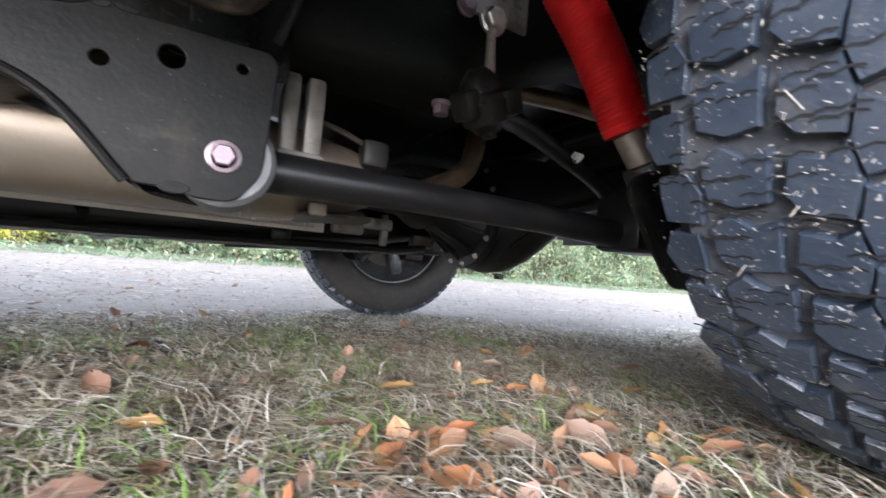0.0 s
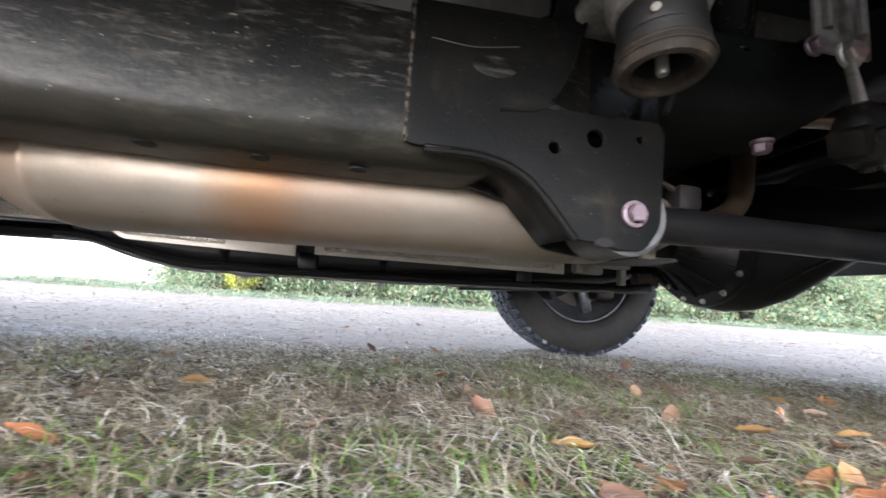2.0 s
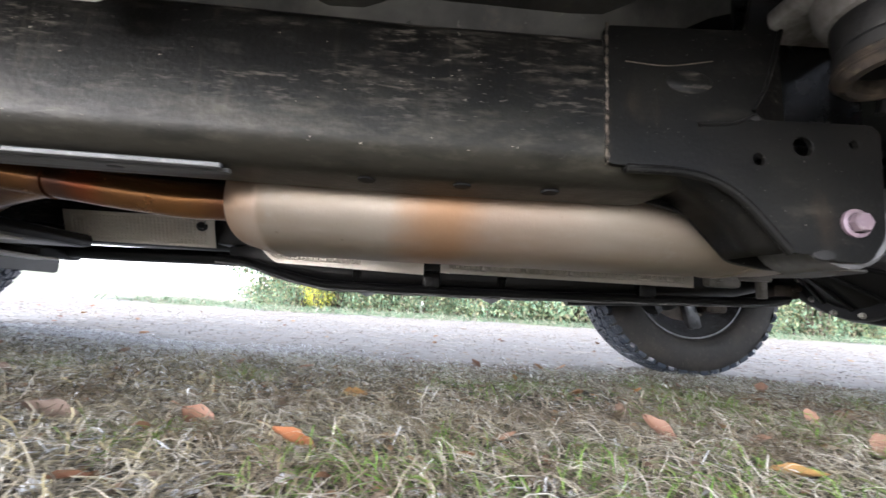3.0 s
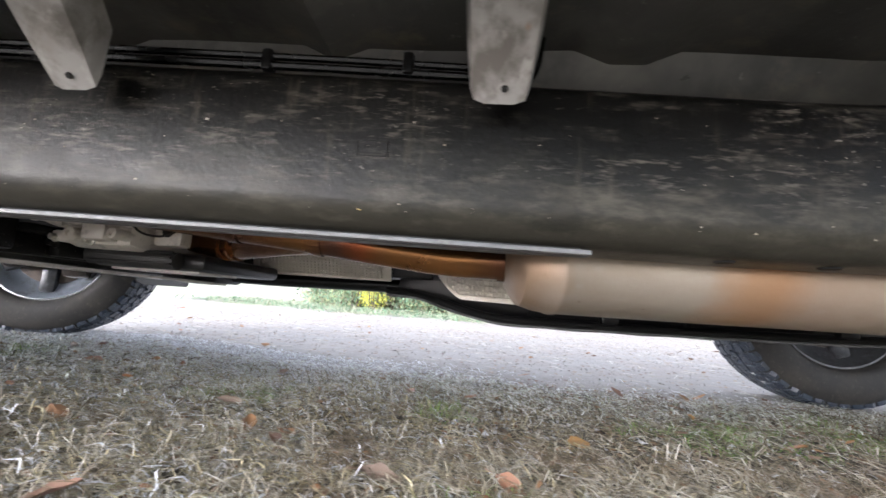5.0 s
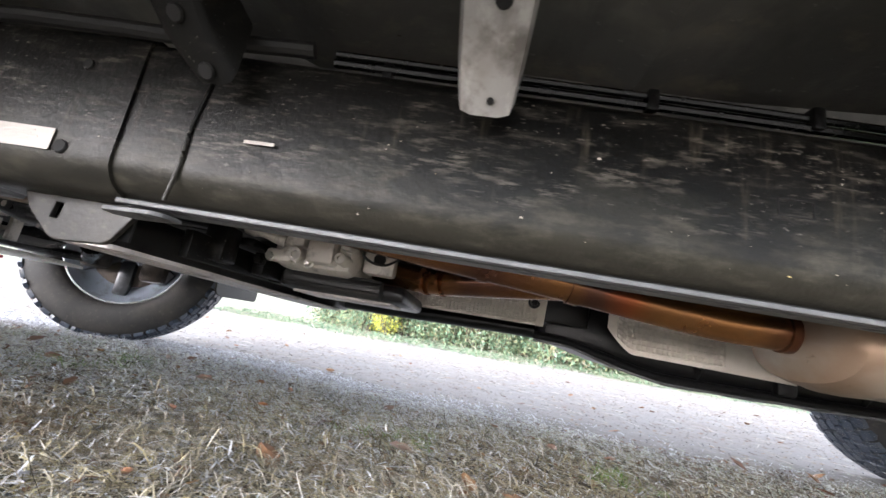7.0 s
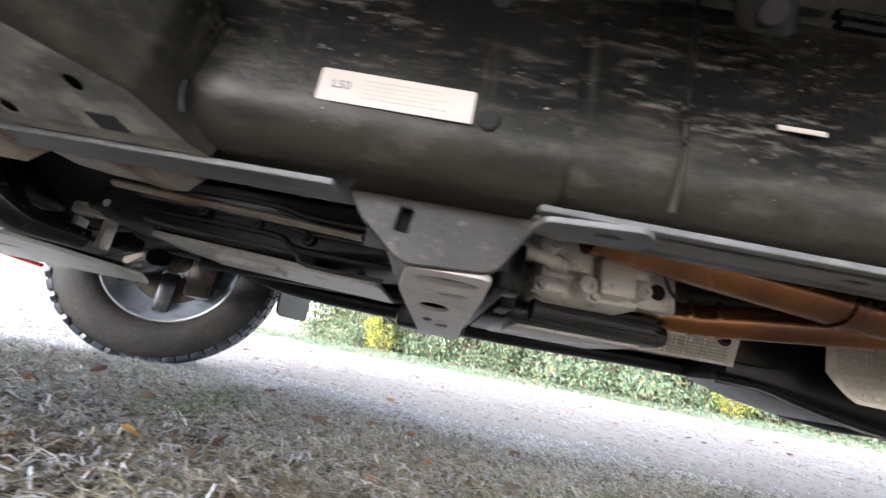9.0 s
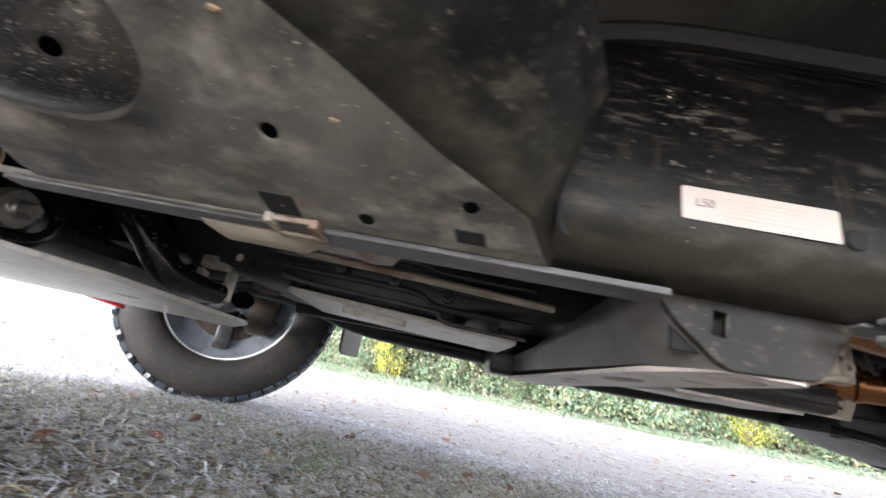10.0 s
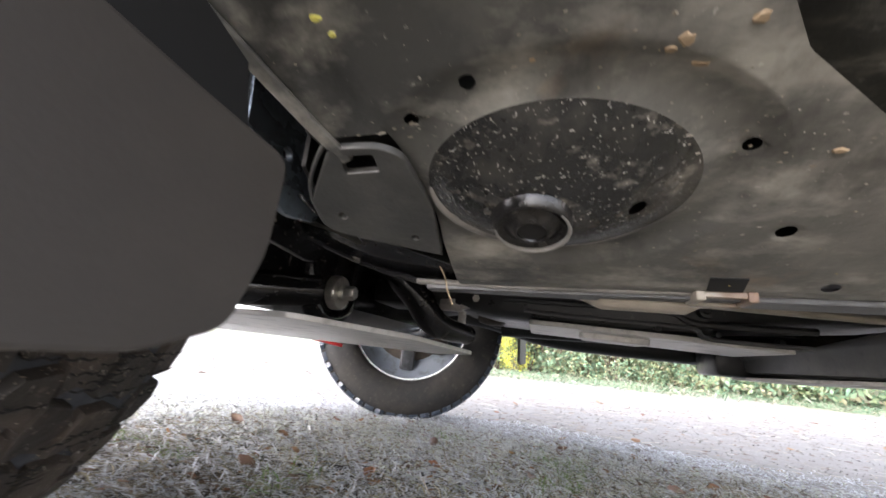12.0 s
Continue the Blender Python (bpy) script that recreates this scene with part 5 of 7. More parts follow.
for k in rim_in & rim_out:
    x, y, z = verts[k]
    r = math.hypot((x - DISH.x) / 0.067, (y - DISH.y) / 0.0495)
    x, y = DISH.x + (x - DISH.x) * 1.09 / r, DISH.y + (y - DISH.y) * 1.09 / r
    verts[k] = (x, y, flare_z(x, y))
base = len(verts)
STEPS = ((0.05, 0.0006), (0.11, 0.0026), (0.18, 0.0065), (0.27, 0.013), (0.6, 0.042), (1.0, 0.080))
for j in range(NV + 1):
    for edge, sx in ((REAR_EDGE, 0.075), (FRONT_EDGE, -0.004)):
        p = curve_at(edge, j / NV)
        z0 = flare_z(p.x, p.y)
        sx *= max(0.16, min(1.0, (0.44 - p.y) / 0.11)) if sx > 0 else 1.0
        for a, h in STEPS:
            verts.append((p.x + sx * a, p.y - abs(sx) * 0.8 * a, z0 + h))
n = len(STEPS)
for j in range(NV):
    k, l = base + 2 * n * j, base + 2 * n * (j + 1)
    r0, r1 = j * (NU + 1), (j + 1) * (NU + 1)
    faces += [(r0, r1, l, k), (r0 + NU, k + n, l + n, r1 + NU)]
    for i in range(n - 1):
        faces += [(k + i, l + i, l + i + 1, k + i + 1), (k + n + i, k + n + i + 1, l + n + i + 1, l + n + i)]
# folded sides take the darker frame paint, which stands in for their shade
in_dish = dish_flag + [2] * (len(faces) - len(dish_flag))
flare = part("front_outrigger", mesh_from("front_outrigger", verts, faces, mats=[M_PLATE, M_DISH, M_FRAME], index=in_dish), truck, "dusty black front frame bracket with pressed dish")
# black copy 3 cm above the plate, so that its holes show shade
shade_v = [(v[0], v[1], v[2] + 0.03) for v in verts[:(NU + 1) * (NV + 1)]]
shade_f = [(j * (NU + 1) + i, j * (NU + 1) + i + 10, (j + 10) * (NU + 1) + i + 10, (j + 10) * (NU + 1) + i) for j in range(0, NV, 10) for i in range(0, NU, 10)]
part("inner_sheet", mesh_from("inner_sheet", shade_v, shade_f, mat=M_GAP_SHADE), flare)
def on_flare(g):
    v = g.random()
    p = curve_at(REAR_EDGE, v).lerp(curve_at(FRONT_EDGE, v), g.uniform(0.03, 0.97))
    if math.hypot((p.x - DISH.x) / 0.067, (p.y - DISH.y) / 0.0495) < 1.05:
        return on_flare(g)
    return Vector((p.x, p.y, flare_z(p.x, p.y))), Vector((1, 0, 0)), Vector((0, 1, -0.33)), Vector((0, -0.3, -0.95))


mud_flecks("dried_mud", 420, 6, on_flare, flare, 0.00030)
def mud_patch(x, y, size, stretch, mat, label):
    """One flaky patch with a ragged outline, stuck to the plate."""
    g, verts = random.Random(int(-x * 9000)), []
    for ring, h in ((1.0, 0.0003), (0.7, 0.0011)):
        for k in range(11):
            a, r = 2 * math.pi * k / 11, 0.58 * size * ring * g.uniform(0.6, 1.25)
            px, py = x + r * stretch * math.cos(a), y + r * math.sin(a)
            verts.append((px, py, flare_z(px, py) - h))
    faces = [(k, (k + 1) % 11, 11 + (k + 1) % 11, 11 + k) for k in range(11)] + [tuple(range(11, 22))]
    part("mud_patch", mesh_from("mud_patch", verts, faces, mat=mat), flare, label)


M_CLAY = material("dried_tan_clay", (0.34, 0.25, 0.155), 0.85, 0.0, [((0.25, 0.18, 0.11), (90, 90, 90), 0.45, 0.65, 0.7, 4)], (200, 0.5))
M_LICHEN = material("yellow_dried_smear", (0.50, 0.46, 0.10), 0.8, 0.0, [((0.30, 0.28, 0.12), (120, 120, 120), 0.45, 0.65, 0.7, 4)], (200, 0.4))
TAN, YELLOW = "flaky patch of dried tan mud", "yellow dried smear on the plate"
for x, y, size, stretch, mat, label in ((-2.204, 0.216, 0.0028, 1.6, M_LICHEN, YELLOW), (-2.200, 0.223, 0.0022, 1.5, M_LICHEN, YELLOW), (-2.060, 0.243, 0.0050, 1.1, M_CLAY, TAN), (-2.064, 0.247, 0.0036, 1.3, M_CLAY, TAN),
                                        (-2.038, 0.238, 0.0045, 1.2, M_CLAY, TAN), (-2.117, 0.247, 0.0022, 1.2, M_CLAY, TAN), (-2.052, 0.255, 0.0028, 2.2, M_CLAY, TAN), (-1.985, 0.30, 0.0030, 2.0, M_CLAY, TAN), (-1.94, 0.345, 0.0026, 1.6, M_CLAY, TAN)):
    mud_patch(x, y, size, stretch, mat, label)
root = smooth_path([(-2.203, 0.424, 0.336), (-2.197, 0.422, 0.326), (-2.193, 0.420, 0.314), (-2.188, 0.421, 0.303)], 5)
part("hanging_root", bm_mesh("hanging_root", sweep(bmesh.new(), root, 0.0006, 6), M_CLAY), flare, "thin tan root hanging from the lip")
M_NUB = material("worn_glossy_dark_steel", (0.014, 0.013, 0.012), 0.16, 0.2, [((0.05, 0.045, 0.04), (60, 60, 60), 0.52, 0.72, 0.5, 4), ((0.30, 0.28, 0.26), (90, 90, 90), 0.64, 0.70, 0.5, 3)], (120, 0.3), rough_vary=0.08)
nub_m = Matrix.Translation((-2.119, 0.316, flare_z(-2.119, 0.316) - 0.0022)) @ Vector((0, -0.3, -0.95)).to_track_quat("Z", "Y").to_matrix().to_4x4()
bm = lathe(bmesh.new(), [(0.0235, -0.004), (0.0218, 0.0006), (0.0208, 0.0020), (0.0194, 0.0022), (0.0182, 0.0008), (0.0160, -0.0002), (0.0135, 0.0010), (0.0112, 0.0034), (0.0095, 0.0046), (0.0082, 0.0044), (0.0076, 0.0026)], nub_m, 44)
part("drain_nub", bm_mesh("drain_nub", bm, M_NUB), flare, "glossy pressed drain funnel")
bm = lathe(bmesh.new(), [(0, 0.0032), (0.0078, 0.0032)], nub_m, 20)
part("drain_hole", bm_mesh("drain_hole", bm, M_GAP_SHADE), flare)
# the funnel's bright rim highlight, laid on as a pale arc
lower_rim = []
for k in range(15):
    a = radians(290 - 220 * k / 14)
    lower_rim.append(nub_m @ Vector((0.0203 * math.cos(a + 1.9), 0.0203 * math.sin(a + 1.9), 0.0024)))
part("nub_rim", bm_mesh("nub_rim", sweep(bmesh.new(), lower_rim, [0.0005 + 0.0012 * math.sin(math.pi * k / 14) for k in range(15)], 8), M_BARE), flare, "pale arc that paints the highlight on the funnel's edge")
# pale tapered bead: the glossy rim's highlight, put into its colour
bead = []
for k in range(25):
    a = radians(183 - 122 * k / 24)
    px, py = DISH.x + 1.08 * 0.067 * math.cos(a), DISH.y + 1.08 * 0.0495 * math.sin(a)
    bead.append((px, py, flare_z(px, py) - 0.0008))
scuff = []
for k in range(13):
    a = radians(104 - 58 * k / 12)
    px, py = DISH.x + 1.10 * 0.067 * math.cos(a), DISH.y + 1.10 * 0.0495 * math.sin(a)
    scuff.append((px, py, flare_z(px, py) - 0.0006))
part("scuffed_edge", bm_mesh("scuffed_edge", sweep(bmesh.new(), scuff, [0.0006 + 0.0030 * math.sin(math.pi * k / 12) for k in range(13)], 10, flat=0.45), M_BARE), flare, "bare scuffed edge of the dish")
part("rim_bead", bm_mesh("rim_bead", sweep(bmesh.new(), bead, [0.0008 + 0.0036 * math.sin(math.pi * (k / 24) ** 0.8) for k in range(25)], 12, flat=0.5), M_BARE), flare, "pale bead that paints the highlight round the dish")
# lip and small pan edge behind the dish
bm = sweep(bmesh.new(), smooth_path([(-2.52, 0.45, 0.455), (-2.433, 0.45, 0.408), (-2.367, 0.45, 0.374), (-2.292, 0.45, 0.344), (-2.23, 0.45, 0.328), (-2.20, 0.447, 0.3255)], 6), 0.0036, 10)
part("lip", bm_mesh("lip", bm, M_GLOSS), flare, "glossy black lip")
for dy, dz, r, stop in ((0.0, 0.0, 0.0034, -1.80), (0.012, 0.003, 0.0026, -1.86)):
    run = smooth_path([(-2.23, 0.446 + dy, 0.3265 + dz), (-2.13, 0.443 + dy, 0.3245 + dz), (-1.99, 0.441 + dy, 0.3255 + dz), (stop, 0.439 + dy, 0.332 + dz)], 6)
    part("lip", bm_mesh("lip", sweep(bmesh.new(), run, r, 10, flat=0.8), M_BARE), flare, "scuffed bare lip")
top = smooth_path([(-2.285, 0.33, 0.362), (-2.272, 0.352, 0.350), (-2.235, 0.368, 0.343), (-2.19, 0.384, 0.338)], 4)
low = smooth_path([(-2.43, 0.447, 0.408), (-2.36, 0.448, 0.373), (-2.28, 0.448, 0.342), (-2.19, 0.447, 0.328)], 4)
verts, faces = [], []
for a, b in zip(top, low):
    for k in range(7):
        p = a.lerp(b, k / 6)
        verts.append((p.x, p.y, p.z + 0.016 * math.sin(math.pi * k / 6)))
for i in range(len(top) - 1):
    for k in range(6):
        faces.append((7 * i + k, 7 * i + k + 1, 7 * i + k + 8, 7 * i + k + 7))
ob = part("hollow_web", mesh_from("hollow_web", verts, faces, mat=M_GLOSS), flare, "glossy black curved web under the corner plate")
md = ob.modifiers.new("thickness", "SOLIDIFY")
md.thickness = 0.003
bm = bmesh.new()
for lo, hi in (((-2.006, 0.430, 0.3175), (-1.999, 0.462, 0.330)), ((-1.973, 0.430, 0.3175), (-1.966, 0.462, 0.330)), ((-2.003, 0.452, 0.3165), (-1.969, 0.463, 0.3205)), ((-2.000, 0.431, 0.320), (-1.972, 0.436, 0.328))):
    block(bm, lo, hi, 0.0018)
part("clip", bm_mesh("clip", bm, M_BEIGE), flare, "folded pale sheet clip on the lip")
# black patches paint the shade inside two notches
for x0, x1, y0, y1 in ((-2.003, -1.980, 0.409, 0.428), (-1.870, -1.850, 0.412, 0.424)):
    quad = [(x0, y0), (x1, y0), (x1 + 0.003, y1), (x0 + 0.003, y1)]
    verts = [(x, y, flare_z(x, y) - 0.0009) for x, y in quad] + [(x, y, flare_z(x, y) + 0.004) for x, y in quad]
    part("notch", mesh_from("notch", verts, [(3, 2, 1, 0), (0, 1, 5, 4), (1, 2, 6, 5), (2, 3, 7, 6), (3, 0, 4, 7)], mat=M_GAP_SHADE, smooth=False), flare)
M_CORNER = material("thin_dusted_black_plate", (0.040, 0.040, 0.038), 0.34, 0.0, [((0.13, 0.125, 0.112), (14, 14, 14), 0.46, 0.70, 0.55, 6), ((0.030, 0.030, 0.028), (24, 24, 24), 0.56, 0.70, 0.5, 5)], (150, 0.25), rough_vary=0.12)
front_plate = rounded([(-2.268, 0.322), (-2.270, 0.352), (-2.190, 0.383), (-2.184, 0.33), (-2.190, 0.288), (-2.203, 0.281), (-2.232, 0.280)], 0.006)
tl = Matrix.Translation((0, 0, 0.4645)) @ Matrix(((1, 0, 0, 0), (0, 1, 0, 0), (0, -0.33, 1, 0), (0, 0, 0, 1)))
part("corner_plate", plate("corner_plate", front_plate, [circle(-2.252, 0.337, 0.004), circle(-2.205, 0.362, 0.004), rounded([(-2.228, 0.2845), (-2.206, 0.2845), (-2.207, 0.2985), (-2.231, 0.299)], 0.002)], 0.003, tl, M_CORNER, 0.0008), flare)
# black block behind the slot, for the shade in its pocket
bm = bmesh.new()
block(bm, (-2.252, 0.280, 0.384), (-2.188, 0.318, 0.389), 0.001)
part("recess", bm_mesh("recess", bm, M_GAP_SHADE), flare)
fold = smooth_path([(-2.226, 0.277, 0.3735), (-2.236, 0.279, 0.3725), (-2.262, 0.308, 0.363), (-2.271, 0.335, 0.354), (-2.268, 0.355, 0.3475), (-2.23, 0.371, 0.342), (-2.19, 0.385, 0.3375)], 5)
part("folded_edge", bm_mesh("folded_edge", sweep(bmesh.new(), fold, 0.0014, 8), M_CORNER), flare, "bright folded edge of the corner plate")
ridge = smooth_path([(x, y, flare_z(x, y) - 0.001) for x, y in ((-2.292, 0.08), (-2.27, 0.155), (-2.252, 0.21), (-2.236, 0.262), (-2.226, 0.29))], 5)
part("edge_flange", bm_mesh("edge_flange", sweep(bmesh.new(), ridge, 0.0055, 10, flat=0.45), M_PLATE), flare, "dusty folded flange")
M_STEEL = material("bluish_satin_steel", (0.16, 0.19, 0.22), 0.28, 0.6, [((0.04, 0.045, 0.05), (40, 40, 40), 0.5, 0.72, 0.6, 4)], (120, 0.2), rough_vary=0.08)
side = rounded([(0.282, 0.366), (0.33, 0.350), (0.365, 0.356), (0.37, 0.43), (0.30, 0.452), (0.275, 0.43)], 0.008)
part("side_bracket", plate("side_bracket", side, [circle(0.318, 0.392, 0.006)], 0.004, Matrix.Translation((-2.296, 0, 0)) @ Matrix(((0, 0, 1, 0), (1, 0, 0, 0), (0, 1, 0, 0), (0, 0, 0, 1))), M_STEEL, 0.001), flare, "bluish satin steel side bracket")
# inner wheel-house sheet, folded gusset and a bent pan behind the lip
wall = rounded([(0.30, 0.36), (0.47, 0.345), (0.50, 0.40), (0.50, 0.70), (0.26, 0.70)], 0.015)
YZ = Matrix(((0, 0, 1, 0), (1, 0, 0, 0), (0, 1, 0, 0), (0, 0, 0, 1)))
part("wheelhouse_sheet", plate("wheelhouse_sheet", wall, [circle(0.395, 0.46, 0.009)], 0.004, Matrix.Translation((-2.365, 0, 0)) @ YZ, M_GLOSS, 0.001), truck, "glossy dark wheel-house sheet")
verts = [(-2.262, 0.30, 0.372), (-2.268, 0.352, 0.350), (-2.188, 0.405, 0.334), (-2.262, 0.30, 0.43), (-2.268, 0.352, 0.42), (-2.185, 0.41, 0.41)]
ob = part("gusset", mesh_from("gusset", verts, [(0, 1, 4, 3), (1, 2, 5, 4)], mat=M_BRACKET, smooth=False), flare)
md = ob.modifiers.new("thickness", "SOLIDIFY")
md.thickness = 0.003
verts, faces = [], []
for k, (x, z, w) in enumerate(((-2.10, 0.338, 0.03), (-2.085, 0.326, 0.035), (-2.065, 0.318, 0.04), (-1.995, 0.317, 0.04), (-1.975, 0.328, 0.035))):
    verts += [(x, 0.458, z), (x, 0.458 + w, z - 0.002), (x, 0.458 + w + 0.012, z + 0.02)]
for k in range(4):
    for j in range(2):
        faces.append((3 * k + j, 3 * k + j + 1, 3 * k + j + 4, 3 * k + j + 3))
ob = part("bent_pan", mesh_from("bent_pan", verts, faces, mat=M_BEIGE), flare, "rust-stained bent bracket behind the lip")
md = ob.modifiers.new("thickness", "SOLIDIFY")
md.thickness = 0.003
low = [(-2.125, 0.384), (-2.095, 0.364), (-2.065, 0.354), (-2.02, 0.349), (-1.985, 0.3475), (-1.960, 0.3435), (-1.938, 0.3455), (-1.925, 0.362)]
v, fc = loft([(x, 0.585 + 0.02 * (x + 2.0), (z + 0.405) / 2, 0.034, (0.405 - z) / 2) for x, z in low], box_profile(0.45, 5))
ob = part("mount_arm", mesh_from("mount_arm", v, fc, mat=M_BEIGE), flare, "rust-stained beige pressed arm behind the lip")
bm = sweep(bmesh.new(), [(-2.072, 0.665, 0.357), (-1.904, 0.662, 0.350), (-1.735, 0.66, 0.341)], [0.0075, 0.009, 0.008], 10, flat=0.6)
part("support_strut", bm_mesh("support_strut", bm, M_BEIGE), flare, "dusty beige strut behind the lip")
# ---- front suspension crossmember and skid ----
v, fc = loft([(-2.72, 0.89, 0.40, 0.34, 0.05), (-2.66, 0.89, 0.385, 0.36, 0.07), (-2.52, 0.89, 0.378, 0.36, 0.075), (-2.46, 0.89, 0.385, 0.34, 0.06)], box_profile(0.25, 4))
front_cross = part("front_crossmember", mesh_from("front_crossmember", v, fc, mat=M_GLOSS), truck, "glossy black front suspension crossmember")
m = Matrix.Translation((-2.42, 0.63, 0.337)) @ Matrix.Rotation(radians(90), 4, "Y")
bm = lathe(bmesh.new(), [(0, 0.004), (0.024, 0.004), (0.026, 0.0), (0.026, -0.01)], m, 24)
hexbolt(bm, m @ Matrix.Translation((0, 0, 0.004)), 0.011, 0.022, 1.2)
part("cam_bolt", bm_mesh("cam_bolt", bm, M_ZINC), front_cross, "zinc-plated cam bolt")
bm = bmesh.new()
sweep(bm, smooth_path([(-2.445, 0.60, 0.42), (-2.445, 0.585, 0.38), (-2.445, 0.60, 0.315), (-2.445, 0.64, 0.300), (-2.445, 0.685, 0.315), (-2.445, 0.70, 0.36), (-2.445, 0.71, 0.43)], 6), 0.016, 12)
block(bm, (-2.465, 0.59, 0.305), (-2.432, 0.695, 0.42), 0.012)
part("arm_bracket", bm_mesh("arm_bracket", bm, M_GLOSS), front_cross)
for s in (False, True):
    f = (lambda y: 2 * YC - y) if s else (lambda y: y)
    bm = bmesh.new()
    sweep(bm, smooth_path([(-2.44, f(0.60), 0.335), (-2.50, f(0.53), 0.325), (-2.60, f(0.44), 0.318), (-2.78, f(0.26), 0.31)], 5), 0.031, 14, flat=0.8)
    sweep(bm, [(-2.95, f(0.57), 0.325), (-2.88, f(0.42), 0.315), (-2.78, f(0.26), 0.31)], [0.032, 0.030, 0.026], 14, flat=0.7)
    part("lower_wishbone", bm_mesh("lower_wishbone", bm, M_GLOSS), truck, "glossy black lower wishbone")
    bm = sweep(bmesh.new(), [(-2.78, f(0.55), 0.40), (-2.78, f(0.15), 0.395)], 0.017, 12)
    part("axle_shaft", bm_mesh("axle_shaft", bm, M_BLACK), truck)
    bm = block(bmesh.new(), (-2.83, min(f(0.2), f(0.27)), 0.28), (-2.73, max(f(0.2), f(0.27)), 0.55), 0.02)
    part("steering_knuckle", bm_mesh("steering_knuckle", bm, M_CAST), truck)
sk = rounded([(-3.35, 0.60), (-2.64, 0.57), (-2.42, 0.52), (-2.32, 0.70), (-2.29, 1.04), (-2.45, 1.28), (-3.35, 1.30)], 0.03)
skt = Matrix(((1, 0, 0, 0), (0, 1, 0, 0), (-0.02, -0.04, 1, 0.264), (0, 0, 0, 1)))
skid = part("skid_plate", plate("skid_plate", sk, [circle(-2.50, 0.95, 0.03, 18, 0.018), circle(-2.75, 0.80, 0.03, 18, 0.018)], 0.005, skt, M_SKID, 0.0015), truck, "grey steel front skid plate")
bm = sweep(bmesh.new(), [(-2.94, 1.295, 0.277), (-2.86, 1.297, 0.266), (-2.785, 1.30, 0.256)], 0.008, 10, flat=0.7)
part("red_edge", bm_mesh("red_edge", bm, M_REDPAINT), skid, "red painted edge")
# front drive shaft joint and small castings
bm = bmesh.new()
lathe(bm, [(0, -0.03), (0.03, -0.03), (0.036, -0.01), (0.036, 0.02), (0.022, 0.035), (0, 0.035)], Matrix.Translation((-2.235, 0.965, 0.365)) @ Matrix.Rotation(radians(90), 4, "Y"), 18)
block(bm, (-2.26, 0.94, 0.35), (-2.20, 0.98, 0.357), 0.002)
part("shaft_joint", bm_mesh("shaft_joint", bm, M_CAST), gearbox)
bm = sweep(bmesh.new(), [(-2.24, 1.16, 0.34), (-1.60, 1.18, 0.345)], 0.022, 14)
part("front_drive_shaft", bm_mesh("front_drive_shaft", bm, M_BLACK), gearbox)
bm = block(bmesh.new(), (-2.44, 0.78, 0.345), (-2.36, 0.90, 0.39), 0.01)
part("pump_housing", bm_mesh("pump_housing", bm, M_BLACK), front_cross)
bm = sweep(bmesh.new(), smooth_path([(-2.50, 0.74, 0.47), (-2.47, 0.74, 0.455), (-2.401, 0.74, 0.415), (-2.345, 0.75, 0.362), (-2.31, 0.78, 0.312), (-2.27, 0.86, 0.300)], 6), [0.05 - 0.0009 * k for k in range(31)], 16, flat=0.8)
part("housing_arm", bm_mesh("housing_arm", bm, M_GLOSS), front_cross, "glossy black curved housing")
bm = bmesh.new()
for lo, hi in (((-2.363, 0.915, 0.318), (-2.350, 0.94, 0.378)), ((-2.363, 0.915, 0.366), (-2.295, 0.94, 0.378)), ((-2.303, 0.915, 0.295), (-2.290, 0.94, 0.376)), ((-2.35, 0.915, 0.318), (-2.295, 0.94, 0.328))):
    block(bm, lo, hi, 0.003)
part("shaft_guard", bm_mesh("shaft_guard", bm, M_ALUM), front_cross, "bright metal shaft guard frame")
bm = bmesh.new()
block(bm, (-2.335, 0.875, 0.348), (-2.285, 0.905, 0.372), 0.006)
block(bm, (-2.29, 0.87, 0.352), (-2.225, 0.90, 0.366), 0.004, Matrix.Rotation(radians(0), 4, "Y"))
hexbolt(bm, Matrix.Translation((-2.255, 0.868, 0.372)) @ Matrix.Rotation(radians(90), 4, "X"), 0.008, 0.012, 1.5)
part("bracket_casting", bm_mesh("bracket_casting", bm, M_ALUM), front_cross, "small bright aluminium bracket")

bm = block(bmesh.new(), (-3.25, 0.56, 0.47), (-2.36, 1.31, 0.78), 0.05, segments=3)
engine = part("engine", bm_mesh("engine", bm, M_CLEAN), truck, "black shaded engine block and sump")
bm = block(bmesh.new(), (-3.0, 0.66, 0.40), (-2.55, 1.05, 0.48), 0.03, segments=3)
part("oil_sump", bm_mesh("oil_sump", bm, M_CLEAN), engine)
bm = lathe(bmesh.new(), [(0.20, -0.09), (0.19, -0.02), (0.15, 0.05), (0.13, 0.09), (0.0, 0.09)], Matrix.Translation((-2.28, 0.97, 0.54)) @ Matrix.Rotation(radians(90), 4, "Y"), 28)
part("bell_housing", bm_mesh("bell_housing", bm, M_GEAR), engine)
# made-up block that keeps the bright far side from showing above the gearbox
bm = block(bmesh.new(), (-2.30, 0.78, 0.455), (-1.30, 1.16, 0.62), 0.03, segments=3)
part("tunnel_mat", bm_mesh("tunnel_mat", bm, M_CLEAN), engine, "black block added over the gearbox to shut out light")

# ---- wheels ----
RT, TW = R_TYRE, 0.265


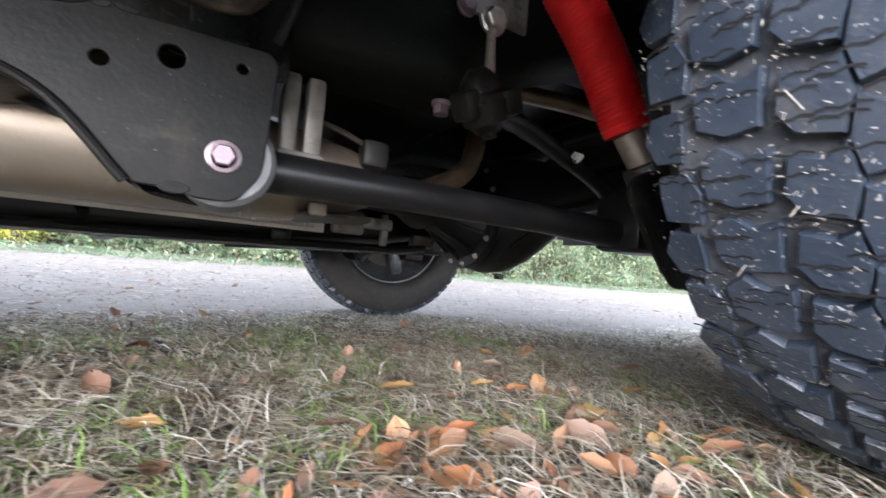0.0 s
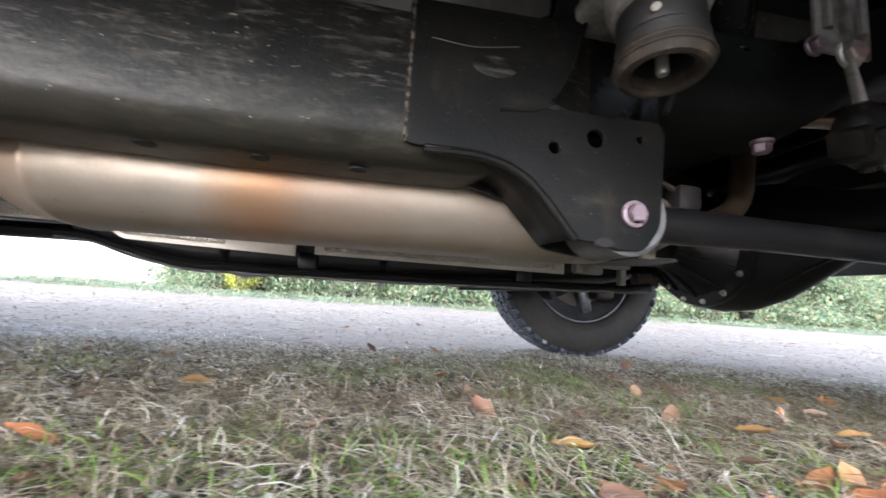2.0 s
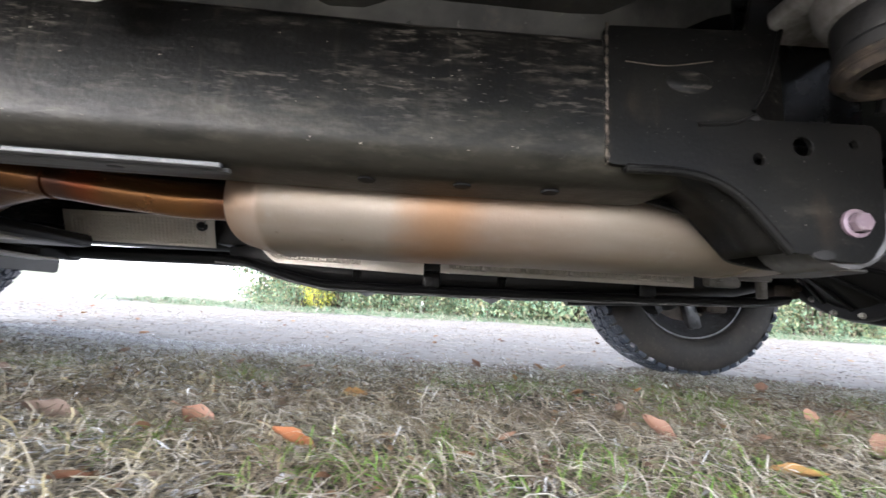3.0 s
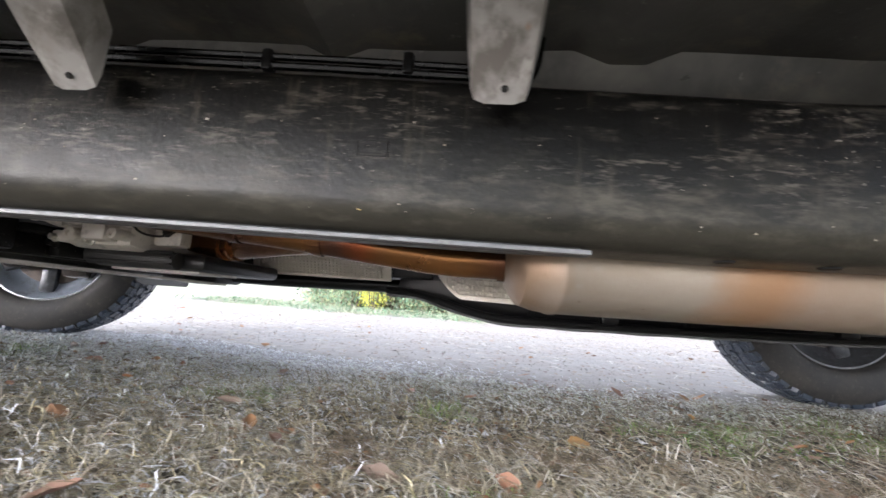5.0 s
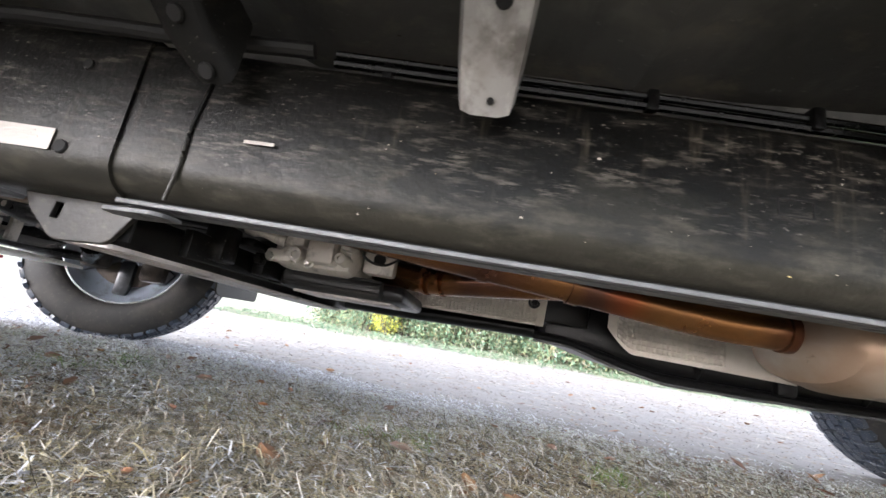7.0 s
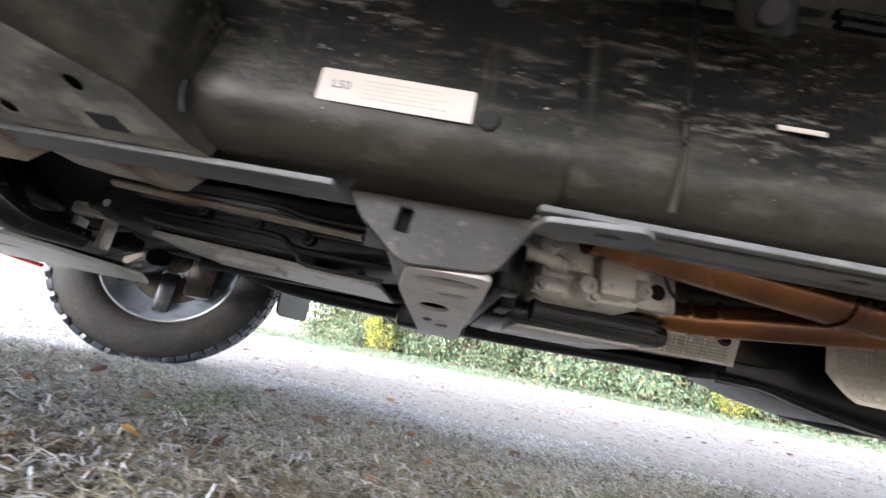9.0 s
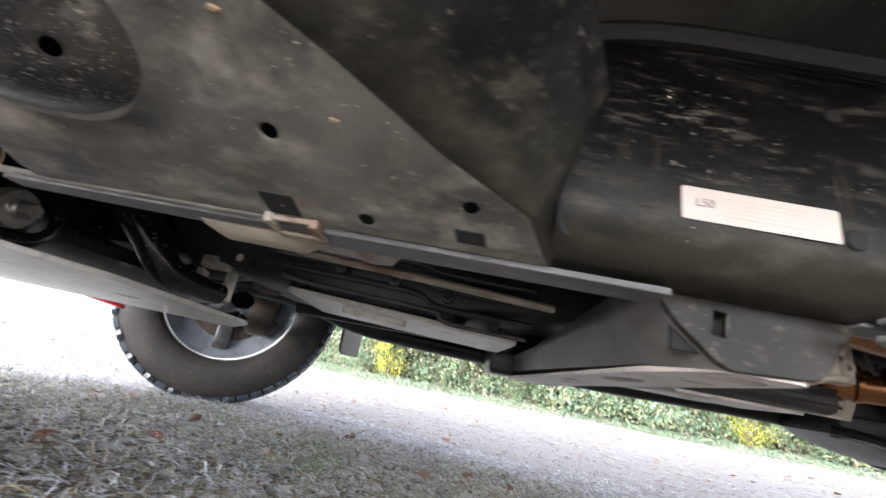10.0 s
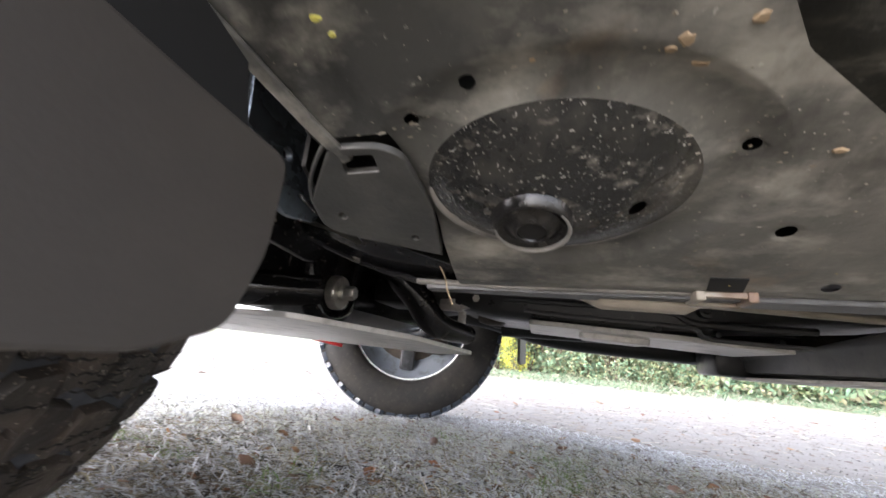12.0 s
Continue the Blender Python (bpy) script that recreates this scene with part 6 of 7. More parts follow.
def tyre_profile():
    w = TW / 2
    return [(0.234, -0.090), (0.239, -0.112), (0.254, -0.126), (0.285, -0.1325), (0.325, -0.130), (0.355, -0.122), (0.374, -0.112), (0.386, -0.098), (RT - 0.012, -0.07), (RT - 0.010, 0.0),
            (RT - 0.012, 0.07), (0.386, 0.098), (0.374, 0.112), (0.355, 0.122), (0.325, 0.130), (0.285, 0.1325), (0.254, 0.126), (0.239, 0.112), (0.234, 0.090)]


M_BARREL = material("dark_mottled_alloy", (0.10, 0.105, 0.115), 0.34, 0.6, [((0.03, 0.028, 0.026), (20, 20, 20), 0.45, 0.7, 0.7, 5), ((0.22, 0.23, 0.25), (50, 50, 50), 0.56, 0.72, 0.4, 4)], (120, 0.2), rough_vary=0.1)


def wheel_meshes():
    m = Matrix.Rotation(radians(90), 4, "X")
    bm = lathe(bmesh.new(), tyre_profile(), m, 96)
    tyre = bm_mesh("tyre", bm, M_SIDEWALL)
    tyre.materials.append(M_GROOVE)
    for p in tyre.polygons:
        if abs(p.center.y) < 0.104 and math.hypot(p.center.x, p.center.z) > 0.36:
            p.material_index = 1
    # tread blocks: interlocking polygons on the crown and shoulder lugs
    verts, faces = [], []
    rr = random.Random(3)
    n = 52

    def crown(y):
        return RT - 0.9 * y * y * (1 if abs(y) < 0.09 else 1.25)

    def lug(poly, low=0.012, drop=0.0):
        """poly of (angle, y)"""
        k0, n0 = len(verts), len(poly)
        ca = sum(p[0] for p in poly) / n0
        cy = sum(p[1] for p in poly) / n0
        for a, y in poly:
            r = crown(y) - low - 0.004
            verts.append((r * math.cos(a), y, r * math.sin(a)))
        for s, dr in ((0.985, -0.0018), (0.93, 0.0)):
            for a, y in poly:
                a2, y2 = ca + (a - ca) * s, cy + (y - cy) * s
                r = crown(y2) + dr - drop
                verts.append((r * math.cos(a2), y2, r * math.sin(a2)))
        for lay in range(2):
            for k in range(n0):
                faces.append((k0 + lay * n0 + k, k0 + lay * n0 + (k + 1) % n0, k0 + (lay + 1) * n0 + (k + 1) % n0, k0 + (lay + 1) * n0 + k))
        faces.append(tuple(range(k0 + 2 * n0, k0 + 3 * n0)))

    da = 2 * math.pi / n
    for k in range(n):
        a = k * da
        j = lambda s=0.003: rr.uniform(-s, s) / 0.4
        for side in (-1, 1):
            o = a + (0.5 * da if side > 0 else 0)
            y = lambda v: side * v
            # shoulder lug
            e = 0.004 if k % 2 else -0.004
            lug([(o + 0.06 * da, y(0.088 + e)), (o + 0.10 * da, y(0.116)), (o + 0.5 * da, y(0.121 + e)), (o + 0.88 * da, y(0.116)), (o + 0.90 * da, y(0.090)), (o + 0.55 * da, y(0.084 + e))][::side])
            # middle block, notched
            q = o + 0.30 * da
            lug([(q + 0.05 * da, y(0.040)), (q + 0.00 * da, y(0.060)), (q + 0.18 * da, y(0.079)), (q + 0.72 * da, y(0.080)), (q + 0.93 * da, y(0.066)), (q + 0.70 * da, y(0.052)), (q + 0.80 * da, y(0.036))][::side])
            # centre block
            q = o + 0.05 * da
            lug([(q + 0.02 * da, y(0.003)), (q + 0.12 * da, y(0.024)), (q + 0.40 * da, y(0.033)), (q + 0.90 * da, y(0.029)), (q + 0.80 * da, y(0.012)), (q + 0.94 * da, y(0.002)), (q + 0.45 * da, y(-0.002))][::side])
    tread = mesh_from("tread", verts, faces, mat=M_TYRE)
    # sipes and dried grass bits stuck to the rubber
    sv, sf, idx = [], [], []
    for k in range(n * 20):
        a, y = rr.uniform(0, 2 * math.pi), rr.uniform(-0.11, 0.11)
        prev = len(sv)
        for q in range(5):
            aa, yy = a + (0.0022 if q % 2 else -0.0022), y - 0.012 + 0.006 * q
            r = crown(yy) + 0.0004
            for d in (-0.0008, 0.0008):
                sv.append((r * math.cos(aa + d / r), yy, r * math.sin(aa + d / r)))
        for q in range(4):
            sf.append((prev + 2 * q, prev + 2 * q + 1, prev + 2 * q + 3, prev + 2 * q + 2))
    sipes = mesh_from("sipes", sv, sf, mat=M_GAP_SHADE, smooth=False)
    sv, sf = [], []
    for k in range(15000):
        a, y = rr.uniform(0, 2 * math.pi), rr.uniform(-0.122, 0.122)
        if noise.noise((a * 11, y * 34, 3.0)) + 0.5 * noise.noise((a * 40, y * 90, 1.0)) < rr.uniform(-0.45, 0.45):
            continue
        ln, th, wd = rr.choice((0.0003, 0.0004, 0.0006, 0.0008, 0.0012, 0.0018)), rr.gauss(0, 0.7), rr.uniform(0.0002, 0.0004)
        if rr.random() < 0.006:
            ln, wd, th = rr.uniform(0.003, 0.008), 0.0004, rr.uniform(-1.6, 1.6)
        prev = len(sv)
        for u, w in ((-ln, -wd), (ln, -wd), (ln, wd), (-ln, wd)):
            uu, ww = u * math.cos(th) - w * math.sin(th), u * math.sin(th) + w * math.cos(th)
            yy = y + uu
            r = crown(yy) + 0.0010
            sv.append((r * math.cos(a + ww / r), yy, r * math.sin(a + ww / r)))
        sf.append((prev, prev + 1, prev + 2, prev + 3))
    chaff = mesh_from("chaff", sv, sf, mat=M_CHAFF, smooth=False)
    bm = lathe(bmesh.new(), [(0.150, 0.02), (0.19, 0.03), (0.208, 0.0), (0.214, -0.06), (0.226, -0.10), (0.239, -0.116), (0.244, -0.110), (0.238, -0.095), (0.226, -0.06), (0.222, 0.05), (0.238, 0.09), (0.243, 0.112), (0.232, 0.112), (0.205, 0.07), (0.175, 0.05), (0.15, 0.045)], m, 64)
    rim = bm_mesh("rim", bm, M_RIM)
    rim.materials.append(M_BARREL)
    for p in rim.polygons:
        r = math.hypot(p.center.x, p.center.z)
        if p.center.y < 0.03 and r < 0.222:
            p.material_index = 1
    bm = bmesh.new()
    lathe(bm, [(0, 0.075), (0.05, 0.075), (0.07, 0.06), (0.075, 0.03), (0.075, 0.0), (0, 0.0)], m, 32)
    hub = bm_mesh("wheel", bm, M_RIM)
    spoke = bm_mesh("spoke", block(bmesh.new(), (0.05, -0.030, 0.030), (0.205, 0.030, 0.078), 0.012, m), M_BARREL)
    return tyre, tread, sipes, chaff, rim, hub, spoke


M_CHAFF = material("dried_grass_bits", (0.46, 0.43, 0.38), 0.8, 0.0, [((0.60, 0.58, 0.54), (200, 200, 200), 0.5, 0.6, 0.8, 2)])
W = wheel_meshes()


M_MUDTYRE = material("mud_caked_tyre_rubber", (0.022, 0.018, 0.015), 0.62, 0.0,
                     [((0.090, 0.068, 0.052), (16, 16, 16), 0.42, 0.66, 0.8, 6), ((0.17, 0.135, 0.105), (60, 60, 60), 0.60, 0.72, 0.5, 5), ((0.42, 0.39, 0.34), (260, 260, 120), 0.68, 0.72, 0.6, 2)], (150, 0.8), rough_vary=0.1)
# two copies of one rim: reflected light painted in front, shade painted at the rear
LIT_RIM = W[4].copy()
LIT_RIM.materials[1] = material("lit_bluish_rim_barrel", (0.46, 0.53, 0.62), 0.32, 0.6, [((0.14, 0.14, 0.14), (24, 24, 24), 0.52, 0.72, 0.6, 5)], (120, 0.2))
SHADED_RIM = W[4].copy()
SHADED_RIM.materials[0] = M_BARREL
MUD_TREAD = W[1].copy()
MUD_TREAD.materials[0] = M_MUDTYRE
MUD_CHAFF = W[3].copy()
MUD_CHAFF.materials[0] = material("muddy_straw_bits", (0.20, 0.165, 0.12), 0.9, 0.0, [((0.34, 0.30, 0.24), (160, 160, 160), 0.5, 0.6, 0.8, 2)])


def wheel(x, y, spin, flip, steer=0.0):
    zc = ground_z(x, y) + RT - 0.008
    m = Matrix.Translation((x, y, zc)) @ Matrix.Rotation(radians((180 if flip else 0) + steer), 4, "Z") @ Matrix.Rotation(radians(spin), 4, "Y")
    hub = part("wheel", W[5], truck, "alloy wheel with worn all-terrain tyre", m)
    part("tyre", W[0], hub, "dusty black rubber tyre")
    part("tread", MUD_TREAD if steer and flip else W[1], hub, "mud-caked chunky tread blocks" if steer and flip else "chunky tread blocks flecked with dry grass")
    tagged(part("sipe_pattern", W[2], hub), kind="stuff")
    for k in range(6):
        part("spoke", W[6], hub, "", Matrix.Rotation(2 * math.pi * k / 6, 4, "Y"))
    tagged(part("chaff", MUD_CHAFF if steer and flip else W[3], hub, "bits of dried grass"), kind="stuff")
    part("rim", SHADED_RIM if x == X_REAR else LIT_RIM, hub, "rim barrel in a grey darkened for shade" if x == X_REAR else "machined rim barrel brightened for reflected light")
    # brake disc and caliper on the inner side
    s = 1 if y < YC else -1
    turn = Matrix.Translation((x, y, zc)) @ Matrix.Rotation(radians(steer), 4, "Z")
    bm = lathe(bmesh.new(), [(0.05, 0.012), (0.10, 0.0), (0.12, 0.004), (0.165, 0.0), (0.168, 0.006), (0.165, 0.022), (0.05, 0.022), (0.05, 0.05), (0, 0.05)], turn @ Matrix.Translation((0, s * 0.03, 0)) @ Matrix.Rotation(radians(-90 * s), 4, "X"), 32)
    part("brake_disc", bm_mesh("brake_disc", bm, M_CAST), truck)
    bm = block(bmesh.new(), (0.06, s * 0.07 - 0.05, -0.13), (0.16, s * 0.07 + 0.04, 0.08), 0.02, turn)
    part("brake_caliper", bm_mesh("brake_caliper", bm, M_CAST), truck)
    return hub


wheel(X_REAR, 0.095, 0, True)
wheel(X_REAR, 1.80, 17, False)
wheel(-2.76, 0.205, 9, True, 14)
wheel(X_FRONT, 1.775, 31, False, 20)

# ---- body: floor, sills, wings, mud flaps ----
verts, faces = [], []
xs = [-3.4 + 0.05 * k for k in range(106)]
ys = [0.02 + 0.05 * k for k in range(36)]
for x in xs:
    for y in ys:
        z = 0.63 + 0.004 * math.sin(x * 9) * math.sin(y * 14)
        if 0.62 < y < 1.16:
            z += 0.10 * min(1, (0.27 - abs(y - YC)) / 0.06)
        if abs(((x + 10) % 0.4) - 0.2) < 0.05:
            z -= 0.022
        if abs(y - 0.27) < 0.04:
            z -= 0.018
        if x > -0.25:
            z += min(0.14, (x + 0.25) * 0.5)
        if x < -2.25:
            z += min(0.35, (-2.25 - x) * 1.2)
        verts.append((x, y, z))
for i in range(len(xs) - 1):
    for k in range(len(ys) - 1):
        q = i * len(ys) + k
        faces.append((q, q + 1, q + len(ys) + 1, q + len(ys)))
floor_pan = part("floor_pan", mesh_from("floor_pan", verts, faces, mat=M_UNDER), truck, "grey sealed underbody floor pan")
md = floor_pan.modifiers.new("thickness", "SOLIDIFY")
md.thickness, md.offset = 0.01, -1
for x, y in ((-1.62, 0.30), (-0.62, 0.28), (-1.02, 0.22)):
    bm = lathe(bmesh.new(), [(0, -0.006), (0.012, -0.006), (0.014, -0.002), (0.024, -0.004), (0.028, 0.004)], Matrix.Translation((x, y, 0.622)), 24)
    part("floor_plug", bm_mesh("floor_plug", bm, M_RUBBER), floor_pan)
for f in (lambda y: y, lambda y: 2 * YC - y):
    for x0, x1 in ((-2.30, 0.10),):
        y0, y1 = sorted((f(-0.06), f(0.05)))
        bm = block(bmesh.new(), (x0, y0, 0.50), (x1, y1, 0.82), 0.03, segments=3)
        part("rocker_panel", bm_mesh("rocker_panel", bm, M_WHITE), truck, "white painted rocker panel")
    # wings with round wheel arches
    for cx, xa, xb in ((X_REAR, 0.10, 1.9), (X_FRONT, -3.6, -2.30)):
        arch = [(cx + 0.50 * math.cos(radians(a)), 0.42 + 0.50 * math.sin(radians(a))) for a in range(180, -1, -8)]
        out = [(xa, 0.60)] + [p for p in arch if xa < p[0] < xb and p[1] > 0.58] + [(xb, 0.60), (xb, 1.15), (xa, 1.15)]
        part("wing_panel", plate("wing_panel", out, [], 0.02, at_y(f(-0.07)), M_WHITE, 0.006), truck, "white painted wing over the wheel")
        bm = bmesh.new()
        prev = None
        for a in range(36 if cx == X_REAR else 0, 145 if cx == X_REAR else 181, 12):
            q = [(cx + 0.52 * math.cos(radians(a)), f(-0.06), 0.42 + 0.52 * math.sin(radians(a))), (cx + 0.52 * math.cos(radians(a)), f(0.36), 0.42 + 0.52 * math.sin(radians(a)))]
            cur = [bm.verts.new(p) for p in q]
            if prev:
                bm.faces.new((prev[0], prev[1], cur[1], cur[0]))
            prev = cur
        bmesh.ops.solidify(bm, geom=bm.faces[:], thickness=0.006)
        part("wheel_arch_liner", bm_mesh("wheel_arch_liner", bm, M_BLACK), truck)
# mud flaps behind the front wheels
YZ = Matrix(((0, 0, 1, 0), (1, 0, 0, 0), (0, 1, 0, 0), (0, 0, 0, 1)))
near_flap = rounded([(-0.12, 0.257), (0.20, 0.257), (0.232, 0.267), (0.245, 0.30), (0.247, 0.345), (0.20, 0.3475), (0.16, 0.351), (-0.12, 0.362)], 0.008)
part("mud_flap", plate("mud_flap", near_flap, [], 0.006, Matrix.Translation((-2.235, 0, 0)) @ YZ, M_FLAP, 0.002), truck, "flat matt dark grey plastic mud flap")
# two black panels added as the shade behind and above the near flap
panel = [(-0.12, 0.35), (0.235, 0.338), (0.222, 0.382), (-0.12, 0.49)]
part("liner_panel", plate("liner_panel", panel, [], 0.004, Matrix.Translation((-2.243, 0, 0)) @ YZ, M_GAP_SHADE, 0.0005), truck, "black panel added for the shade behind the mud flap")
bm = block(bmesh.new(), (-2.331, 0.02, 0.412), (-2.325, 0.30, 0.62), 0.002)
part("liner_panel", bm_mesh("liner_panel", bm, M_GAP_SHADE), truck, "black panel added for the shade behind the mud flap")
far_flap = rounded([(1.98, 0.246), (1.70, 0.246), (1.655, 0.26), (1.64, 0.40), (1.75, 0.55), (1.98, 0.60)], 0.02)
part("mud_flap", plate("mud_flap", far_flap, [], 0.006, Matrix.Translation((-2.235, 0, 0)) @ YZ, M_FLAP, 0.002), truck, "flat matt dark grey plastic mud flap")
bm = block(bmesh.new(), (1.84, 0.0, 0.44), (1.92, 2 * YC, 0.80), 0.02)
part("rear_bumper", bm_mesh("rear_bumper", bm, M_BLACK), truck, "black rear bumper beam")
bm = lathe(bmesh.new(), [(0.10, 0.10), (0.20, 0.115), (0.34, 0.10), (0.385, 0.05), (0.385, -0.05), (0.34, -0.10), (0.20, -0.115), (0.10, -0.10)], Matrix.Translation((1.33, YC, 0.60)), 40)
part("spare_tyre", bm_mesh("spare_tyre", bm, M_SIDEWALL), truck, "spare tyre slung under the bed")
# bed floor in black, so the shade over the rear is in its colour
bm = block(bmesh.new(), (-0.02, 0.30, 0.735), (1.86, 2 * YC - 0.30, 0.755), 0.004)
for k in range(5):
    rib = block(bmesh.new(), (0.22 + 0.36 * k, 0.31, 0.70), (0.30 + 0.36 * k, 2 * YC - 0.31, 0.732), 0.008)
    part("bed_rib", bm_mesh("bed_rib", rib, M_BLACK), truck)
part("bed_floor", bm_mesh("bed_floor", bm, M_BLACK), truck, "underside of the pickup bed, blackened for its shade")
for y in (0.30, 2 * YC - 0.30):
    bm = block(bmesh.new(), (0.50, y - 0.006, 0.62), (1.84, y + 0.006, 0.86), 0.003)
    part("inner_wing", bm_mesh("inner_wing", bm, M_BLACK), truck)
bm = block(bmesh.new(), (1.80, 0.10, 0.40), (1.83, 2 * YC - 0.10, 0.74), 0.01)
part("hitch_beam", bm_mesh("hitch_beam", bm, M_BLACK), truck, "black hitch cross beam")
bm = block(bmesh.new(), (0.10, 0.62, 0.50), (0.40, 1.25, 0.70), 0.03, segments=3)
part("evaporative_canister", bm_mesh("evaporative_canister", bm, M_BLACK), truck, "black plastic canister above the axle")
for x, y in ((0.98, 0.935),):
    bm = sweep(bmesh.new(), [(x, 0.40, 0.66), (x, 1.47, 0.66)], 0.05, 12)
    part("cross_tube", bm_mesh("cross_tube", bm, M_BLACK), truck)
corner = rounded([(0.03, 0.40), (0.078, 0.382), (0.138, 0.389), (0.20, 0.398), (0.236, 0.408), (0.252, 0.44), (0.255, 0.62), (0.02, 0.62)], 0.012)
part("bed_corner_panel", plate("bed_corner_panel", corner, [], 0.010, at_y(0.172), M_WHITE, 0.003), truck, "white painted lower corner of the bed side")
# bed wall and body sides that close the cab above
bm = block(bmesh.new(), (-2.3, 0.0, 0.80), (1.9, 2 * YC, 1.20), 0.05)
part("body_shell", bm_mesh("body_shell", bm, M_WHITE), truck, "white painted cab and bed body")

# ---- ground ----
# soil under the truck; part of its darkness stands in for the shade there
M_SOIL = material("soil_and_thatch_with_shade", (0.020, 0.016, 0.011), 0.9, 0.0,
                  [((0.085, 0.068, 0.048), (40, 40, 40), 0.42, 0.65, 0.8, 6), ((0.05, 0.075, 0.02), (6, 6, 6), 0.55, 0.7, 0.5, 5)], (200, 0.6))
M_ROAD = material("pale_gravel_track", (0.245, 0.229, 0.210), 0.9, 0.0,
                  [((0.245, 0.205, 0.178), (2.2, 2.2, 2.2), 0.42, 0.66, 0.60, 8), ((0.335, 0.322, 0.305), (14, 14, 14), 0.48, 0.68, 0.5, 8), ((0.32, 0.308, 0.292), (90, 90, 90), 0.5, 0.62, 0.6, 3), ((0.17, 0.135, 0.108), (45, 45, 45), 0.60, 0.70, 0.55, 5)], (150, 0.9))
M_DRY = material("open_dry_grass", (0.25, 0.225, 0.18), 0.9, 0.0, [((0.14, 0.12, 0.085), (30, 30, 30), 0.45, 0.65, 0.7, 6), ((0.36, 0.33, 0.28), (9, 9, 9), 0.45, 0.7, 0.6, 6), ((0.14, 0.17, 0.06), (3, 3, 3), 0.55, 0.7, 0.4, 5)], (120, 0.7))
M_VERGE = material("grassy_verge", (0.21, 0.22, 0.14), 0.9, 0.0, [((0.34, 0.31, 0.24), (5, 5, 5), 0.45, 0.65, 0.7, 6)], (60, 0.6))


def spread(lo, hi, step, far):
    mid = [lo + step * k for k in range(int((hi - lo) / step) + 1)]
    out, g, p = [], step, hi
    while p < far:
        g *= 1.35
        p += g
        out.append(p)
    outn, g, p = [], step, lo
    while p > -far:
        g *= 1.35
        p -= g
        outn.append(p)
    return outn[::-1] + mid + out


gx, gy = spread(-3.4, 1.8, 0.04, 1500), spread(-0.6, 4.0, 0.04, 1500)
verts = [(x, y, ground_z(x, y)) for x in gx for y in gy]
faces, idx = [], []
for i in range(len(gx) - 1):
    for k in range(len(gy) - 1):
        q = i * len(gy) + k
        faces.append((q, q + len(gy), q + len(gy) + 1, q + 1))
        cx, cy = (gx[i] + gx[i + 1]) / 2, (gy[k] + gy[k + 1]) / 2
        # the dark soil's edge follows both the grass and the truck's shade
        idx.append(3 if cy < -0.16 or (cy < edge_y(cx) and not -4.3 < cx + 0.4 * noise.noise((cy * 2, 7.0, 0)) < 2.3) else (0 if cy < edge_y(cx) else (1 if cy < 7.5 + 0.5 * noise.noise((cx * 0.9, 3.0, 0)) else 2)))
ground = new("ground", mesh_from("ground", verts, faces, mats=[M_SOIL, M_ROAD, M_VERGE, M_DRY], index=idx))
tagged(ground, "dry grass verge beside a pale gravel track", "ground", kind="structure")

# ---- ground cover ----
def straw(n, x0, x1, y0, y1, seed, lengths, width, lift, keep=None, curl=0.5, joints=(0, 0.35, 0.7, 1.0)):
    """Curved dry blades as one sheet of strips: vertices and quads."""
    g = np.random.default_rng(seed)
    x, y = g.uniform(x0, x1, n), g.uniform(y0, y1, n)
    if keep is not None:
        ok = keep(x, y, g)
        x, y = x[ok], y[ok]
        n = len(x)
    z = np.array([ground_z(a, b) for a, b in zip(x, y)])
    th, ln = g.uniform(0, 2 * np.pi, n), g.uniform(*lengths, n)
    bend, up = g.normal(0, curl, n), np.abs(g.normal(0, lift, n))
    rise0 = g.uniform(0, 0.012, n)
    w = width * g.uniform(0.6, 1.5, n)
    q = len(joints)
    V = np.zeros((n, 2 * q, 3))
    for k, t in enumerate(joints):
        a = th + bend * t
        px, py = x + ln * t * np.cos(a), y + ln * t * np.sin(a)
        pz = z + rise0 + ln * up * (t - 0.75 * t * t)
        ww = w * (1.0 if k < q - 1 else 0.3)
        V[:, 2 * k] = np.stack([px - ww * np.sin(a), py + ww * np.cos(a), pz], 1)
        V[:, 2 * k + 1] = np.stack([px + ww * np.sin(a), py - ww * np.cos(a), pz + ww * 0.5], 1)
    F = (np.arange(n)[:, None, None] * 2 * q + np.array([[2 * k, 2 * k + 1, 2 * k + 3, 2 * k + 2] for k in range(q - 1)])[None]).reshape(-1, 4)
    return V.reshape(-1, 3), F


def strip_mesh(name, V, F, mat):
    me = bpy.data.meshes.new(name)
    me.vertices.add(len(V))
    me.vertices.foreach_set("co", V.astype(np.float32).ravel())
    me.loops.add(F.size)
    me.loops.foreach_set("vertex_index", F.ravel().astype(np.int32))
    me.polygons.add(len(F))
    me.polygons.foreach_set("loop_start", np.arange(0, F.size, 4, dtype=np.int32))
    me.materials.append(mat)
    me.update(calc_edges=True)
    me.validate()
    return me


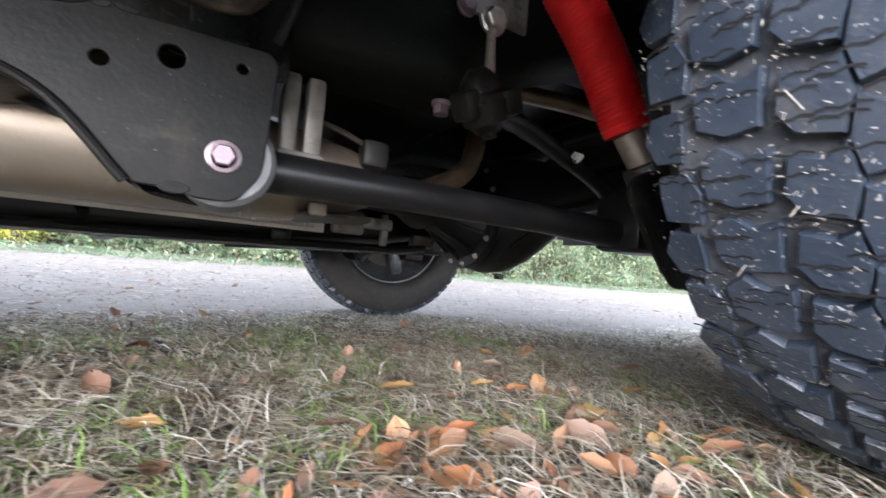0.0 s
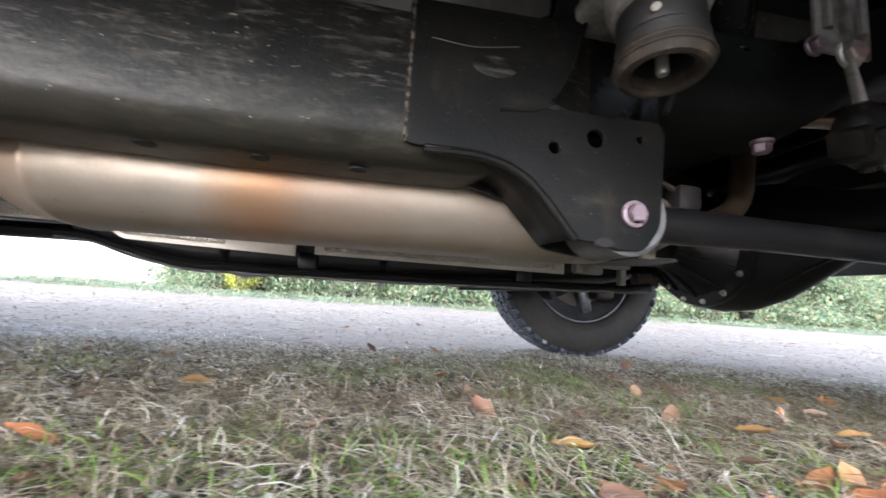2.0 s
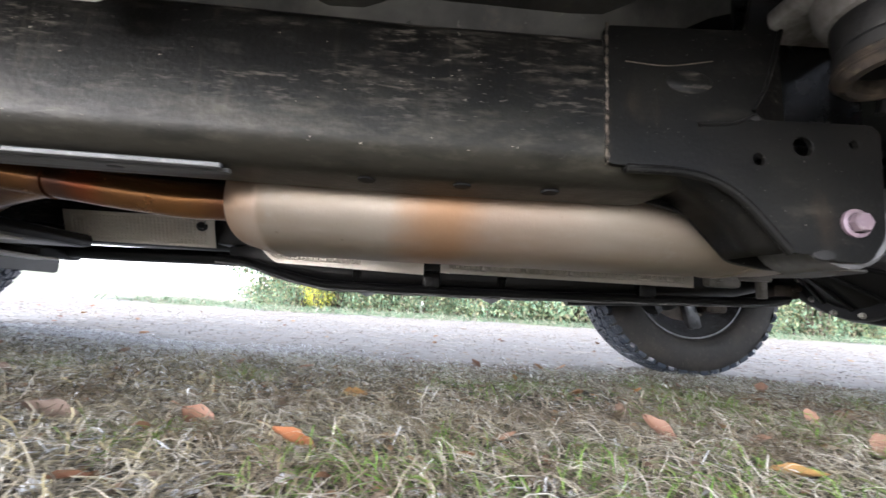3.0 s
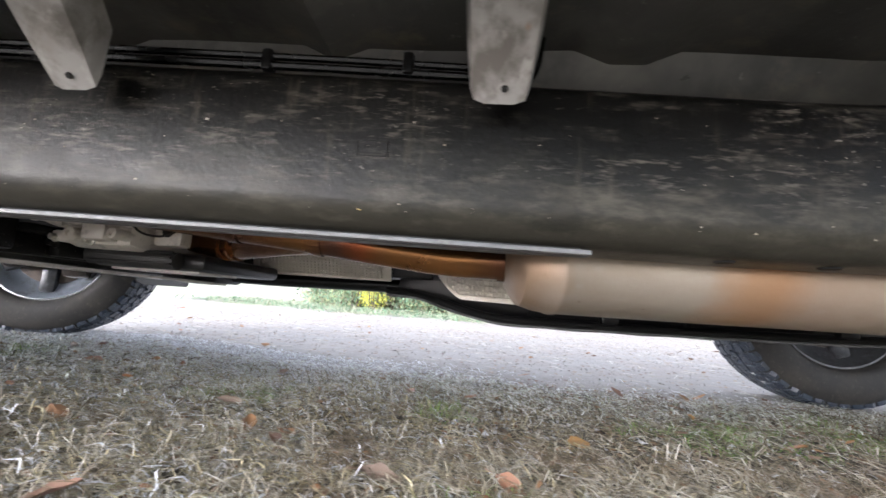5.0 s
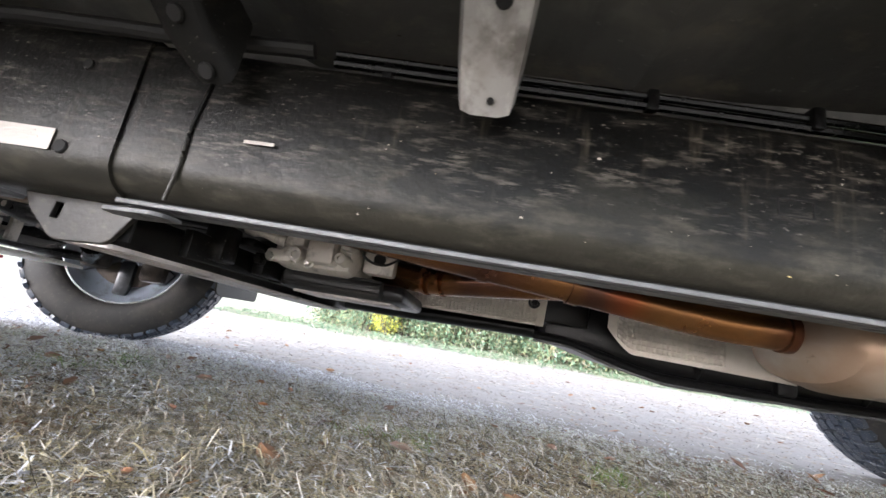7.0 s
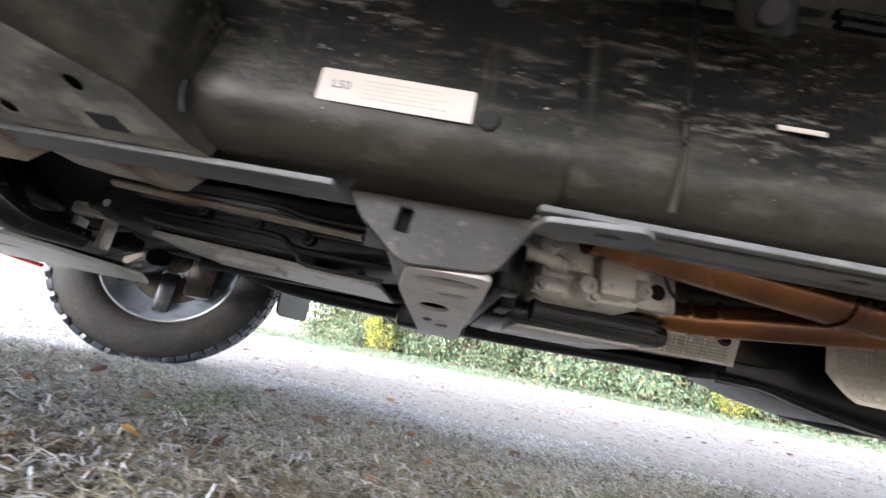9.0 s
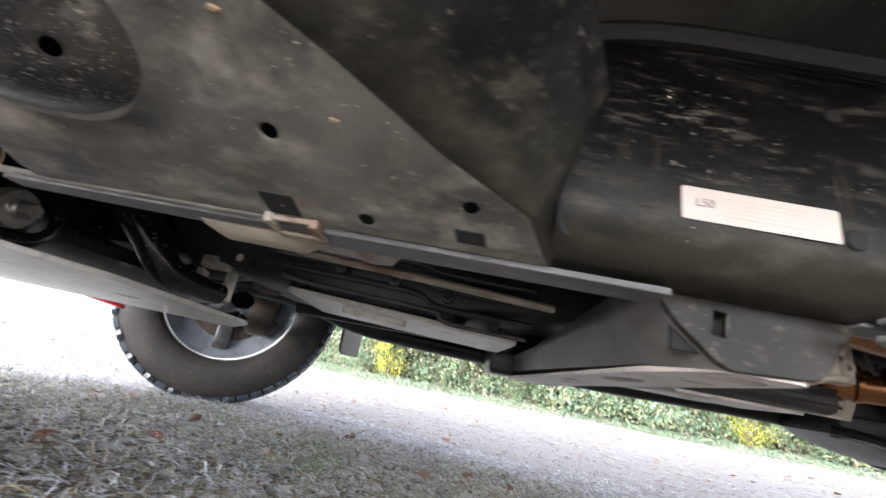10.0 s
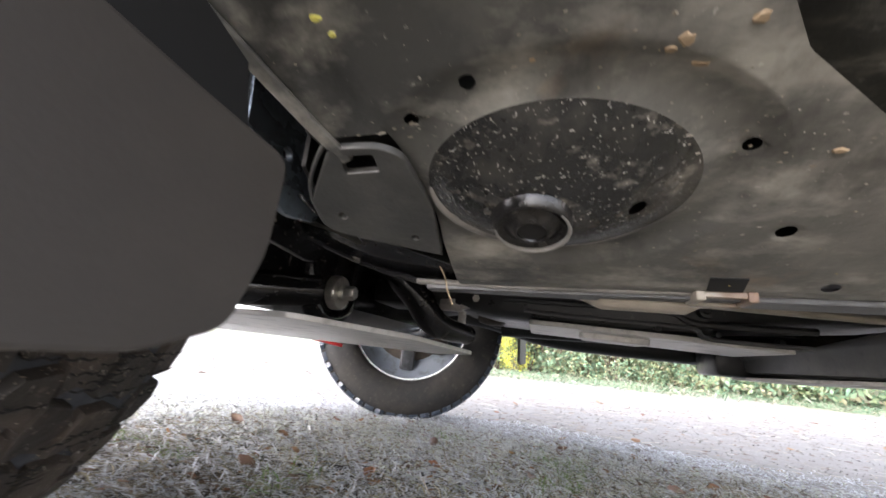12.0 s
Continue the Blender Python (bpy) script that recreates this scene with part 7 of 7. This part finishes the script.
def island_material(name, colours, rough=0.8, translucent=0.0, patch=0.0):
    """Colours picked at random for each loose piece, with rotted brown patches where wanted."""
    m = bpy.data.materials.new(name)
    m.use_nodes = True
    t = m.node_tree
    b = t.nodes["Principled BSDF"]
    b.inputs["Roughness"].default_value = rough
    geo = t.nodes.new("ShaderNodeNewGeometry")
    ramp = t.nodes.new("ShaderNodeValToRGB")
    el = ramp.color_ramp.elements
    while len(el) < len(colours):
        el.new(0.5)
    for k, c in enumerate(colours):
        el[k].position, el[k].color = k / (len(colours) - 1), rgb(c)
    t.links.new(geo.outputs["Random Per Island"], ramp.inputs[0])
    t.links.new(ramp.outputs[0], b.inputs["Base Color"])
    if patch:
        tex, mr, blend = t.nodes.new("ShaderNodeTexNoise"), t.nodes.new("ShaderNodeMapRange"), t.nodes.new("ShaderNodeMix")
        tex.inputs["Scale"].default_value, tex.inputs["Detail"].default_value = 9.0, 4.0
        mr.inputs[1].default_value, mr.inputs[2].default_value, mr.inputs[4].default_value = 0.52, 0.66, patch
        blend.data_type = "RGBA"
        blend.inputs[7].default_value = rgb((0.105, 0.062, 0.030))
        t.links.new(geo.outputs["Position"], tex.inputs["Vector"])
        t.links.new(tex.outputs["Fac"], mr.inputs[0])
        t.links.new(mr.outputs[0], blend.inputs[0])
        t.links.new(ramp.outputs[0], blend.inputs[6])
        t.links.new(blend.outputs[2], b.inputs["Base Color"])
    if translucent:
        tr = t.nodes.new("ShaderNodeBsdfTranslucent")
        mix = t.nodes.new("ShaderNodeMixShader")
        mix.inputs[0].default_value = translucent
        t.links.new(ramp.outputs[0], tr.inputs[0])
        t.links.new(b.outputs[0], mix.inputs[1])
        t.links.new(tr.outputs[0], mix.inputs[2])
        t.links.new(mix.outputs[0], t.nodes["Material Output"].inputs[0])
    return m


M_STRAW = island_material("dry_straw", [(0.028, 0.022, 0.013), (0.22, 0.19, 0.125), (0.48, 0.435, 0.335), (0.060, 0.047, 0.028), (0.70, 0.67, 0.59), (0.12, 0.105, 0.055), (0.38, 0.335, 0.235), (0.035, 0.028, 0.016)], patch=0.6)
M_PALE = island_material("pale_straw", [(0.38, 0.345, 0.275), (0.50, 0.465, 0.385), (0.25, 0.22, 0.16), (0.62, 0.595, 0.525)], patch=0.3)
M_BLEACH = island_material("bleached_grass", [(0.50, 0.52, 0.54), (0.74, 0.77, 0.81), (0.38, 0.385, 0.385), (0.86, 0.89, 0.94), (0.25, 0.245, 0.235), (0.64, 0.65, 0.66)])
M_FADED = island_material("faded_grass", [(0.62, 0.63, 0.60), (0.78, 0.79, 0.78), (0.40, 0.44, 0.30), (0.86, 0.87, 0.87), (0.50, 0.53, 0.38), (0.70, 0.70, 0.67)])
M_OLIVE = island_material("olive_straw", [(0.22, 0.19, 0.09), (0.38, 0.33, 0.18), (0.50, 0.44, 0.28), (0.15, 0.135, 0.06), (0.58, 0.53, 0.39)], patch=0.5)
M_GREEN = island_material("young_grass", [(0.10, 0.20, 0.03), (0.16, 0.30, 0.05), (0.22, 0.33, 0.08), (0.12, 0.16, 0.04)], 0.6, 0.25)

SHORT = (0, 0.5, 1.0)
inside = lambda x, y, g: (g.random(len(x)) < np.clip(1.0 + 1.1 * (x + 1.7), 0.3, 1.0)) & (y < np.array([edge_y(a) for a in x]) + g.normal(0, 0.08, len(x)) - 0.05)
V, F = straw(105000, -3.2, 1.1, -0.12, 0.75, 21, (0.014, 0.066), 0.00044, 0.6, inside)
tagged(new("dead_grass", strip_mesh("dead_grass", V, F, M_STRAW)), "matted dead brown grass under the truck", "grass", kind="stuff")
V, F = straw(110000, -4.4, 2.4, 0.55, 1.75, 29, (0.012, 0.055), 0.0008, 0.6, inside, joints=SHORT)
tagged(new("dead_grass", strip_mesh("dead_grass", V, F, M_STRAW)), "matted dead brown grass towards the track", "grass", kind="stuff")
V, F = straw(24000, -3.2, 1.1, -0.1, 1.4, 22, (0.025, 0.085), 0.00045, 0.35, lambda x, y, g: g.random(len(x)) < np.clip(0.30 + 0.9 * (0.50 - y) + 0.25 * (x > -0.1), 0.08, 1), 0.7)
tagged(new("dry_straw", strip_mesh("dry_straw", V, F, M_PALE)), "long pale dry straw stalks lying loose", "straw", kind="stuff")
V, F = straw(150000, -4.4, 0.0, 0.0, 1.9, 26, (0.010, 0.036), 0.0010, 0.6, lambda x, y, g: (y > 0.25) & (g.random(len(x)) < np.clip(-0.25 - 0.50 * x, 0.02, 0.98)), joints=SHORT)
tagged(new("bleached_grass", strip_mesh("bleached_grass", V, F, M_BLEACH)), "short bleached grey grass clippings", "grass", kind="stuff")
# bleached blades; the wider belt below x -1.2 stands in for glare
V, F = straw(150000, -4.6, 2.6, 0.75, 2.0, 36, (0.008, 0.035), 0.0014, 0.5, lambda x, y, g: g.random(len(x)) < np.exp(-((y - np.array([edge_y(a) for a in x]) + 0.18 + 0.10 * (x < -1.2)) / (0.22 + 0.12 * (x < -1.2))) ** 2) * np.clip(1.0 - 0.55 * (np.abs(x + 0.05) < 0.5), 0, 1), joints=SHORT)
tagged(new("bleached_grass", strip_mesh("bleached_grass", V, F, M_FADED)), "bleached grass along the track edge, whitened further for glare", "grass", kind="stuff")
V, F = straw(45000, -3.0, -0.3, 0.05, 1.25, 27, (0.015, 0.05), 0.0007, 0.55, lambda x, y, g: g.random(len(x)) < np.clip(-0.1 - 0.7 * x, 0.0, 0.7) * np.where(x < -1.8, 0.3, 1.0), 1.0)
tagged(new("olive_grass", strip_mesh("olive_grass", V, F, M_OLIVE)), "dry olive and straw-coloured grass", "grass", kind="stuff")


def clumps(x, y, g):
    v = np.array([noise.noise((a * 3.6, b * 3.6, 5.0)) + 0.6 * noise.noise((a * 9, b * 9, 1.0)) for a, b in zip(x, y)])
    return (v > 0.06 + 0.26 * (x < -0.45) + 0.2 * (y > 0.95)) & (y < 1.35) & ((x > -0.95) | (v > 0.62))


V, F = straw(50000, -3.0, 0.7, 0.15, 1.35, 23, (0.010, 0.040), 0.0005, 1.0, clumps)
tagged(new("green_grass", strip_mesh("green_grass", V, F, M_GREEN)), "small tufts of fresh green grass", "grass", kind="stuff")


M_LITTER = island_material("brown_leaf_litter", [(0.10, 0.055, 0.03), (0.22, 0.11, 0.05), (0.15, 0.10, 0.07), (0.30, 0.17, 0.08), (0.08, 0.05, 0.035), (0.25, 0.19, 0.13)])
V, F = straw(26000, -3.0, 1.0, 0.05, 1.6, 28, (0.006, 0.020), 0.0030, 0.5, lambda x, y, g: g.random(len(x)) < np.clip(0.45 + 0.5 * x + 0.4 * (0.5 - y), 0.28, 1), 1.2)
tagged(new("leaf_litter", strip_mesh("leaf_litter", V, F, M_LITTER)), "crumbled brown leaf litter in the grass", "leaf litter", kind="stuff")


# fallen leaves, each a curled sheet
def leaf_mesh(seed, long, wide, curl):
    g = random.Random(seed)
    nu, verts, faces = 7, [], []
    for i in range(nu + 1):
        u = i / nu
        w = wide * (math.sin(math.pi * min(1, u * 0.97 + 0.03)) ** 0.75) * (1 + 0.12 * g.uniform(-1, 1))
        x = (u - 0.5) * long
        for k, s in enumerate((-1, -0.5, 0, 0.5, 1)):
            y = s * w / 2
            z = curl * (y * y / (wide * wide)) * wide * 1.6 + 0.25 * curl * long * (u - 0.5) ** 2 * 2 + (0.0012 if s == 0 else 0) + g.uniform(-0.0012, 0.0012)
            verts.append((x, y, z + 0.002))
    for i in range(nu):
        for k in range(4):
            q = i * 5 + k
            faces.append((q, q + 1, q + 6, q + 5))
    n = len(verts)
    verts += [(-long * 0.5 - 0.02, 0.001, 0.004), (-long * 0.5 - 0.02, -0.001, 0.004)]
    faces.append((2, n, n + 1))
    return mesh_from("fallen_leaf", verts, faces, mat=M_LEAF)


M_LEAF = bpy.data.materials.new("fallen_leaf_tissue")
M_LEAF.use_nodes = True
_t = M_LEAF.node_tree
_oi, _rp, _nz, _mx = (_t.nodes.new(k) for k in ("ShaderNodeObjectInfo", "ShaderNodeValToRGB", "ShaderNodeTexNoise", "ShaderNodeMix"))
_cols = [(0.27, 0.10, 0.045), (0.33, 0.20, 0.07), (0.30, 0.14, 0.075), (0.17, 0.095, 0.065), (0.30, 0.16, 0.065), (0.27, 0.165, 0.12), (0.13, 0.072, 0.048), (0.26, 0.19, 0.145)]
_el = _rp.color_ramp.elements
while len(_el) < len(_cols):
    _el.new(0.5)
for _k, _c in enumerate(_cols):
    _el[_k].position, _el[_k].color = _k / (len(_cols) - 1), rgb(_c)
_nz.inputs["Scale"].default_value, _nz.inputs["Detail"].default_value = 45, 5
_mx.data_type = "RGBA"
_t.links.new(_oi.outputs["Random"], _rp.inputs[0])
_mr = _t.nodes.new("ShaderNodeMapRange")
_mr.inputs[1].default_value, _mr.inputs[2].default_value, _mr.inputs[4].default_value = 0.5, 0.75, 0.7
_t.links.new(_nz.outputs[0], _mr.inputs[0])
_t.links.new(_mr.outputs[0], _mx.inputs[0])
_t.links.new(_rp.outputs[0], _mx.inputs[6])
_mx.inputs[7].default_value = (0.16, 0.075, 0.035, 1)
_t.links.new(_mx.outputs[2], _t.nodes["Principled BSDF"].inputs["Base Color"])
_t.nodes["Principled BSDF"].inputs["Roughness"].default_value = 0.5
LEAVES = [leaf_mesh(3, 0.062, 0.036, 0.5), leaf_mesh(4, 0.07, 0.032, 0.8), leaf_mesh(5, 0.052, 0.034, 0.25), leaf_mesh(6, 0.045, 0.024, 1.0), leaf_mesh(8, 0.058, 0.04, -0.4)]


def fallen_leaf(x, y, size=1.0, tilt=18):
    ob = new("fallen_leaf", rng.choice(LEAVES))
    ob.matrix_basis = pose(x, y, ground_z(x, y) + 0.007 + 0.01 * rng.random(), rng.gauss(0, tilt), rng.gauss(0, tilt), rng.uniform(0, 360)) @ Matrix.Scale(size, 4)
    return tagged(ob, "curled orange-brown fallen leaf on dry grass", "leaf", "fallen leaves")


for x, y in ((0.222, 0.50), (0.228, 0.357), (-0.557, 0.48), (-0.56, 0.825), (-1.262, 0.86), (-2.15, 0.99), (-2.41, 0.80), (0.30, 0.36), (0.26, 0.30), (0.34, 0.29), (0.20, 0.33), (0.14, 0.33), (0.40, 0.34), (0.44, 0.42), (0.45, 0.60), (0.52, 0.72), (-0.02, 0.36), (0.27, 0.44)):
    fallen_leaf(x, y, rng.uniform(0.7, 0.95))
for x, y in ((-2.725, 0.66), (-2.60, 0.72), (-2.70, 0.95), (-2.33, 0.93), (-2.55, 1.15), (-2.0, 0.75), (-1.60, 0.98), (-1.75, 1.25), (-2.86, 0.80)):
    fallen_leaf(x, y, rng.uniform(0.5, 0.75), 25)
for k in range(46):
    fallen_leaf(rng.uniform(0.04, 0.55), rng.uniform(0.13, 0.34), rng.uniform(0.32, 0.62), 35)
for k in range(42):
    fallen_leaf(rng.uniform(0.05, 0.48), rng.uniform(0.16, 0.37), rng.uniform(0.45, 0.8), 30)
for k in range(34):
    fallen_leaf(rng.uniform(-0.1, 0.75), rng.uniform(0.30, 0.75), rng.uniform(0.5, 0.8), 25)
for k in range(60):
    fallen_leaf(rng.uniform(-2.9, 0.6), rng.uniform(0.35, 1.7), rng.uniform(0.45, 0.95), 22)
for k in range(70):
    fallen_leaf(rng.uniform(-5.5, 3.5), rng.uniform(1.7, 4.5), rng.uniform(0.5, 1.0), 10)


# loose stones of the track, and pale chips on the verge
def stones(n, seed, xr, yr, size, keep):
    g = np.random.default_rng(seed)
    x, y = g.uniform(*xr, n), g.uniform(*yr, n)
    ok = keep(x, y, g)
    x, y = x[ok], y[ok]
    n = len(x)
    z = np.array([ground_z(a, b) for a, b in zip(x, y)])
    s = size * np.minimum(g.lognormal(0, 0.42, n), 1.9)
    base = np.array([[1, 0, 0], [0.2, 0.9, 0.1], [-0.9, 0.3, 0], [-0.3, -0.95, 0.1], [0.15, 0.1, 0.65], [0, 0, -0.5]])
    V = base[None] * (1 + g.normal(0, 0.2, (n, 6, 3)))
    a = g.uniform(0, 2 * np.pi, n)
    c, q = np.cos(a)[:, None], np.sin(a)[:, None]
    V = np.stack([V[:, :, 0] * c - V[:, :, 1] * q, V[:, :, 0] * q + V[:, :, 1] * c, V[:, :, 2]], 2) * s[:, None, None]
    V += np.stack([x, y, z + 0.2 * s + 0.001], 1)[:, None]
    T = np.array([[0, 1, 4], [1, 2, 4], [2, 3, 4], [3, 0, 4], [1, 0, 5], [2, 1, 5], [3, 2, 5], [0, 3, 5]])
    F = (np.arange(n)[:, None, None] * 6 + T[None]).reshape(-1, 3)
    return V.reshape(-1, 3), F


M_STONE = island_material("gravel_stone", [(0.23, 0.213, 0.195), (0.285, 0.268, 0.25), (0.25, 0.23, 0.212), (0.355, 0.345, 0.332), (0.175, 0.15, 0.125)], 0.85)
V, F = stones(17000, 31, (-6, 4), (1.3, 4.6), 0.0032, lambda x, y, g: y > np.array([edge_y(a) for a in x]) + g.normal(0, 0.1, len(x)))
me = bpy.data.meshes.new("gravel")
me.from_pydata(V.tolist(), [], F.tolist())
me.materials.append(M_STONE)
tagged(new("gravel", me), "loose pale gravel on the track", "gravel", kind="stuff")
M_CHIP = island_material("pale_chips", [(0.50, 0.53, 0.58), (0.70, 0.71, 0.73), (0.38, 0.40, 0.43), (0.52, 0.49, 0.45)], 0.8)
V, F = stones(13000, 32, (-3.2, 0.2), (0.15, 1.7), 0.0048, lambda x, y, g: g.random(len(x)) < np.clip(0.25 - 0.35 * (x + 0.6), 0.08, 1))
me = bpy.data.meshes.new("wood_chips")
me.from_pydata(V.tolist(), [], F.tolist())
me.materials.append(M_CHIP)
tagged(new("wood_chips", me), "pale grey chips scattered in the grass", "chips", kind="stuff")
M_CRUMB = island_material("faded_leaf_crumbs", [(0.15, 0.10, 0.075), (0.24, 0.17, 0.13), (0.20, 0.165, 0.14), (0.30, 0.21, 0.14), (0.13, 0.095, 0.08)])
V, F = straw(9000, -7, 5, 1.7, 6.5, 30, (0.010, 0.028), 0.0045, 0.12, None, 1.2, SHORT)
tagged(new("track_litter", strip_mesh("track_litter", V, F, M_CRUMB)), "brown leaf litter strewn over the track", "leaf litter", kind="stuff")
V, F = straw(9000, -7, 5, 1.7, 6.5, 24, (0.04, 0.12), 0.0016, 0.1, None, joints=SHORT)
tagged(new("track_straw", strip_mesh("track_straw", V, F, M_PALE)), "straw strewn over the gravel track", "straw", kind="stuff")

# ---- far verge and bushes ----
V, F = straw(36000, -6.0, 17, 6.2, 9.5, 25, (0.05, 0.22), 0.006, 0.75, lambda x, y, g: g.random(len(x)) < np.clip((y - 6.2 - 0.5 * np.sin(x * 1.7) * np.sin(x * 0.6 + 1)) / 1.6, 0.0, 1.0) ** 1.6, 1.2)
M_WEED = island_material("verge_grass", [(0.14, 0.25, 0.15), (0.22, 0.33, 0.20), (0.36, 0.38, 0.25), (0.16, 0.30, 0.19), (0.37, 0.35, 0.26), (0.46, 0.44, 0.36)], 0.7, 0.3)
tagged(new("verge_grass", strip_mesh("verge_grass", V, F, M_WEED)), "long green and yellow verge grass", "grass", kind="stuff")
M_BUSH = island_material("bush_leaf", [(0.16, 0.27, 0.17), (0.24, 0.36, 0.24), (0.36, 0.42, 0.22), (0.18, 0.31, 0.21), (0.42, 0.40, 0.23), (0.29, 0.26, 0.18), (0.09, 0.16, 0.10)], 0.6, 0.45)
M_YELLOW = island_material("yellow_leaf", [(0.65, 0.62, 0.06), (0.55, 0.58, 0.10), (0.75, 0.70, 0.12)], 0.6, 0.4)
M_BARK = material("grey_brown_bark", (0.14, 0.11, 0.085), 0.85, 0.0, [((0.06, 0.05, 0.04), (30, 30, 8), 0.45, 0.7, 0.7, 5)], (60, 0.6))


def crown_mesh(seed, n, mat, leaf=0.035):
    g = np.random.default_rng(seed)
    cl = np.stack([g.normal(0, 0.42, 26), g.normal(0, 0.30, 26), g.uniform(0.12, 1.5, 26)], 1)
    c = cl[g.integers(0, 26, n)] + g.normal(0, 0.13, (n, 3))
    c[:, 2] = np.abs(c[:, 2]) + 0.03
    u = g.normal(0, 1, (n, 3))
    u /= np.linalg.norm(u, axis=1)[:, None]
    v = np.cross(u, g.normal(0, 1, (n, 3)))
    v /= np.linalg.norm(v, axis=1)[:, None]
    s = (leaf * g.uniform(0.5, 1.4, n))[:, None]
    V = np.stack([c - u * s, c + v * s * 0.45, c + u * s, c - v * s * 0.45], 1)
    F = np.arange(n * 4).reshape(-1, 4)
    return strip_mesh("crown", V.reshape(-1, 3), F, mat)


def stem_mesh(seed):
    g, bm = random.Random(seed), bmesh.new()
    for k in range(7):
        a, r = g.uniform(0, 6.28), g.uniform(0.05, 0.35)
        p = Vector((0.1 * math.cos(a), 0.1 * math.sin(a), -0.05))
        q = Vector((r * math.cos(a), r * math.sin(a), g.uniform(0.7, 1.5)))
        sweep(bm, smooth_path([p, p.lerp(q, 0.5) + Vector((g.uniform(-0.08, 0.08), g.uniform(-0.08, 0.08), 0)), q], 4), [0.018 - 0.0016 * i for i in range(9)], 6)
    return bm_mesh("trunk", bm, M_BARK)


STEMS = [stem_mesh(k) for k in (1, 2)]
CROWNS = [crown_mesh(k, 5600, M_BUSH, 0.036) for k in (41, 42, 43)]
YCROWN = crown_mesh(44, 1500, M_YELLOW, 0.03)


def bush(x, y, size, crown, label):
    ob = new("bush")
    ob.matrix_basis = pose(x, y, ground_z(x, y), 0, 0, rng.uniform(0, 360)) @ Matrix.Scale(size, 4)
    for name, me in (("trunk", rng.choice(STEMS)), ("crown", crown)):
        c = new(name, me)
        c.parent = ob
    return tagged(ob, label, "bush", "bushes along the track")


x = -4.6
while x < 17:
    bush(x, 9.4 + rng.uniform(-0.5, 0.7), rng.uniform(0.8, 1.5), rng.choice(CROWNS), "leafy green and yellowing bush beyond the track")
    bush(x + 0.3, 10.6 + rng.uniform(-0.4, 0.6), rng.uniform(1.3, 1.9), rng.choice(CROWNS), "taller green bush in the hedge beyond the track")
    x += rng.uniform(0.45, 0.7)
for k in range(8):
    bush(17.6 + 1.2 * k, 9.9 + rng.uniform(-0.4, 0.4), rng.uniform(1.6, 2.1), rng.choice(CROWNS), "taller green bush in the hedge beyond the track")
bush(-2.9, 8.6, 0.55, YCROWN, "small bright yellow leafy bush beyond the track")
bush(4.6, 8.8, 0.6, YCROWN, "small bright yellow leafy bush beyond the track")
